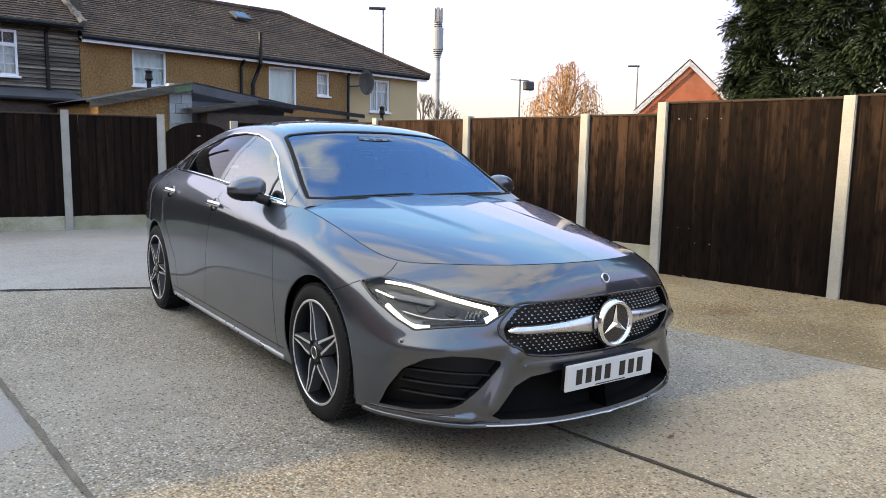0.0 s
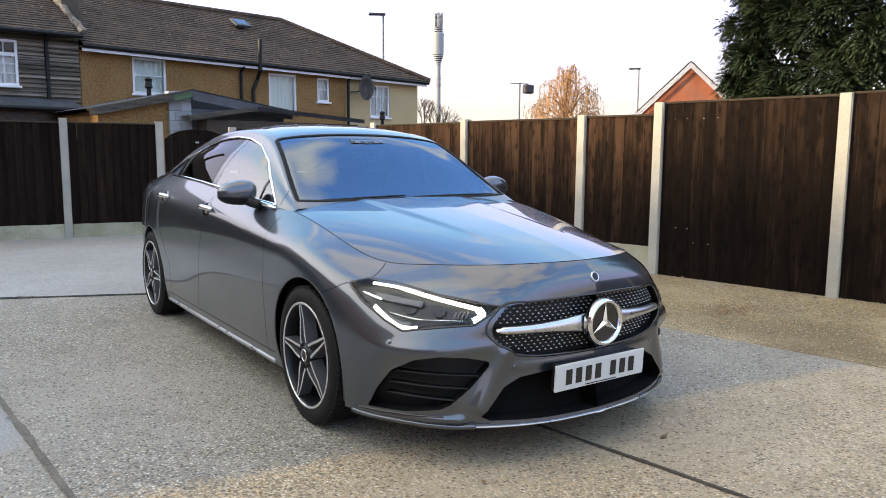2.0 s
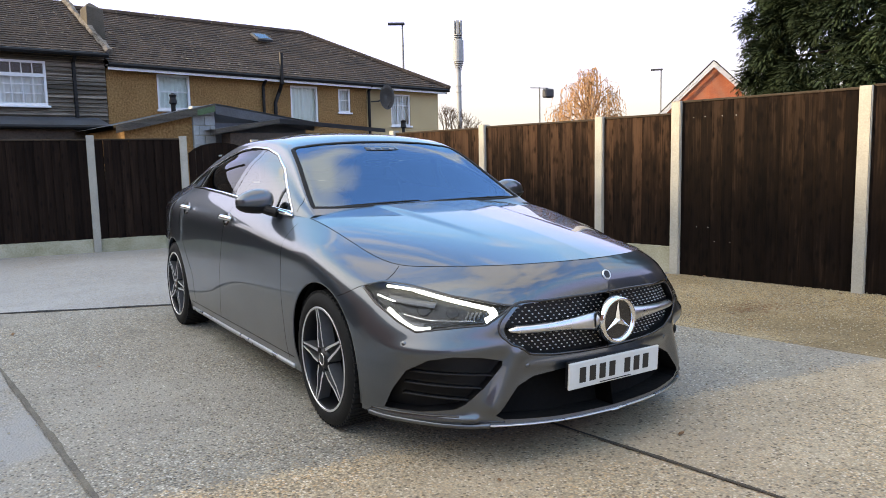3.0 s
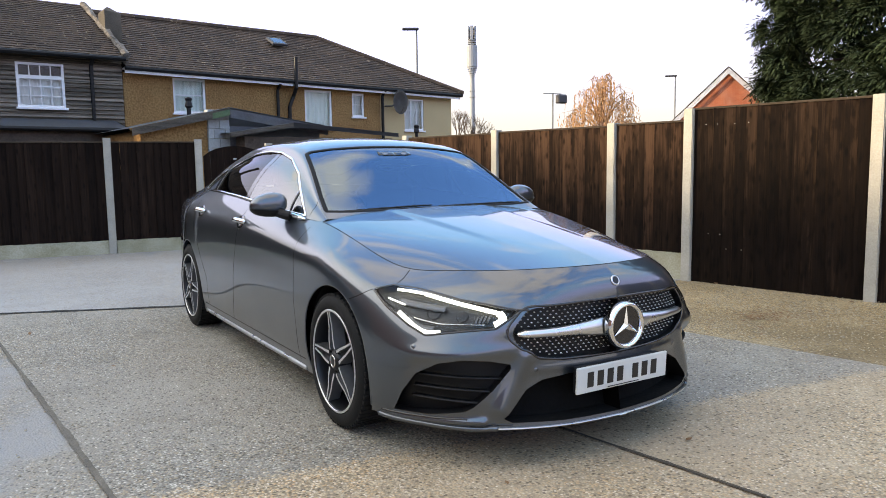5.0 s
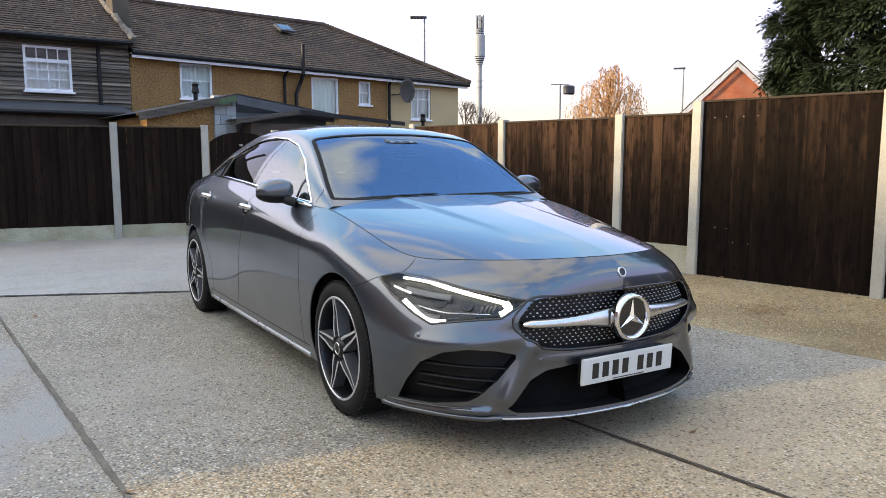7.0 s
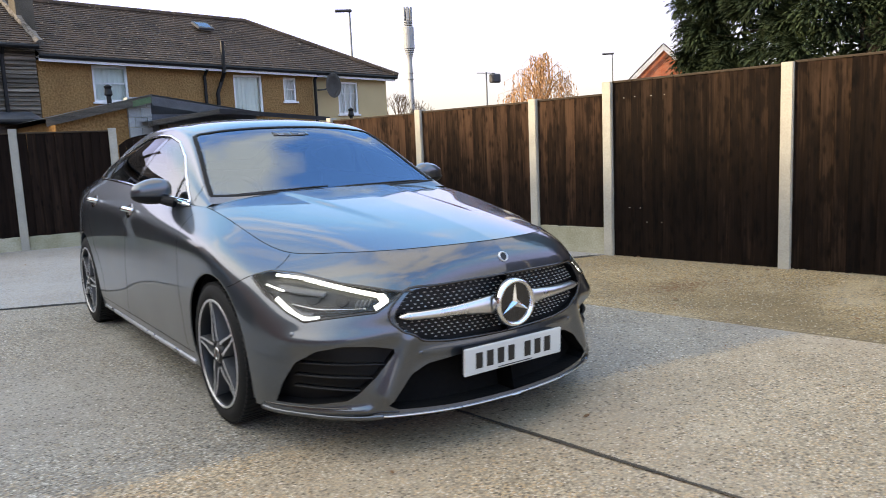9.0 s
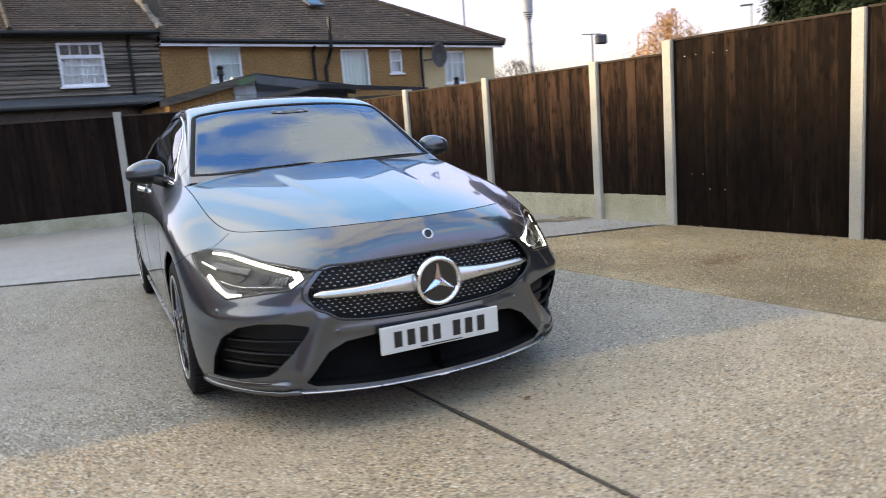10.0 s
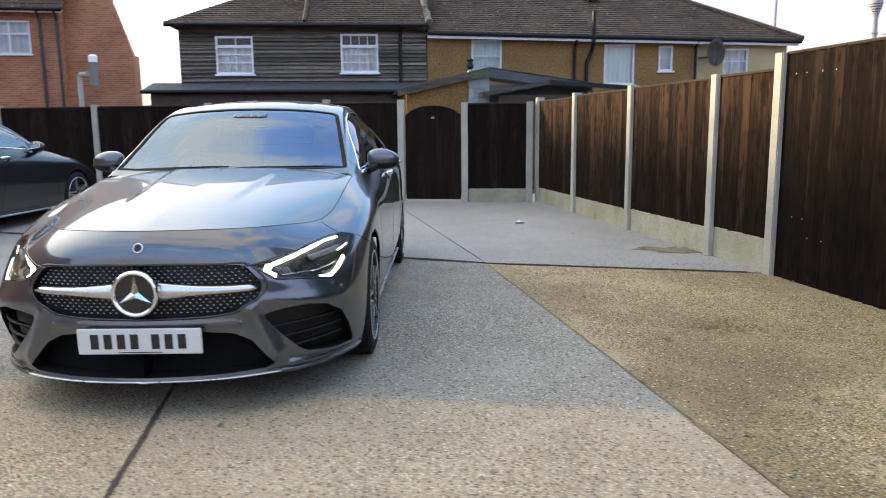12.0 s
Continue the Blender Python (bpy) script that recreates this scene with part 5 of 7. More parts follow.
# ---- trees ----
def conifer(x, y, height, radius, seed, clumps, sprays):
    r = random.Random(seed)
    t = thing("conifer", "tall dark green cypress with layered nodding boughs behind the fence", "tree", pose(x, y, 0))
    bm = bmesh.new()
    tube(bm, [(0, 0, -.1), (.05, 0, height * .5), (0, .05, height * .97)], [.28, .17, .03], 10)
    part("trunk", bm, M_BARK, t)
    bm = bmesh.new()
    for k in range(46):
        z = .8 + (height - 1.6) * k / 46
        a = k * 2.4 + r.uniform(-.3, .3)
        ln = radius * (1 - (z / height) ** 2.2) * r.uniform(.45, .65) + .2
        tube(bm, [(0, 0, z), (ln * .5 * math.cos(a), ln * .5 * math.sin(a), z + .25), (ln * math.cos(a), ln * math.sin(a), z + .1)], [.05, .03, .01], 5)
    part("branchwork", bm, M_BARK, t)["kind"] = "stuff"
    vs, fs = [], []

    def leaf(p, d, up, ln, wd):
        s = d.cross(up).normalized() * wd
        n = len(vs)
        vs.extend([p - s * .5, p + d * ln * .55 - s, p + d * ln, p + d * ln * .55 + s])
        fs.append((n, n + 1, n + 2, n + 3))

    def spray(p, d, ln, steps):
        """A flat fan of scale leaves either side of a twig, its tip nodding."""
        q = p.copy()
        roll = Vector((r.uniform(-.7, .7), r.uniform(-.7, .7), 1)).normalized()
        for j in range(steps):
            d = (d + Vector((0, 0, -.13))).normalized()
            side = d.cross(roll).normalized()
            w = 1 - .6 * j / steps
            for sg in (-1, 1):
                leaf(q, (d * .7 + side * sg * r.uniform(.6, 1.0)).normalized(), roll, r.uniform(.05, .085) * w, .0095)
            q = q + d * ln / steps
        leaf(q, d, roll, .08, .011)

    # rounded clumps of sprays over the crown, hanging a little, with hollows between them
    for k in range(clumps):
        g = (k + r.random()) / clumps
        z = .9 + 4.3 * g / .84 if g < .84 else 5.2 + (height - 5.5) * (g - .84) / .16
        a = k * 2.39996 + r.uniform(-.35, .35)
        taper = 1 - max(0, z / height) ** 2.6
        lump = noise.noise(Vector((math.cos(a) * 1.7, math.sin(a) * 1.7, z * 1.1)))
        reach = radius * taper * (.90 + .22 * lump) * r.uniform(.86, 1.02) * min(1.0, .66 + .088 * z)
        out = Vector((math.cos(a), math.sin(a), 0))
        size = r.uniform(.20, .36)
        hub = out * (reach - size * .6) + Vector((0, 0, z))
        for j in range(sprays if out.x < .35 else sprays // 2):
            d = Vector((r.gauss(0, 1), r.gauss(0, 1), r.gauss(0, .9))).normalized()
            if d.dot(out) < -.3:
                d = -d
            tip = Vector((d.x * size, d.y * size, d.z * size * .85)) * r.uniform(.35, 1.0)
            tip.z -= .9 * max(0, tip.dot(out)) ** 1.5
            spray(hub + tip * .55, (d + out * .5 + Vector((0, 0, -.10))).normalized(), r.uniform(.10, .20), 5)
    for k in range(15000):      # larger leaves added inside the crown to darken it and hide the sky
        z = r.uniform(.6, 5.5)
        a = r.uniform(0, 2 * math.pi)
        rr = radius * (1 - (z / height) ** 2.6) * .74 * math.sqrt(r.random()) * min(1.0, .66 + .088 * z)
        d = Vector((r.uniform(-1, 1), r.uniform(-1, 1), r.uniform(-1, .2))).normalized()
        leaf(Vector((rr * math.cos(a), rr * math.sin(a), z)), d, Vector((r.uniform(-1, 1), r.uniform(-1, 1), .3)), r.uniform(.10, .20), .028)
    me = bpy.data.meshes.new("crown")
    me.from_pydata([tuple(v) for v in vs], [], fs)
    me.materials.append(M_LEAFG)
    c = new("crown", me)
    c.parent = t
    return t


conifer(8.65, 1.75, 9.5, 3.3, 5, 600, 140)
conifer(11.2, -0.6, 9.0, 2.6, 8, 260, 60)


def willow(x, y, height, radius, seed):
    r = random.Random(seed)
    t = thing("willow", "autumn willow with hanging orange leaves", "tree", pose(x, y, 0))
    bm = bmesh.new()
    tube(bm, [(0, 0, -.1), (.1, 0, height * .55), (0, .1, height * .8)], [.22, .14, .05], 8)
    part("trunk", bm, M_BARK, t)
    bm = bmesh.new()
    vs, fs = [], []
    heads = []
    for k in range(26):
        a = k * 2.4 + r.uniform(-.3, .3)
        f = math.sqrt((k + .5) / 26)
        heads.append((radius * f * math.cos(a), radius * f * math.sin(a), height * (1 - .46 * f ** 1.6) + r.uniform(-.35, .25), r.uniform(.22, .42)))
    for hx, hy, top, spread in heads:
        tube(bm, [(0, 0, height * .45), (hx * .55, hy * .55, top * .92), (hx, hy, top)], [.06, .035, .012], 5)
        for k in range(r.randint(12, 20)):
            px, py = hx + r.gauss(0, spread), hy + r.gauss(0, spread)
            z0 = top + r.uniform(-.25, .12) - .5 * math.hypot(px - hx, py - hy)
            tube(bm, [(hx, hy, top - .1), (px, py, z0), (px * 1.03, py * 1.03, z0 - .8)], [.007, .006, .003], 3, False)
            ln = r.uniform(.7, 2.4)
            for j in range(int(ln / .10)):
                if r.random() < .36:
                    continue
                z = z0 - j * .10
                p = Vector((px * (1 + .004 * j) + r.uniform(-.05, .05), py * (1 + .004 * j) + r.uniform(-.05, .05), z))
                b = r.uniform(0, 6.28)
                w = Vector((math.cos(b), math.sin(b), 0)) * .036
                n = len(vs)
                vs.extend([p, p + w + Vector((0, 0, -.07)), p + Vector((.02, 0, -.16)), p - w + Vector((0, 0, -.07))])
                fs.append((n, n + 1, n + 2, n + 3))
    part("branchwork", bm, M_TWIG, t)["kind"] = "stuff"
    me = bpy.data.meshes.new("crown")
    me.from_pydata([tuple(v) for v in vs], [], fs)
    me.materials.append(M_LEAFO)
    c = new("crown", me)
    c.parent = t
    return t


willow(28.3, 30.0, 6.6, 2.05, 3)


def bare_tree(x, y, height, seed):
    r = random.Random(seed)
    t = thing("bare_tree", "small leafless tree far behind the fence", "tree", pose(x, y, 0))
    bm = bmesh.new()

    def grow(p, d, ln, rad, depth):
        q = p + d * ln
        tube(bm, [tuple(p), tuple(p.lerp(q, .5) + Vector((r.uniform(-.05, .05), r.uniform(-.05, .05), 0)) * ln), tuple(q)], [rad, rad * .8, rad * .6], 5, False)
        if depth:
            for _ in range(3):
                e = (d + Vector((r.uniform(-.8, .8), r.uniform(-.8, .8), r.uniform(-.1, .5)))).normalized()
                grow(q, e, ln * r.uniform(.6, .8), rad * .58, depth - 1)

    grow(Vector((0, 0, -.1)), Vector((0, 0, 1)), height * .34, .12, 5)
    part("trunk", bm, M_BARK, t)
    return t


bare_tree(18.9, 30.6, 4.4, 2)
bare_tree(20.2, 31.4, 3.9, 6)


# ---- the grey saloon: surfaces ----
def spline(ts, vs, x):
    """Natural cubic spline through vs (n x k) at ts, sampled at x."""
    ts, vs, x = np.asarray(ts, float), np.asarray(vs, float), np.asarray(x, float)
    n = len(ts)
    if vs.ndim == 1:
        vs = vs[:, None]
    h = np.diff(ts)
    A = np.zeros((n, n))
    r = np.zeros((n, vs.shape[1]))
    A[0, 0] = A[-1, -1] = 1
    for i in range(1, n - 1):
        A[i, i - 1], A[i, i], A[i, i + 1] = h[i - 1], 2 * (h[i - 1] + h[i]), h[i]
        r[i] = 6 * ((vs[i + 1] - vs[i]) / h[i] - (vs[i] - vs[i - 1]) / h[i - 1])
    m = np.linalg.solve(A, r)
    k = np.clip(np.searchsorted(ts, x) - 1, 0, n - 2)
    a, b, hh = (ts[k + 1] - x)[:, None], (x - ts[k])[:, None], h[k][:, None]
    return m[k] * a ** 3 / (6 * hh) + m[k + 1] * b ** 3 / (6 * hh) + (vs[k] / hh - m[k] * hh / 6) * a + (vs[k + 1] / hh - m[k + 1] * hh / 6) * b


def net(rows, nu, nv, su=None, sv=None):
    """A smooth surface through a net of points: rows[r][c]; nu samples along c, nv along r."""
    P = np.array(rows, float)
    R, C, _ = P.shape
    if su is None:
        seg = np.linalg.norm(np.diff(P, axis=1), axis=2).mean(0)
        su = np.r_[0, np.cumsum(seg)]
    if sv is None:
        seg = np.linalg.norm(np.diff(P, axis=0), axis=2).mean(1)
        sv = np.r_[0, np.cumsum(seg)]
    uu = np.linspace(su[0], su[-1], nu)
    vv = np.linspace(sv[0], sv[-1], nv)
    Q = np.stack([spline(su, P[r], uu) for r in range(R)])
    return np.stack([spline(sv, Q[:, c], vv) for c in range(nu)], 1)


# columns run from the middle of the nose round the corner and along the flank to the middle of the tail
LOWER = [
    # sill and lip level
    [(0, -0.985, .165), (.25, -.962, .165), (.47, -.895, .168), (.70, -.70, .172), (.838, -.40, .165), (.865, 0, .165), (.862, .45, .17), (.865, 1.0, .17), (.868, 1.8, .17), (.87, 2.35, .175), (.872, 2.8, .18), (.83, 3.3, .21), (.68, 3.60, .24), (.38, 3.70, .25), (0, 3.72, .25)],
    [(0, -.965, .27), (.25, -.945, .27), (.48, -.880, .27), (.715, -.715, .272), (.862, -.42, .27), (.886, 0, .28), (.886, .45, .28), (.884, 1.0, .28), (.886, 1.8, .28), (.89, 2.35, .285), (.895, 2.8, .29), (.86, 3.3, .30), (.72, 3.62, .33), (.40, 3.73, .34), (0, 3.755, .34)],
    [(0, -.950, .40), (.25, -.932, .40), (.485, -.870, .40), (.735, -.715, .42), (.872, -.43, .42), (.900, 0, .42), (.897, .45, .42), (.892, 1.0, .42), (.894, 1.8, .42), (.90, 2.35, .425), (.912, 2.8, .43), (.88, 3.3, .44), (.75, 3.63, .46), (.42, 3.745, .47), (0, 3.77, .47)],
    [(0, -.957, .55), (.25, -.940, .55), (.485, -.878, .55), (.745, -.662, .545), (.868, -.40, .55), (.906, 0, .56), (.903, .45, .56), (.899, 1.0, .56), (.900, 1.8, .57), (.905, 2.35, .575), (.916, 2.8, .58), (.885, 3.3, .59), (.76, 3.635, .60), (.42, 3.75, .60), (0, 3.775, .60)],
    [(0, -.953, .67), (.25, -.934, .667), (.455, -.868, .658), (.715, -.585, .650), (.848, -.35, .672), (.898, 0, .69), (.896, .45, .70), (.893, 1.0, .71), (.895, 1.8, .72), (.90, 2.35, .73), (.908, 2.8, .74), (.875, 3.3, .75), (.755, 3.63, .76), (.42, 3.74, .76), (0, 3.765, .76)],
    [(0, -.935, .745), (.25, -.908, .742), (.44, -.825, .732), (.668, -.545, .715), (.795, -.325, .728), (.868, 0, .792), (.872, .45, .835), (.873, 1.0, .86), (.875, 1.8, .885), (.878, 2.35, .905), (.878, 2.8, .92), (.84, 3.3, .925), (.735, 3.60, .925), (.41, 3.71, .92), (0, 3.735, .92)],
    [(0, -.880, .803), (.22, -.842, .801), (.41, -.735, .794), (.575, -.52, .782), (.672, -.33, .782), (.722, 0, .857), (.738, .45, .945), (.783, 1.0, .985), (.793, 1.8, .035 + 1.0), (.782, 2.35, 1.058), (.752, 2.8, 1.058), (.70, 3.3, 1.045), (.62, 3.57, 1.035), (.40, 3.68, 1.03), (0, 3.70, 1.03)],
]
for line in LOWER:      # the tail draws in behind the rear wheel
    line[:] = [(x * (1 - .055 * min(1, max(0, (y - 2.7) / .7))), y, z) for x, y, z in line]
lower = net(LOWER, 560, 96)


def swell(G, p, q, width, out):
    """Raises a rounded ridge on the nose along a line p-q given in front view (x, z)."""
    P, p, q = G[..., (0, 2)], np.array(p), np.array(q)
    t = np.clip(((P - p) @ (q - p)) / ((q - p) @ (q - p)), 0, 1)
    d = np.linalg.norm(P - (p + t[..., None] * (q - p)), axis=-1)
    k = out * np.exp(-(d / width) ** 2) * np.clip((-.30 - G[..., 1]) / .2, 0, 1)
    n = np.stack([np.clip(G[..., 0], 0, 1) * .8, -np.ones_like(k) * .75, np.zeros_like(k)], -1)
    n /= np.linalg.norm(n, axis=-1, keepdims=True)
    G += n * k[..., None]


swell(lower, (.44, .455), (.53, .255), .038, .020)      # strut between the intakes
swell(lower, (.60, .200), (.83, .178), .016, .015)      # blade under the side intake
swell(lower, (.50, .490), (.80, .470), .030, .010)      # brow over the side intake
swell(lower, (.0, .405), (.40, .405), .020, .006)

# upper shell, from the belt line up to the middle: rows run along the car
BELT = [(.45, .738, .945), (.62, .766, .955), (1.0, .783, .985), (1.8, .793, 1.035), (2.35, .782, 1.058), (2.8, .746, 1.058), (3.3, .662, 1.045)]
CANT = [(.45, .712, .957), (.62, .685, 1.045), (1.0, .610, 1.262), (1.22, .582, 1.340), (1.65, .575, 1.373), (2.05, .570, 1.360), (2.4, .575, 1.306), (2.8, .595, 1.212), (3.1, .615, 1.115), (3.3, .620, 1.065)]
RIDGE = [(.45, .958), (.62, 1.058), (1.0, 1.300), (1.15, 1.374), (1.35, 1.412), (1.65, 1.433), (2.0, 1.423), (2.35, 1.374), (2.75, 1.258), (3.1, 1.135), (3.3, 1.080)]


def upper_rows(ys):
    b = spline([p[0] for p in BELT], [p[1:] for p in BELT], ys)
    c = spline([p[0] for p in CANT], [p[1:] for p in CANT], ys)
    r = spline([p[0] for p in RIDGE], [p[1] for p in RIDGE], ys)[:, 0]
    rows = []
    for y, (bx, bz), (cx, cz), rz in zip(ys, b, c, r):
        f = min(1, max(0, cz - bz) / 0.3)
        k = 0.022 * f
        side = [(bx + (cx + .018 * f - bx) * s + k * 4 * s * (1 - s), y, bz + (cz - .032 * f - bz) * s + k * .8 * s * (1 - s)) for s in (0, .35, .7, 1.0)]
        edge = cz + .010 * f
        roof = [(x, y, rz - (rz - edge) * (x / (cx - .022)) ** 2.3) for x in (cx - .022, cx - .075, cx * .72, cx * .48, cx * .24, 0)]
        rows.append(side + [(cx + .007 * f, y, cz - .009 * f)] + roof)
    return rows


ys = np.linspace(.45, 3.3, 30)
UP = upper_rows(ys)
upper = net(UP, 120, 300, sv=ys)


# bonnet: a patch between its front edge, its flank, the scuttle and the middle line
def coons(F, R, C, S, ns, nt):
    s, t = np.linspace(0, 1, ns)[None, :, None], np.linspace(0, 1, nt)[:, None, None]
    f, r, c, e = (spline(np.linspace(0, 1, len(q)), q, np.linspace(0, 1, n)) for q, n in ((F, ns), (R, ns), (C, nt), (S, nt)))
    return (1 - t) * f[None] + t * r[None] + (1 - s) * c[:, None] + s * e[:, None] - ((1 - s) * (1 - t) * f[0] + s * (1 - t) * f[-1] + (1 - s) * t * r[0] + s * t * r[-1])


top_edge = np.array(LOWER[-1])
seg = np.r_[0, np.cumsum(np.linalg.norm(np.diff(np.array(LOWER), axis=1), axis=2).mean(0))]
front_edge = spline(seg, top_edge, np.linspace(seg[0], seg[4], 9))
flank_edge = spline(seg, top_edge, np.linspace(seg[4], seg[6], 9))
scuttle = [(0, .525, .992), (.2, .524, .991), (.4, .518, .986), (.6, .495, .970), (.738, .45, .945)]
middle = [(0, -.880, .803), (0, -.66, .853), (0, -.37, .899), (0, -.08, .931), (0, .22, .964), (0, .525, .992)]
bonnet = coons(front_edge, scuttle, middle, flank_edge, 90, 150)
# the raised middle of the bonnet, running out towards the nose
bx, by = np.abs(bonnet[..., 0]), bonnet[..., 1]
lim = .245 + .09 * np.clip((by + .6) / 1.1, 0, 1)
step = np.clip((lim + .020 - bx) / .055, 0, 1)
fade = np.clip((by + .62) / .75, 0, 1)
bonnet[..., 2] += .011 * step ** 2 * (3 - 2 * step) * fade ** 2 * (3 - 2 * fade) * np.clip((.515 - by) / .12 + .35, 0, 1)


# ---- the grey saloon: cutting and joining ----
from mathutils.bvhtree import BVHTree


class Surf:
    """Half of the body, x > 0, as a fine net of quads that can be cut into panels."""

    def __init__(self, G, flip=False):
        nv, nu, _ = G.shape
        du, dv = np.gradient(G, axis=1), np.gradient(G, axis=0)
        n = np.cross(du, dv) * (-1 if flip else 1)
        n /= np.linalg.norm(n, axis=2, keepdims=True) + 1e-12
        self.N = n.reshape(-1, 3)
        self.V = G.reshape(-1, 3).copy()
        self.N[np.abs(self.V[:, 0]) < 1e-6, 0] = 0
        self.N /= np.linalg.norm(self.N, axis=1, keepdims=True) + 1e-12
        i = (np.arange(nv - 1)[:, None] * nu + np.arange(nu - 1)[None]).ravel()
        F = np.stack([i, i + 1, i + 1 + nu, i + nu], 1)
        self.F = F[:, ::-1] if flip else F
        self.alive = np.ones(len(F), bool)
        self.bvh = BVHTree.FromPolygons(self.V.tolist(), self.F.tolist())

    def centres(self):
        return self.V[self.F].mean(1)

    def facing(self):
        return self.N[self.F].mean(1)


def densify(pts, step=0.012, closed=False, smooth=True):
    pts = [Vector(p) for p in pts]
    ring = pts + [pts[0]] if closed else pts
    t = np.r_[0, np.cumsum([max(1e-6, (b - a).length) for a, b in zip(ring, ring[1:])])]
    n = max(2, int(t[-1] / step))
    x = np.linspace(0, t[-1], n + 1)
    P = np.array([tuple(p) for p in ring])
    if smooth:
        if closed:      # run round past the ends so that the seam is smooth
            L = t[-1]
            tt = np.r_[t[:-1] - L, t[:-1], t[:-1] + L, 2 * L]
            PP = np.r_[P[:-1], P[:-1], P[:-1], P[:1]]
            Q = spline(tt, PP, x)
        else:
            Q = spline(t, P, x)
    else:
        Q = np.stack([np.interp(x, t, P[:, k]) for k in range(3)], 1)
    return Q[:-1] if closed else Q


def inside(poly2, pts2):
    x, y = pts2[:, 0], pts2[:, 1]
    r = np.zeros(len(pts2), bool)
    for (x0, y0), (x1, y1) in zip(poly2, np.roll(poly2, -1, 0)):
        c = ((y0 > y) != (y1 > y)) & (x < (x1 - x0) * (y - y0) / (y1 - y0 + 1e-15) + x0)
        r ^= c
    return r


def carve(S, outline, d, smooth=True):
    """Takes the faces inside an outline, seen along d, out of the body; their rim is drawn onto the outline."""
    d = Vector(d).normalized()
    e1 = d.orthogonal().normalized()
    e2 = d.cross(e1)
    B = np.array([tuple(e1), tuple(e2)]).T
    Q = densify(outline, 0.008, True, smooth)
    poly2 = Q @ B
    ok = S.alive & (S.facing() @ np.array(d) < 0.25)
    cut = ok & inside(poly2, S.centres() @ B)
    S.alive &= ~cut
    rim = np.intersect1d(np.unique(S.F[cut]), np.unique(S.F[S.alive]))
    a, b = poly2, np.roll(poly2, -1, 0)
    ab = b - a
    for v in rim:
        p = S.V[v] @ B
        t = np.clip(((p - a) * ab).sum(1) / ((ab * ab).sum(1) + 1e-15), 0, 1)
        near = a + ab * t[:, None]
        q = near[np.argmin(((near - p) ** 2).sum(1))]
        move = q - p
        start = Vector(S.V[v]) + e1 * float(move[0]) + e2 * float(move[1])
        hit = S.bvh.ray_cast(start - d * 0.3, d, 0.6)
        S.V[v] = hit[0] if hit[0] is not None and (hit[0] - start).length < 0.08 else start
    return np.where(cut)[0], d


def skin(name, S, faces, material, parent, sides=(1, -1), off=0.0, shift=(0, 0, 0), label="", walls=None, back=True):
    """A part from some faces of a body surface, moved out along the normals and by a shift, mirrored as asked; walls: also the sides of the hole, back to that shift."""
    vs, ns, fs = [], [], []
    F = S.F[faces]
    ids, inv = np.unique(F, return_inverse=True)
    inv = inv.reshape(F.shape)
    for s in sides:
        base = len(vs)
        P = S.V[ids] + S.N[ids] * off + np.array(shift)
        N = S.N[ids].copy()
        if s < 0:
            P, N = P * [-1, 1, 1], N * [-1, 1, 1]
        if back:
            vs.extend(P.tolist())
            ns.extend(N.tolist())
            f = inv + base
            fs.extend((f if s > 0 else f[:, ::-1]).tolist())
        if walls is not None:
            edges = {}
            for q in inv.tolist():
                for i in range(4):
                    e = (q[i], q[(i + 1) % 4])
                    if (e[1], e[0]) in edges:
                        edges.pop((e[1], e[0]))
                    else:
                        edges[e] = 1
            for i, j in edges:
                k = len(vs)
                for idx, w in ((i, 0), (j, 0), (j, 1), (i, 1)):
                    p = S.V[ids[idx]] + (np.array(shift) + S.N[ids[idx]] * off) * w
                    n = np.array(walls) * 0 + S.N[ids[idx]]
                    vs.append((p * [s, 1, 1]).tolist())
                    ns.append((n * [s, 1, 1]).tolist())
                fs.append([k, k + 1, k + 2, k + 3] if s > 0 else [k + 3, k + 2, k + 1, k])
    me = bpy.data.meshes.new(name)
    me.from_pydata(vs, [], fs)
    me.materials.append(material)
    me.shade_smooth()
    if walls is None:
        me.normals_split_custom_set_from_vertices(ns)
    ob = new(name, me)
    ob.parent = parent
    if label:
        ob["label"] = label
    return ob


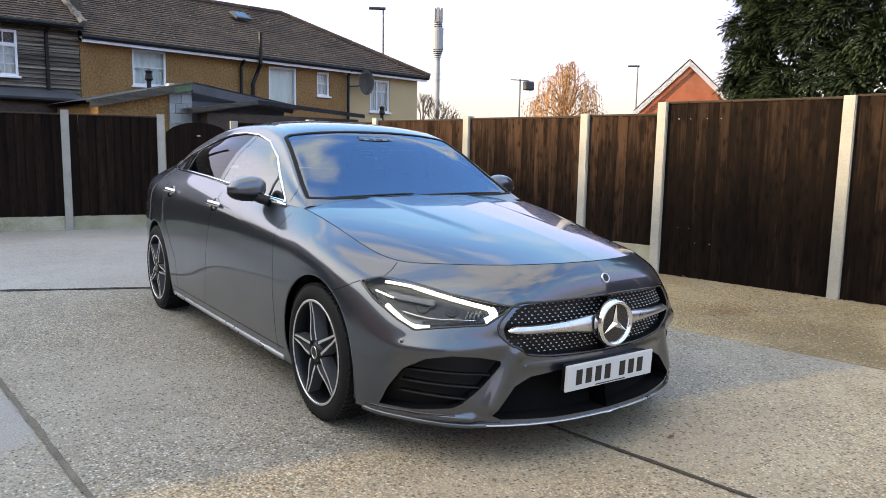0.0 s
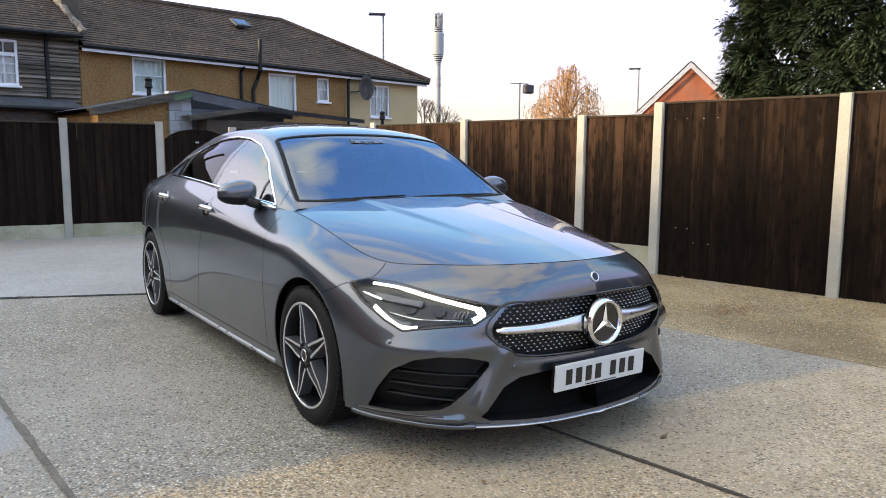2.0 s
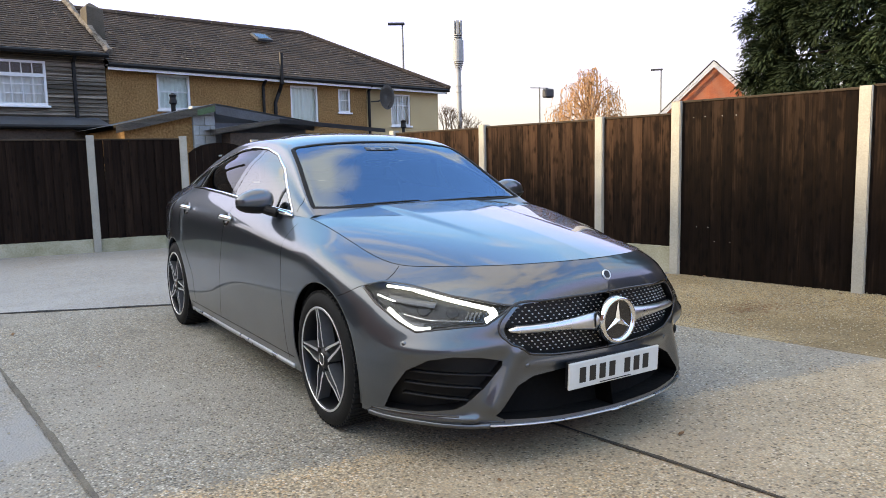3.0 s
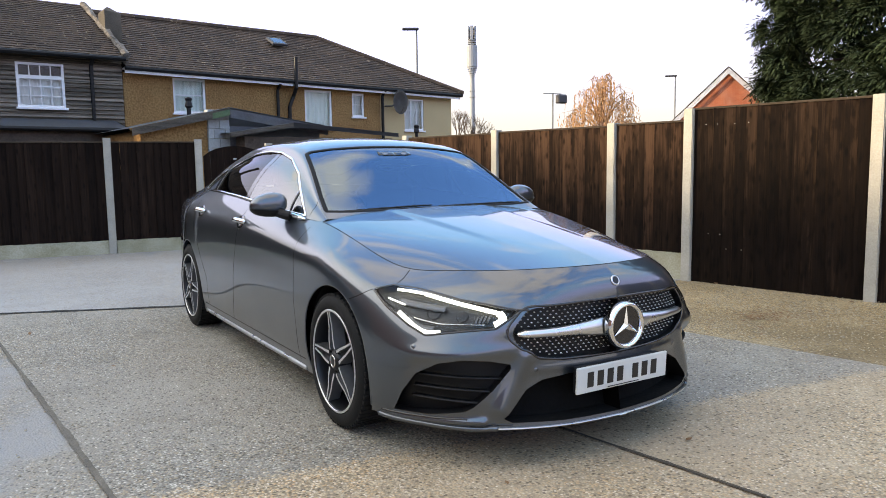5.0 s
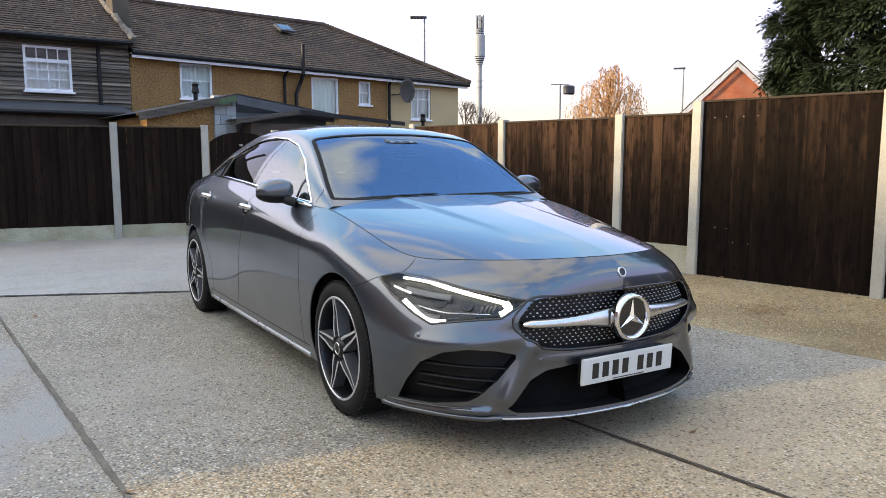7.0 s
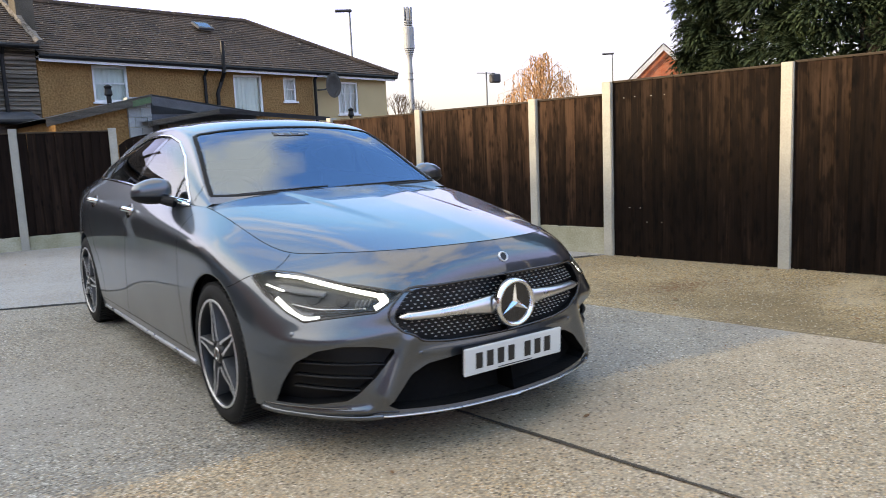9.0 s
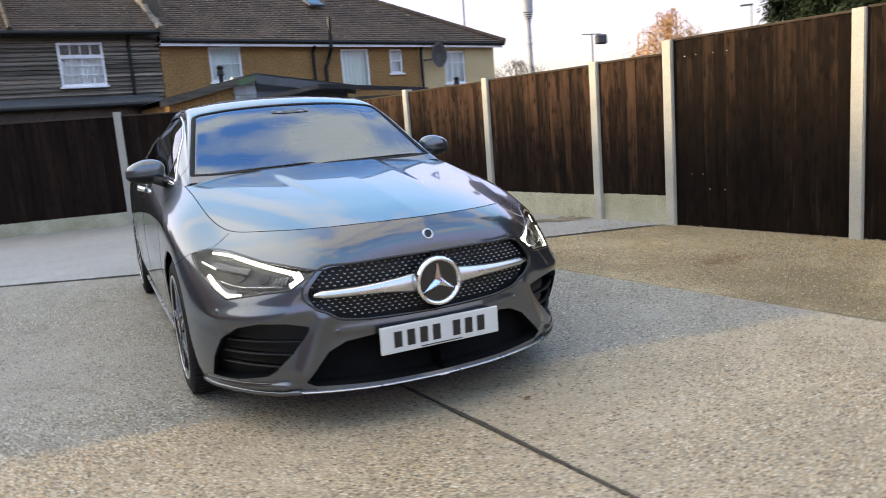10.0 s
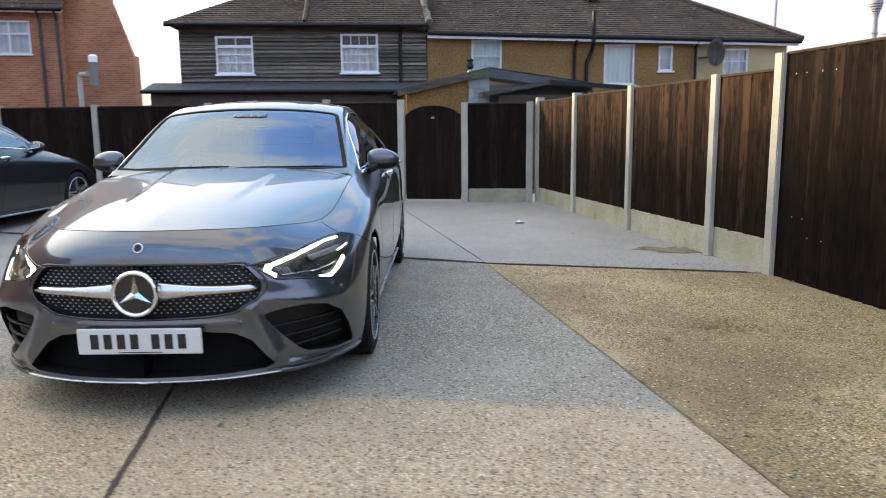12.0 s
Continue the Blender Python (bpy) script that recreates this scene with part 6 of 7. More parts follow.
def ribbon(name, surfs, pts, half, height, material, parent, off=0.0, side=1, closed=False, smooth=True, label="", taper=False, step=0.012):
    """A narrow strip laid along a line on the body: half its width, how far it stands up, and where its foot lies."""
    Q = densify(pts, step, closed, smooth)
    P, N = [], []
    for q in Q:
        best, own = min(((s.bvh.find_nearest(Vector(q)), s) for s in surfs), key=lambda h: h[0][3])
        P.append(np.array(best[0]))
        n = own.N[own.F[best[2]]].mean(0)
        N.append(n / (np.linalg.norm(n) + 1e-9))
    P, N = np.array(P), np.array(N)
    k = len(P)
    T = (np.roll(P, -1, 0) - np.roll(P, 1, 0)) if closed else np.gradient(P, axis=0)
    T /= np.linalg.norm(T, axis=1, keepdims=True) + 1e-12
    W = np.cross(T, N)
    W /= np.linalg.norm(W, axis=1, keepdims=True) + 1e-12
    bm = bmesh.new()
    rings = []
    for i in range(k):
        h = half * (min(1.0, 0.25 + 6.0 * min(i, k - 1 - i) / k) if taper else 1.0)
        ring = []
        for a, b in ((-1, 0), (-0.8, 1), (0.8, 1), (1, 0)):
            p = P[i] + W[i] * a * h + N[i] * (off + b * height)
            ring.append(bm.verts.new((p[0] * side, p[1], p[2])))
        rings.append(ring)
    pairs = list(zip(rings, rings[1:])) + ([(rings[-1], rings[0])] if closed else [])
    for r0, r1 in pairs:
        for j in range(4):
            bm.faces.new((r0[j], r0[(j + 1) % 4], r1[(j + 1) % 4], r1[j]))
    if not closed:
        bm.faces.new(rings[0])
        bm.faces.new(rings[-1])
    bmesh.ops.recalc_face_normals(bm, faces=bm.faces)
    return part(name, bm, material, parent, label, True)


def lathe(bm, prof, n, axis_x=True):
    """A turned shape about the x axis: prof of (x, radius)."""
    rings = [[bm.verts.new((x, r * math.cos(a), r * math.sin(a))) for a in [2 * math.pi * k / n for k in range(n)]] for x, r in prof]
    for a, b in zip(rings, rings[1:]):
        for k in range(n):
            bm.faces.new((a[k], a[(k + 1) % n], b[(k + 1) % n], b[k]))
    return bm


def ellipsoid(bm, c, r, nu=24, nv=14, power=1.0):
    sg = lambda v: math.copysign(abs(v) ** power, v)
    rows = []
    for j in range(nv + 1):
        th = math.pi * j / nv
        rows.append([bm.verts.new((c[0] + r[0] * sg(math.sin(th)) * sg(math.cos(2 * math.pi * i / nu)), c[1] + r[1] * sg(math.sin(th)) * sg(math.sin(2 * math.pi * i / nu)), c[2] + r[2] * sg(math.cos(th)))) for i in range(nu)])
    for a, b in zip(rows, rows[1:]):
        for i in range(nu):
            bm.faces.new((a[i], a[(i + 1) % nu], b[(i + 1) % nu], b[i]))
    bmesh.ops.remove_doubles(bm, verts=bm.verts, dist=1e-5)
    bmesh.ops.recalc_face_normals(bm, faces=bm.faces)
    return bm


def onto(S, pts, d, closed=False):
    """Points of a line laid straight along d onto a body surface."""
    d = Vector(d).normalized()
    out = []
    for q in densify(pts, 0.012, closed, False):
        hit = S.bvh.ray_cast(Vector(q) - d * 2.0, d, 6.0)
        if hit[0] is not None:
            out.append(tuple(hit[0]))
    return out


# ---- the grey saloon: materials ----
M_PAINT = car_paint("grey_metallic_paint", (0.069, 0.085, 0.103), 0.88)
M_GLOSSBLACK = shade("gloss_black_trim", (0.008, 0.008, 0.009), 0.12, var=0.1, coat=0.5)
M_CHROME = shade("chrome", (0.82, 0.83, 0.84), 0.09, 1.0, var=0.03)
M_SATIN = shade("satin_silver", (0.62, 0.63, 0.64), 0.28, 1.0, var=0.05)
M_RUBBER = shade("tyre_rubber", (0.006, 0.006, 0.006), 0.75, spec=0.3, var=0.3, scale=10, fine=90, bump=0.001)
M_MACHINED = shade("machined_alloy", (0.74, 0.74, 0.75), 0.30, 0.85, var=0.04)
M_ALLOYMID = shade("grey_alloy", (0.15, 0.152, 0.158), 0.38, 0.55, var=0.10)
M_ALLOYDARK = shade("dark_grey_alloy", (0.022, 0.023, 0.025), 0.35, 0.5, var=0.15)
M_GAP = shade("shut_line_shadow", (0.006, 0.006, 0.006), 0.9, var=0.1)
M_LINER = shade("wheel_arch_liner", (0.005, 0.005, 0.005), 0.95, spec=0.15, var=0.3, fine=50, bump=0.002)
# gloss colour is blue, which paints more blue into the mirrored sky
M_SCREEN = glass("windscreen_glass", (0.34, 0.38, 0.39), 0.0, 1.25, (0.64, 0.82, 1.0))
M_SIDEGLASS = glass("side_window_glass", (0.40, 0.45, 0.44), 0.0, 1.1)
M_PRIVACY = glass("dark_privacy_glass", (0.06, 0.065, 0.07), 0.0, -0.27)
M_LENS = glass("clear_lamp_lens", (0.93, 0.94, 0.95), 0.0, -0.24)
M_LED = glow("white_led_strip", (0.72, 0.86, 1.0), 1.6)
M_PIN = shade("bright_pin", (0.75, 0.76, 0.78), 0.35, 0.2, var=0.03)
M_PLATE = shade("white_plate", (0.60, 0.60, 0.56), 0.35, var=0.03)
M_PLATEINK = shade("black_plate_print", (0.012, 0.012, 0.012), 0.4, var=0.05)
M_CABIN = shade("dark_cabin_trim", (0.010, 0.010, 0.011), 0.8, spec=0.2, var=0.2, fine=60)
M_SEAT = shade("black_seat_leather", (0.012, 0.012, 0.013), 0.6, spec=0.3, var=0.2, fine=40)
M_DISC = shade("brake_disc_steel", (0.16, 0.155, 0.15), 0.35, 0.9, var=0.1)
M_LAMPBED = shade("grey_lamp_bezel", (0.014, 0.015, 0.017), 0.3, 0.2, var=0.15)
M_SENSOR = shade("pale_sensor_window", (0.20, 0.23, 0.28), 0.5, var=0.1)

FRONT_WHEEL, REAR_WHEEL, HUB_Z = 0.0, 2.80, 0.318


def build_car(name, label, m, paint, full=True):
    LOW, UPP, BON = Surf(lower), Surf(upper, flip=True), Surf(bonnet)
    car = thing(name, label, "car", m)
    dfront = (0, 1, 0)
    dcorner = (-0.62, 0.78, 0)
    dside = (-1, 0, 0)
    # wheel openings
    for yw in (FRONT_WHEEL, REAR_WHEEL):
        arch = [(0.9, yw + 0.362 * math.cos(a), HUB_Z + 0.005 + 0.362 * math.sin(a)) for a in np.linspace(-1.3, math.pi + 1.3, 40)] + [(0.9, yw - 0.1, -0.1), (0.9, yw + 0.1, -0.1)]
        carve(LOW, arch, dside, smooth=False)
    # openings in the nose
    grille_line = [(0, 0, .668), (.20, 0, .666), (.36, 0, .659), (.430, 0, .646), (.462, 0, .612), (.492, 0, .562), (.482, 0, .525), (.43, 0, .475), (.33, 0, .444), (.17, 0, .434), (0, 0, .432)]
    both = grille_line + [(-x, y, z) for x, y, z in reversed(grille_line[1:-1])]
    g_faces, _ = carve(LOW, both, dfront)
    low_line = [(0, 0, .378), (.25, 0, .374), (.37, 0, .360), (.44, 0, .325), (.535, 0, .215), (.50, 0, .196), (.3, 0, .188), (0, 0, .186)]
    both = low_line + [(-x, y, z) for x, y, z in reversed(low_line[1:-1])]
    l_faces, _ = carve(LOW, both, dfront, smooth=False)
    duct_line = [(.826, -.478, .207), (.822, -.545, .300), (.800, -.620, .388), (.745, -.705, .440), (.672, -.777, .458), (.575, -.83, .452), (.488, -.868, .432), (.500, -.862, .410), (.565, -.838, .330), (.628, -.795, .262), (.660, -.772, .240), (.752, -.643, .214)]
    d_faces, _ = carve(LOW, duct_line, dcorner, smooth=False)
    lamp_line = [(.455, -.880, .651), (.503, -.837, .661), (.609, -.683, .680), (.699, -.482, .706), (.763, -.379, .720), (.834, -.328, .702), (.824, -.430, .640), (.793, -.560, .578), (.762, -.642, .546), (.662, -.748, .567), (.551, -.838, .580), (.506, -.858, .612)]
    h_faces, hd = carve(LOW, lamp_line, dcorner, smooth=False)

    # panels
    c = LOW.centres()
    x, y, z = c.T
    live = LOW.alive
    bump_f = live & (y < -.345 + np.clip((z - .70) * 0.6, 0, .1)) & ((y < -.40) | (z < .715))
    sill = live & (z < .235) & (y > .36) & (y < 2.45) & ~bump_f
    wing = live & ~bump_f & ~sill & (y < .48 + .03 * (z - .5))
    door_f = live & ~bump_f & ~sill & ~wing & (y < 1.60 - .11 * (z - .5) / .4)
    door_r = live & ~bump_f & ~sill & ~wing & ~door_f & (y < 2.28 + .30 * np.clip((z - .45) / .35, 0, 1))
    rest = live & ~bump_f & ~sill & ~wing & ~door_f & ~door_r
    bump_r = rest & (y > 3.15) & (z < .72)
    boot = rest & ~bump_r & (y > 3.55)
    quarter = rest & ~bump_r & ~boot
    W = lambda mask: np.where(mask)[0]
    front_bumper = skin("front_bumper", LOW, W(bump_f), paint, car)
    skin("rear_bumper", LOW, W(bump_r), paint, car)
    skin("boot_lid", LOW, W(boot), paint, car)
    doors = {}
    for s in (1, -1):
        skin("front_wing", LOW, W(wing), paint, car, (s,))
        doors[s, 0] = skin("front_door", LOW, W(door_f), paint, car, (s,))
        doors[s, 1] = skin("rear_door", LOW, W(door_r), paint, car, (s,))
        skin("rear_quarter_panel", LOW, W(quarter), paint, car, (s,))
        skin("sill", LOW, W(sill), paint, car, (s,))
    bonnet_ob = skin("bonnet", BON, W(BON.alive), paint, car)

    # glass
    screen_line = [(0, .505, 0), (.3, .505, 0), (.55, .507, 0), (.686, .520, 0), (.662, .64, 0), (.613, .86, 0), (.566, 1.085, 0), (.52, 1.112, 0), (.3, 1.107, 0), (0, 1.105, 0)]
    both = [(a, b, 2) for a, b, _ in screen_line] + [(-a, b, 2) for a, b, _ in reversed(screen_line[1:-1])]
    s_faces, _ = carve(UPP, both, (0, 0, -1), smooth=False)
    rear_line = [(0, 2.36), (.36, 2.37), (.50, 2.42), (.53, 2.85), (.50, 2.98), (0, 3.05)]
    both = [(a, b, 2) for a, b in rear_line] + [(-a, b, 2) for a, b in reversed(rear_line[1:-1])]
    r_faces, _ = carve(UPP, both, (0, 0, -1), smooth=False)
    dlo = [(.9, .635, .968), (.9, .77, 1.060), (.9, 1.0, 1.198), (.9, 1.2, 1.283), (.9, 1.42, 1.325), (.9, 1.66, 1.337), (.9, 1.95, 1.325), (.9, 2.2, 1.288), (.9, 2.45, 1.222), (.9, 2.66, 1.145), (.9, 2.80, 1.082), (.9, 2.60, 1.070), (.9, 2.2, 1.064), (.9, 1.8, 1.047), (.9, 1.3, 1.016), (.9, .9, .985)]
    w_faces, _ = carve(UPP, dlo, dside, smooth=False)
    skin("windscreen", UPP, s_faces, M_SCREEN, car, off=-0.003, label="tinted glass windscreen mirroring clouds")
    skin("rear_window", UPP, r_faces, M_PRIVACY, car, off=-0.003)
    wc = UPP.V[UPP.F[w_faces]].mean(1)
    b_post = 1.60 - 0.14 * np.clip((wc[:, 2] - 1.03) / .3, -0.2, 1)
    lean = 2.36 - 0.02 * (wc[:, 2] - 1.05) / .2
    front_w, back_w = wc[:, 1] < b_post - .035, (wc[:, 1] > b_post + .035) & (wc[:, 1] < lean)
    tail_w = wc[:, 1] >= lean
    mid = ~(front_w | back_w | tail_w)
    c = UPP.centres()
    roof_m = UPP.alive & (c[:, 1] > 1.0) & (c[:, 1] < 2.6) & (np.abs(c[:, 0]) < .53)
    side_m = UPP.alive & ~roof_m
    skin("roof", UPP, W(roof_m), paint, car)
    for s in (1, -1):
        skin("window_pillar", UPP, W(side_m), paint, car, (s,))
        skin("door_window", UPP, w_faces[front_w], M_SIDEGLASS, doors[s, 0], (s,), -0.004)
        skin("door_window", UPP, w_faces[back_w], M_PRIVACY, doors[s, 1], (s,), -0.004)
        skin("quarter_window", UPP, w_faces[tail_w], M_PRIVACY, car, (s,), -0.004)
        skin("centre_pillar_cover", UPP, w_faces[mid], M_GLOSSBLACK, car, (s,), -0.003)
        ribbon("window_trim", [UPP], onto(UPP, dlo, dside, True), .0085, .006, M_CHROME, car, -.001, s, True, False, "polished chrome window surround")
        ribbon("window_divider", [UPP], onto(UPP, [(.7, 2.36, 1.066), (.62, 2.34, 1.258)], dside), .008, .004, M_GLOSSBLACK, car, -.003, s, smooth=False)
        ribbon("quarter_light_bar", [UPP], onto(UPP, [(.77, .84, .982), (.70, .84, 1.10)], dside), .010, .004, M_GLOSSBLACK, car, -.004, s, smooth=False)
        # screen surround and shut lines
        ribbon("screen_seal", [UPP], onto(UPP, [(a, b, 1.5) for a, b, _ in screen_line], (0, 0, -1)), .013, .002, M_RUBBER, car, -.001, s, smooth=False)
        # camera and rain sensor at the top of the screen, laid on its outside to show
        ribbon("sensor_cover", [UPP], onto(UPP, [(.0, 1.018, 1.5), (.112, 1.026, 1.5)], (0, 0, -1)), .024, .0015, M_GLOSSBLACK, car, -.001, s, smooth=False)
        ribbon("sensor_window", [UPP], onto(UPP, [(.050, 1.012, 1.5), (.084, 1.012, 1.5)], (0, 0, -1)), .009, .002, M_SENSOR, car, .0005, s, smooth=False, label="pale sensor window")
    # shut lines: raised dark strips on the panels, the gap's shade in their colour
    gap = .0024
    for s in (1, -1):
        ribbon("bonnet_gap", [LOW, BON], [tuple(p) for p in front_edge] + [tuple(p) for p in flank_edge[1:]], gap, .0008, M_GAP, bonnet_ob, -.0004, s)
        ribbon("door_gap", [LOW], [(.8, .48 + .03 * (v - .5), v) for v in np.linspace(.24, .93, 8)], gap, .0008, M_GAP, doors[s, 0], -.0003, s)
        ribbon("door_gap", [LOW], [(.9, 1.60 - .11 * (v - .5) / .4, v) for v in np.linspace(.24, 1.02, 8)], gap, .0008, M_GAP, doors[s, 0], -.0003, s)
        ribbon("door_gap", [LOW], [(.9, 2.28 + .30 * min(1, max(0, (v - .45) / .35)), v) for v in np.linspace(.24, 1.05, 14)], gap, .0008, M_GAP, doors[s, 1], -.0003, s)
        ribbon("sill_gap", [LOW], [(.9, v, .236) for v in np.linspace(.40, 2.40, 12)], .003, .0008, M_GAP, doors[s, 0], -.0003, s)
        ribbon("sill_strip", [LOW], [(.9, v, .178) for v in np.linspace(.42, 2.40, 12)], .013, .012, M_SATIN, car, -.002, s, label="silver sill strip")
        ribbon("bumper_gap", [LOW], [(.834, -.328, .702), (.87, -.26, .668), (.89, -.19, .645)], gap, .0008, M_GAP, front_bumper, -.0003, s)
        ribbon("bumper_gap", [LOW], [(.672, -.36, .775), (.72, -.385, .742), (.755, -.39, .722)], gap, .0008, M_GAP, front_bumper, -.0003, s)
        ribbon("pillar_gap", [UPP], [(.735, .60, .96), (.70, .62, 1.01), (.672, .645, 1.06)], gap, .0008, M_GAP, car, -.0003, s)
        for yw in (FRONT_WHEEL, REAR_WHEEL):
            ribbon("arch_lip", [LOW], [(.9, yw + .362 * math.cos(a), HUB_Z + .005 + .362 * math.sin(a)) for a in np.linspace(-.42, math.pi + .42, 30)], .007, .005, paint, car, -.006, s)
            bm = bmesh.new()
            rings = []
            for xx in (.862, .80, .60, .58):
                r = .364 if xx > .59 else .05
                rings.append([bm.verts.new((xx * s, yw + r * math.cos(a), HUB_Z + .005 + r * math.sin(a))) for a in np.linspace(-.12, math.pi + .12, 30)])
            for a, b in zip(rings, rings[1:]):
                for i in range(29):
                    bm.faces.new((a[i], a[i + 1], b[i + 1], b[i]))
            part("arch_liner", bm, M_LINER, car, smooth=True)

    # nose: grille
    grille = skin("grille", LOW, g_faces, M_BLACKP, car, shift=(0, .038, 0), label="black grille with silver pins", walls=(0, 1, 0))
    tree = LOW.bvh
    bm = bmesh.new()
    outline2 = np.array([(a, b) for a, _, b in grille_line] + [(-a, b) for a, _, b in reversed(grille_line[1:-1])])
    row = 0
    zz = .440
    while zz < .668:
        n = int(1.0 / .0275)
        for i in range(-n // 2, n // 2 + 1):
            xx = (i + .5 * (row % 2)) * .0275
            if abs(zz - .557) < .020 or not inside(outline2 * [0.985, 1] * 1.0, np.array([[xx, zz + (0.006 if zz < .55 else -0.006)]]))[0] or not inside(outline2, np.array([[xx, zz - .009]]))[0] or not inside(outline2, np.array([[xx, zz + .009]]))[0]:
                continue
            hit = tree.ray_cast(Vector((abs(xx), -1.4, zz)), Vector((0, 1, 0)))
            if hit[0] is None:
                continue
            yy = hit[0].y + .036
            for sx, sz in ((.0052, .0036),):
                a = [bm.verts.new((xx + dx * sx, yy, zz + dz * sz)) for dx, dz in ((-1, 0), (0, -1), (1, 0), (0, 1))]
                t = bm.verts.new((xx, yy - .010, zz))
                for k in range(4):
                    bm.faces.new((a[k], a[(k + 1) % 4], t))
        zz += .0140
        row += 1
    bmesh.ops.recalc_face_normals(bm, faces=bm.faces)
    pins = part("grille_pin", bm, M_PIN, grille, "small silver pins")
    pins["kind"] = "stuff"
    for s in (1, -1):
        ribbon("grille_rim", [LOW], [(a, -.95 + .5 * a * a, b) for a, _, b in grille_line], .006, .004, M_GLOSSBLACK, grille, -.003, s)
        # louvre bar from the badge to the end of the grille
        bm = bmesh.new()
        rings = []
        for i in range(14):
            f = i / 13
            xx = .068 + f * .408
            hgt = .030 * (1 - f) ** 2.2 + .0125 + .004 * f
            if i == 13:
                hgt = .005
            hit = tree.ray_cast(Vector((xx, -1.4, .556)), Vector((0, 1, 0)))
            yy = (hit[0].y if hit[0] else -.9) + .006 - .012 * (1 - f)
            ring = []
            for a in np.linspace(0, 2 * math.pi, 12, endpoint=False):
                ring.append(bm.verts.new((xx * s, yy + .016 * math.cos(a), .556 + hgt * math.sin(a) + .004 * math.cos(a))))
            rings.append(ring)
        for a, b in zip(rings, rings[1:]):
            for k in range(12):
                bm.faces.new((a[k], a[(k + 1) % 12], b[(k + 1) % 12], b[k]))
        bm.faces.new(rings[0]), bm.faces.new(rings[-1])
        bmesh.ops.recalc_face_normals(bm, faces=bm.faces)
        part("grille_bar", bm, M_SATIN, grille, "satin silver cross bar", True)
    # round badge of plain shapes
    bm = bmesh.new()
    lathe(bm, [(.0, .078), (.010, .080), (.018, .086), (.018, .092), (.010, .098), (-.012, .100), (-.02, .098)], 64)
    badge_m = pose(0, -1.000, .557, 0, 0, -90)
    badge = part("badge", bm, M_CHROME, grille, "round chrome-ringed badge", True, badge_m)
    bm = bmesh.new()
    lathe(bm, [(.004, .0005), (.004, .080)], 48)
    part("badge_disc", bm, M_GLOSSBLACK, badge)
    bm = bmesh.new()
    for k in range(3):
        a0 = math.pi / 2 + k * 2 * math.pi / 3
        tip = bm.verts.new((.007, .079 * math.cos(a0), .079 * math.sin(a0)))
        cen = bm.verts.new((.018, 0, 0))
        for sg in (1, -1):
            root = bm.verts.new((.006, .0165 * math.cos(a0 + sg * math.pi / 3), .0165 * math.sin(a0 + sg * math.pi / 3)))
            bm.faces.new((cen, tip, root))
    bmesh.ops.recalc_face_normals(bm, faces=bm.faces)
    part("badge_spokes", bm, M_CHROME, badge)
    bm = bmesh.new()
    lathe(bm, [(.003, .0160), (.005, .0175), (.005, .0205), (0, .023)], 32)
    hit = tree.ray_cast(Vector((0, -1.4, .738)), Vector((0, 1, 0)))
    nrm = hit[1]
    tilt = math.degrees(math.atan2(abs(nrm.z), abs(nrm.y)))
    small = part("bonnet_badge", bm, M_SATIN, front_bumper, "small round silver-ringed badge", True, pose(0, hit[0].y, .738, 0, 0, -90) @ pose(0, 0, 0, 0, -tilt, 0))

    bm = bmesh.new()
    lathe(bm, [(.0032, .0004), (.0032, .0165)], 24)
    part("badge_centre", bm, M_ALLOYDARK, small)

    # lower intake, plate, lip
    lower_intake = skin("lower_intake", LOW, l_faces, M_LINER, car, shift=(0, .10, 0), label="black lower air intake", walls=(0, 1, 0))
    for s in (1, -1):
        ribbon("front_lip", [LOW], [(.0, -.985, .170), (.25, -.962, .170), (.47, -.895, .173), (.55, -.85, .174)], .0036, .014, M_SATIN, front_bumper, -.002, s, label="silver lip along the bumper's lower edge")
        ribbon("lip_end", [LOW], [(.55, -.85, .174), (.70, -.70, .176), (.80, -.54, .172), (.846, -.38, .168)], .010, .014, paint, front_bumper, -.002, s)
        ribbon("lip_edge", [LOW], [(.50, -.88, .186), (.60, -.80, .196), (.72, -.675, .200), (.81, -.50, .192), (.842, -.40, .190)], .004, .003, M_GLOSSBLACK, front_bumper, -.001, s)
        duct = skin("side_intake", LOW, d_faces, M_BLACKP, car, (s,), shift=(-.035, .065, 0), label="black side air intake with slats", walls=(0, 1, 0))
        for zz, a0, a1 in ((.372, .0, .9), (.318, .12, .95), (.265, .3, .98)):
            ribbon("slat", [LOW], [(.52 + (.29) * f, -.86 + .30 * f ** 1.8, zz + .012 * f) for f in np.linspace(a0, a1, 8)], .004, .024, M_BLACKP, duct, -.045, s)
        # parking sensor
        for px, pz in ((.80, .50), (.40, .405)):
            hit = tree.ray_cast(Vector((px, -1.4, pz)), Vector((0, 1, 0)))
            if hit[0]:
                q = Vector(hit[1]).to_track_quat("X", "Z")
                if hit[1].y > 0:
                    q = (-Vector(hit[1])).to_track_quat("X", "Z")
                bm = bmesh.new()
                lathe(bm, [(.0022, .0004), (.0022, .008), (.0, .010)], 20)
                mm = Matrix.LocRotScale(hit[0], q, None)
                if s < 0:
                    mm = Matrix.Diagonal((-1, 1, 1, 1)) @ mm
                part("parking_sensor", bm, paint, front_bumper, smooth=True, m=mm)
    part("front_lip", box(bmesh.new(), -.022, .022, -.9985, -.984, .1660, .1735, .003), M_SATIN, front_bumper)
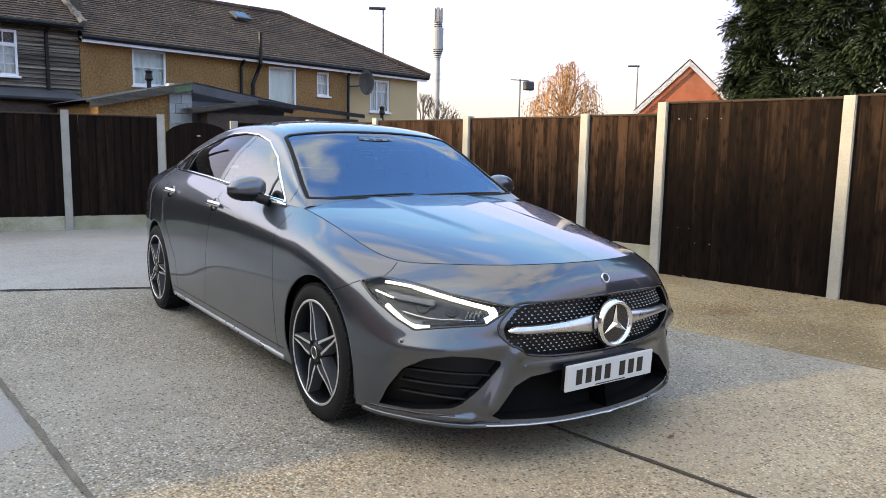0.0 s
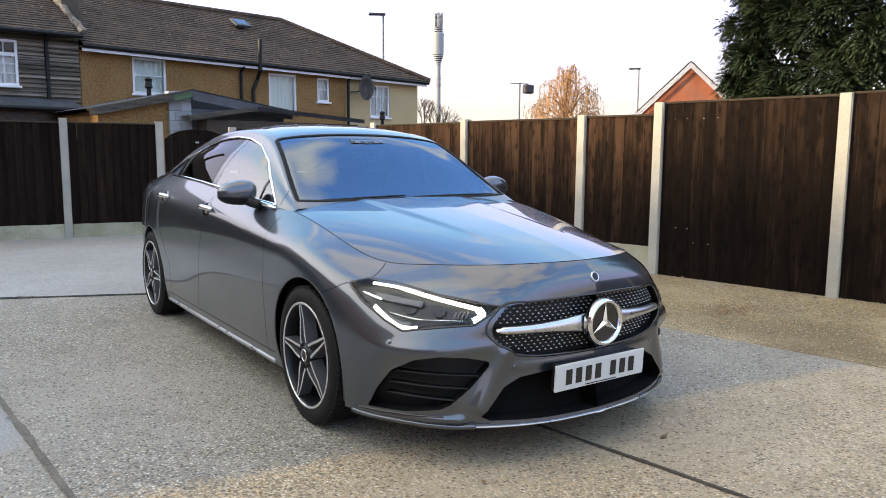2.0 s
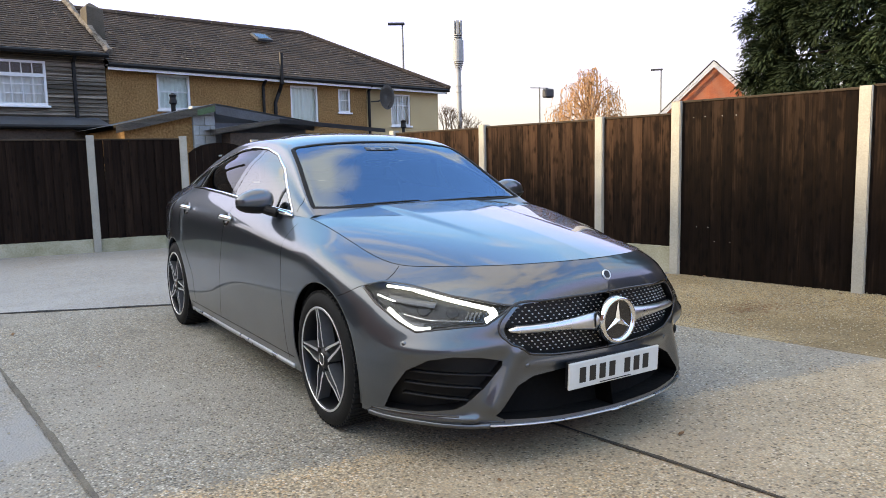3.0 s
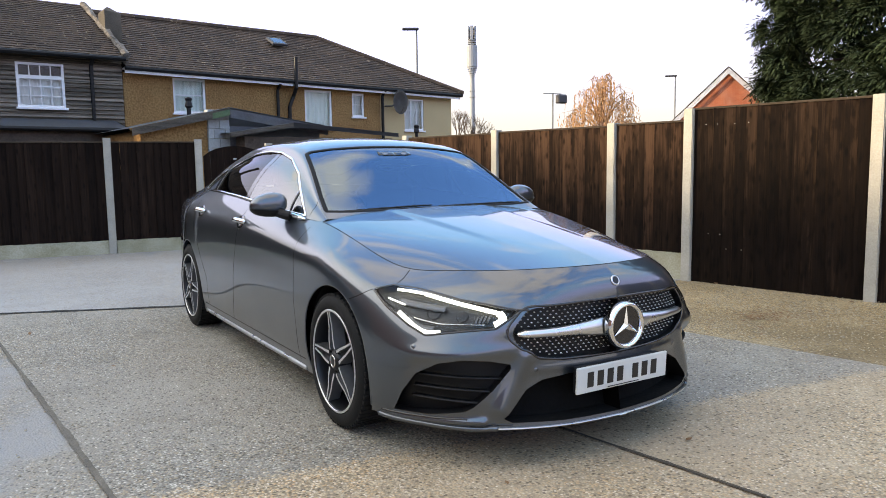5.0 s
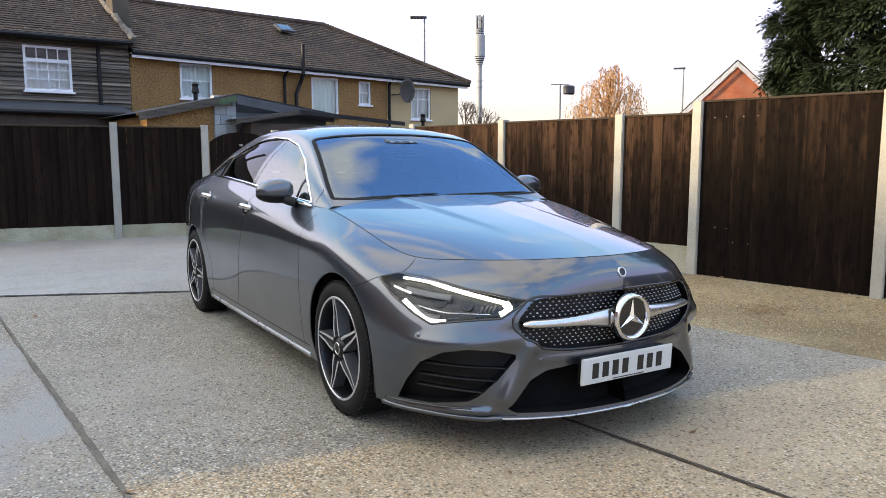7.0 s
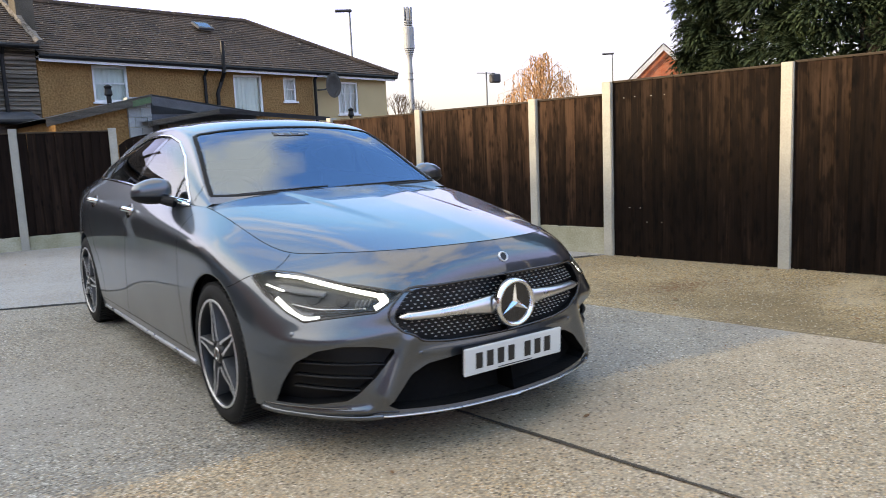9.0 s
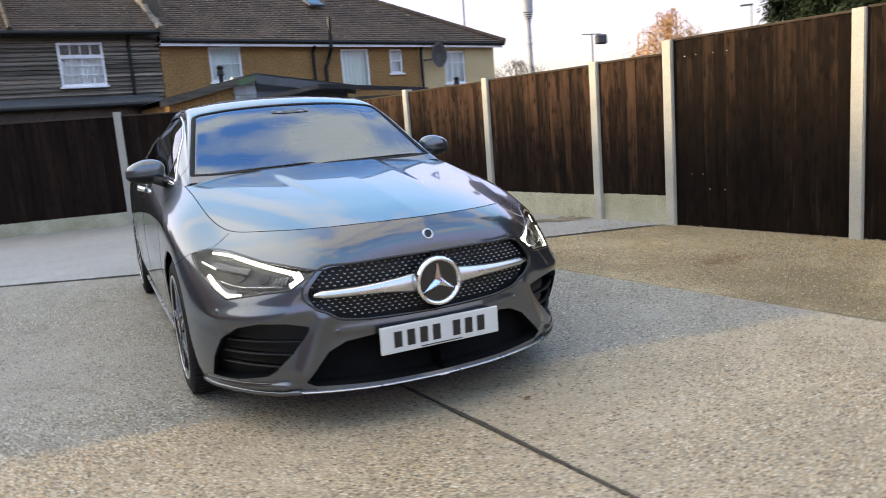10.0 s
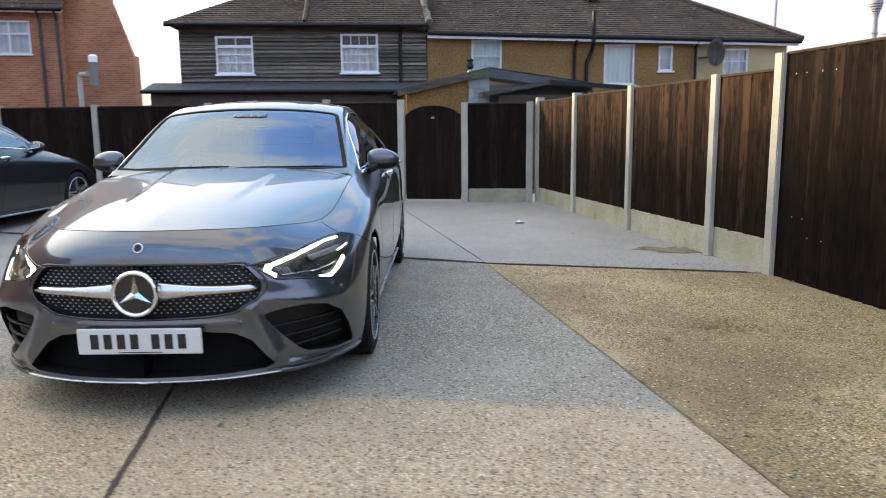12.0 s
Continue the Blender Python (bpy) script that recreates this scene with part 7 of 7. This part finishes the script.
    plate = part("number_plate", box(bmesh.new(), -.26, .26, -.006, .006, -.0555, .0555, .003), M_PLATE, front_bumper, "white number plate with dark bars", False, pose(0, -.990, .352, 3.0))
    xx = -.205
    for k in range(7):
        if k == 4:
            xx += .033
        part("plate_bar", box(bmesh.new(), xx, xx + .034, -.0075, -.005, -.032, .032), M_PLATEINK, plate)
        xx += .0555
    part("plate_bar", box(bmesh.new(), -.09, .09, -.0072, -.005, -.049, -.045), M_PLATEINK, plate)
    part("plate_holder", box(bmesh.new(), -.24, .24, .006, .045, -.06, .05, .004), M_BLACKP, plate)

    # head lamps
    for s in (1, -1):
        lamp = skin("headlamp", LOW, h_faces, M_LAMPBED, car, (s,), shift=(-.030, .042, 0), label="lit headlamp with white light strips behind a clear lens", walls=(0, 1, 0))
        lens = skin("lens", LOW, h_faces, M_LENS, lamp, (s,), off=.001)
        lens.visible_shadow = False
        ribbon("light_strip", [LOW], [(.757, -.405, .706), (.722, -.462, .700), (.685, -.525, .690)], .0062, .006, M_LED, lamp, -.016, s, label="glowing white upper light strip")
        ribbon("light_strip", [LOW], [(.685, -.525, .690), (.609, -.695, .667), (.528, -.828, .646)], .0092, .006, M_LED, lamp, -.016, s, label="glowing white upper light strip")
        ribbon("light_strip", [LOW], [(.528, -.828, .646), (.521, -.848, .622), (.553, -.832, .596)], .0155, .006, M_LED, lamp, -.016, s, label="glowing white light strip")
        ribbon("light_strip", [LOW], [(.803, -.485, .628), (.785, -.565, .585), (.762, -.622, .561), (.722, -.682, .566)], .0095, .006, M_LED, lamp, -.016, s, label="glowing white lower light strip")
        ribbon("reflector", [LOW], [(.785, -.450, .676), (.735, -.540, .664), (.67, -.640, .652)], .015, .004, M_ALLOYMID, lamp, -.024, s, label="dark silver reflector")
        ribbon("light_strip", [LOW], [(.815, -.415, .684), (.800, -.455, .674), (.782, -.50, .664)], .0032, .005, M_LED, lamp, -.014, s, label="short glowing light strip")
        for f in np.linspace(0, 1, 4):
            ribbon("reflector", [LOW], [(.60 - .04 * f, -.775 - .03 * f, .640), (.612 - .04 * f, -.772 - .03 * f, .606)], .0036, .004, M_ALLOYMID, lamp, -.024, s, smooth=False, label="silver facet")
        ribbon("reflector", [LOW], [(.79, -.53, .612), (.765, -.60, .580), (.735, -.65, .580)], .011, .003, M_ALLOYMID, lamp, -.024, s, label="dark silver reflector")
        ribbon("chrome_blade", [LOW], [(.76, -.55, .605), (.70, -.66, .592), (.63, -.745, .594), (.58, -.80, .596)], .0022, .006, M_CHROME, lamp, -.020, s)
        ribbon("lamp_rim", [LOW], lamp_line, .005, .002, M_GLOSSBLACK, lamp, -.001, s, True, False)
        ribbon("lamp_slit", [LOW], [(.415, -.893, .650), (.44, -.885, .652), (.475, -.86, .654)], .005, .002, M_GLOSSBLACK, lamp, -.001, s, taper=True)
        for (fx, fy, fz), rad in (((.70, -.60, .635), .030), ((.625, -.70, .625), .026)):
            loc, nr, _, _ = tree.find_nearest(Vector((fx, fy, fz)))
            nr = nr if nr.y < 0 else -nr
            bm = bmesh.new()
            lathe(bm, [(-.01, rad), (.002, rad), (.000, rad * .82), (.003, rad * .55), (.004, rad * .1)], 28)
            mm = Matrix.LocRotScale(loc - nr * .034, nr.to_track_quat("X", "Z"), None)
            if s < 0:
                mm = Matrix.Diagonal((-1, 1, 1, 1)) @ mm
            part("projector", bm, M_ALLOYDARK, lamp, "dark projector lens", True, mm)

    # mirrors, handles, wipers
    for s in (1, -1):
        mirror = part("door_mirror", ellipsoid(bmesh.new(), (0, 0, 0), (.104, .066, .067), 32, 18, .82), paint, car, "grey door mirror with a black foot", True, pose(.890 * s, .86, 1.026, 0, -4 * s, 12 * s))
        for v in mirror.data.vertices:
            if v.co.y > .035:
                v.co.y = .035 + (v.co.y - .035) * .2
            v.co.z *= 1 - .25 * max(0, v.co.x * s / .118)
            v.co.z += .012 * (v.co.x * -s / .118)
        bm = bmesh.new()
        ellipsoid(bm, (0, 0, 0), (.088, .006, .050), 28, 12, .85)
        part("mirror_glass", bm, M_CHROME, mirror, "mirror glass", True, pose(0, .040, 0))
        bm = bmesh.new()
        ellipsoid(bm, (0, -.004, -.014), (.106, .068, .054), 32, 14, .82)
        for v in bm.verts:
            v.co.z = min(v.co.z, -.028)
            v.co.y = min(v.co.y, .05)
        part("mirror_underside", bm, M_BLACKP, mirror, "black underside", True)
        bm = bmesh.new()
        tube(bm, [(.80 * s, .76, .962), (.832 * s, .79, .972), (.868 * s, .84, .995)], [.028, .026, .03], 12)
        part("mirror_foot", bm, M_BLACKP, mirror, m=mirror.matrix_basis.inverted())
        bm = bmesh.new()
        tube(bm, [(.772 * s, .60, .953), (.785 * s, .66, .962), (.80 * s, .74, .972)], [.006, .011, .012], 8)
        part("mirror_trim", bm, M_CHROME, mirror, "chrome foot trim", False, mirror.matrix_basis.inverted())
        for k, (hy, hz) in enumerate(((1.475, .898), (2.42, .922))):
            loc, nr, _, _ = LOW.bvh.find_nearest(Vector((.88, hy, hz)))
            nr = nr if nr.x > 0 else -nr
            bm = bmesh.new()
            # the recess is a raised oval, its shade put into the black colour
            ellipsoid(bm, (0, 0, 0), (.006, .070, .046), 28, 12)
            q = nr.to_track_quat("X", "Z")
            mm = Matrix.LocRotScale(loc - nr * .002, q, None)
            if s < 0:
                mm = Matrix.Diagonal((-1, 1, 1, 1)) @ mm
            handle = part("door_handle", bm, M_GLOSSBLACK, doors[s, k], "chrome door handle over a raised black oval standing for the shaded recess", True, mm)
            bm = bmesh.new()
            pts = [(.010 + .030 * math.sin(math.pi * f), -.11 + .22 * f, .002) for f in np.linspace(0, 1, 12)]
            tube(bm, pts, [.009] + [.0125] * 10 + [.009], 12)
            for v in bm.verts:
                v.co.z *= 1.25
            part("grip", bm, M_CHROME, handle, "chrome grip", True)
    for x0, x1 in ((-.60, -.02), (.02, .62)):
        bm = bmesh.new()
        pts = []
        for f in np.linspace(0, 1, 10):
            xx = x0 + (x1 - x0) * f
            hit = UPP.bvh.ray_cast(Vector((abs(xx), .545 + .015 * f, 2)), Vector((0, 0, -1)))
            pts.append((xx, .522 + .010 * f, (hit[0].z if hit[0] else 1.0) - .019))
        tube(bm, pts, [.003] + [.005] * 8 + [.003], 6)
        part("wiper", bm, M_BLACKP, car, "black wiper")
    bm = bmesh.new()
    strip = [(xx, .50, .964 - .01 * abs(xx)) for xx in np.linspace(-.70, .70, 15)]
    for a, b in zip(strip, strip[1:]):
        poly(bm, [a, b, (b[0], .60, b[2] + .012), (a[0], .60, a[2] + .012)])
    part("scuttle", bm, M_BLACKP, car)

    # wheels
    def wheel():
        w = new("wheel")
        bm = bmesh.new()
        lathe(bm, [(-.20, .245), (-.215, .262), (-.218, .29), (-.205, .310), (-.18, .318), (-.11, .3185), (-.04, .318), (-.015, .312), (-.002, .298), (.004, .280), (.004, .262), (-.003, .246), (-.012, .240)], 80)
        tyre = part("tyre", bm, M_RUBBER, w, "black tyre", True)
        bm = bmesh.new()
        for k in range(70):
            box(bm, -.205, -.012, -.0095, .0095, .303, .3215, 0, pose(0, 0, 0, k * 360 / 70 + 2, 0, 0) @ pose(0, 0, 0, 0, 0, 5))
        part("tread", bm, M_RUBBER, tyre)["kind"] = "stuff"
        for k in range(3):
            bm = bmesh.new()
            lathe(bm, [(-.06 - .045 * k, .3192), (-.066 - .045 * k, .3192)], 80)
            part("tread_groove", bm, M_GAP, tyre)
        bm = bmesh.new()
        lathe(bm, [(-.003, .247), (.002, .244), (.001, .236), (-.010, .232), (-.03, .228), (-.12, .215), (-.20, .235)], 72)
        rim = part("rim", bm, M_ALLOYDARK, w, "dark alloy rim with bright machined edge", True)
        bm = bmesh.new()
        lathe(bm, [(.0015, .2470), (.0040, .2435), (.0028, .2365), (-.004, .2345)], 72)
        part("rim_edge", bm, M_MACHINED, rim, "bright machined rim edge", True)
        for k in range(5):
            a = math.pi / 2 + k * 2 * math.pi / 5
            bm = bmesh.new()      # dark web of the double spoke
            def at(r, t, xx):
                return (xx, r * math.cos(a) - t * math.sin(a), r * math.sin(a) + t * math.cos(a))
            prof = ((.056, .033), (.10, .029), (.165, .0205), (.238, .0125))
            wide = (.0125, .0115, .0100, .0090)
            tops = (-.018, -.030, -.036, -.026)
            top = [[bm.verts.new(at(r, sg * h, tops[i])) for sg in (-1, 1)] for i, (r, h) in enumerate(prof)]
            bot = [[bm.verts.new(at(r, sg * h * 1.02, -.062)) for sg in (-1, 1)] for r, h in prof]
            for i in range(3):
                bm.faces.new((top[i][0], top[i + 1][0], top[i + 1][1], top[i][1]))
                bm.faces.new((bot[i][0], bot[i][1], bot[i + 1][1], bot[i + 1][0]))
            bmesh.ops.recalc_face_normals(bm, faces=bm.faces)
            spoke = part("spoke", bm, M_ALLOYDARK, w, "dark double spoke with bright edges")
            for sg in (-1, 1):
                tops2 = (.000, .001, -.004, -.002)
                o = [at(r, sg * (h + .001), tops2[i]) for i, (r, h) in enumerate(prof)]
                n_ = [at(r, sg * (h - wide[i]), tops2[i]) for i, (r, h) in enumerate(prof)]
                o2 = [at(r, sg * (h + .005), -.058) for r, h in prof]
                n2 = [at(r, sg * (h - wide[i] - .002), -.040) for i, (r, h) in enumerate(prof)]
                bm = bmesh.new()
                quads(bm, [o, n_])
                bmesh.ops.recalc_face_normals(bm, faces=bm.faces)
                part("spoke_edge", bm, M_MACHINED, spoke, "bright machined spoke face")
                bm = bmesh.new()
                quads(bm, [o2, o])
                quads(bm, [n_, n2])
                bmesh.ops.recalc_face_normals(bm, faces=bm.faces)
                part("spoke_side", bm, M_ALLOYMID, spoke, "grey painted spoke side")
        bm = bmesh.new()
        lathe(bm, [(.004, .0005), (.004, .030), (.001, .036), (-.012, .056), (-.04, .060)], 40)
        hub = part("hub_cap", bm, M_ALLOYDARK, w, "dark hub cap with a bright ring", True)
        bm = bmesh.new()
        lathe(bm, [(.0045, .024), (.0065, .0255), (.0065, .0285), (.0045, .030)], 36)
        part("hub_ring", bm, M_CHROME, hub, "chrome ring", True)
        for k in range(5):
            a = math.pi / 2 + (k + .5) * 2 * math.pi / 5
            bm = bmesh.new()
            lathe(bm, [(-.010, .0085), (-.004, .0085), (-.004, .0005)], 10)
            part("wheel_bolt", bm, M_GAP, w, m=pose(0, .046 * math.cos(a), .046 * math.sin(a)))
        bm = bmesh.new()
        lathe(bm, [(-.075, .05), (-.075, .155), (-.10, .155)], 48)
        part("brake_disc", bm, M_DISC, w, "steel brake disc", True)
        bm = bmesh.new()
        box(bm, -.11, -.055, -.15, -.085, -.07, .08, .01)
        part("caliper", bm, M_ALLOYDARK, w)
        return w

    first = None
    for s in (1, -1):
        for yw, ang in ((FRONT_WHEEL, 12), (REAR_WHEEL, 50)):
            mm = pose(.893 * s if yw < 1 else .898 * s, yw, HUB_Z) @ pose(0, 0, 0, ang, 0, 0 if s > 0 else 180)
            if first is None:
                first = wheel()
                first.parent = car
                first.matrix_basis = mm
            else:
                copy_thing(first, mm)

    # cabin and floor
    # plain unseen dark boxes under the body, added to block light
    bm = bmesh.new()
    box(bm, -.84, .84, .42, 2.38, .155, .19)
    box(bm, -.50, .50, -.74, 3.5, .155, .22)
    part("underbody", bm, M_LINER, car)
    bm = bmesh.new()
    box(bm, -.42, .42, -.70, .42, .20, .60)
    part("engine_bay", bm, M_LINER, car)
    bm = bmesh.new()
    poly(bm, [(-.74, .52, .93), (.74, .52, .93), (.74, .95, .955), (-.74, .95, .955)])
    poly(bm, [(-.74, .95, .955), (.74, .95, .955), (.74, 1.0, .70), (-.74, 1.0, .70)])
    part("dashboard", bm, M_CABIN, car, "dark dashboard")
    bm = bmesh.new()
    pts = [(-.37 + .18 * math.cos(a), 1.08 - .07 * math.sin(a), .90 + .17 * math.sin(a)) for a in np.linspace(0, 2 * math.pi, 25)]
    tube(bm, pts, .016, 8, False)
    box(bm, -.52, -.22, 1.06, 1.09, .88, .92, .01)
    part("steering_wheel", bm, M_CABIN, car, "dark steering wheel", True)
    for sx in (-.37, .37):
        bm = bmesh.new()
        box(bm, sx - .25, sx + .25, 1.35, 1.85, .45, .62, .05)
        box(bm, sx - .24, sx + .24, 1.80, 1.94, .55, 1.10, .05)
        box(bm, sx - .13, sx + .13, 1.86, 1.95, 1.10, 1.27, .03)
        part("front_seat", bm, M_SEAT, car, "black front seat")
    bm = bmesh.new()
    box(bm, -.62, .62, 2.45, 2.62, .5, 1.08, .05)
    part("rear_bench", bm, M_SEAT, car, "black rear bench")
    bm = bmesh.new()
    ellipsoid(bm, (0, 1.05, 1.235), (.125, .03, .042), 24, 10, .8)
    part("rear_view_mirror", bm, M_ALLOYDARK, car, "black inside mirror", True)
    bm = bmesh.new()
    for sx in (-.062, .062):
        ellipsoid(bm, (sx, 1.02, 1.232), (.050, .05, .012), 20, 10, .8)
    box(bm, -.05, .05, .99, 1.10, 1.20, 1.25, .015)
    part("camera_housing", bm, M_ALLOYDARK, car)
    bm = bmesh.new()
    poly(bm, [(-.5, 1.12, 1.33), (.5, 1.12, 1.33), (.5, 2.4, 1.30), (-.5, 2.4, 1.30)])
    part("headlining", bm, M_CABIN, car)
    bm = bmesh.new()
    poly(bm, [(-.70, .5, .45), (.70, .5, .45), (.70, 2.6, .45), (-.70, 2.6, .45)])
    part("cabin_floor", bm, M_CABIN, car)
    bm = bmesh.new()
    poly(bm, [(-.72, .43, .2), (.72, .43, .2), (.72, .43, .93), (-.72, .43, .93)])
    part("bulkhead", bm, M_CABIN, car)
    return car


car = build_car("car", "grey metallic four-door coupe saloon with lit headlamps", pose(0, -1, 0, 0, 0, 1.25) @ pose(0, 1, 0), M_PAINT)

M_BLACKPAINT = car_paint("black_paint", (0.003, 0.003, 0.004), 0.0)
M_BLACKPAINT.node_tree.nodes["Principled BSDF"].inputs["Coat Weight"].default_value = 0.45
other = build_car("parked_car", "black parked car in front of the back fence", pose(-5.09, 6.81, 0, 0, 0, 176), M_BLACKPAINT)
for strip in [o for o in other.children_recursive if o.name.startswith("light_strip")]:
    strip.data.materials.clear()
    strip.data.materials.append(M_PLATE)
    strip["label"] = "unlit light strip"
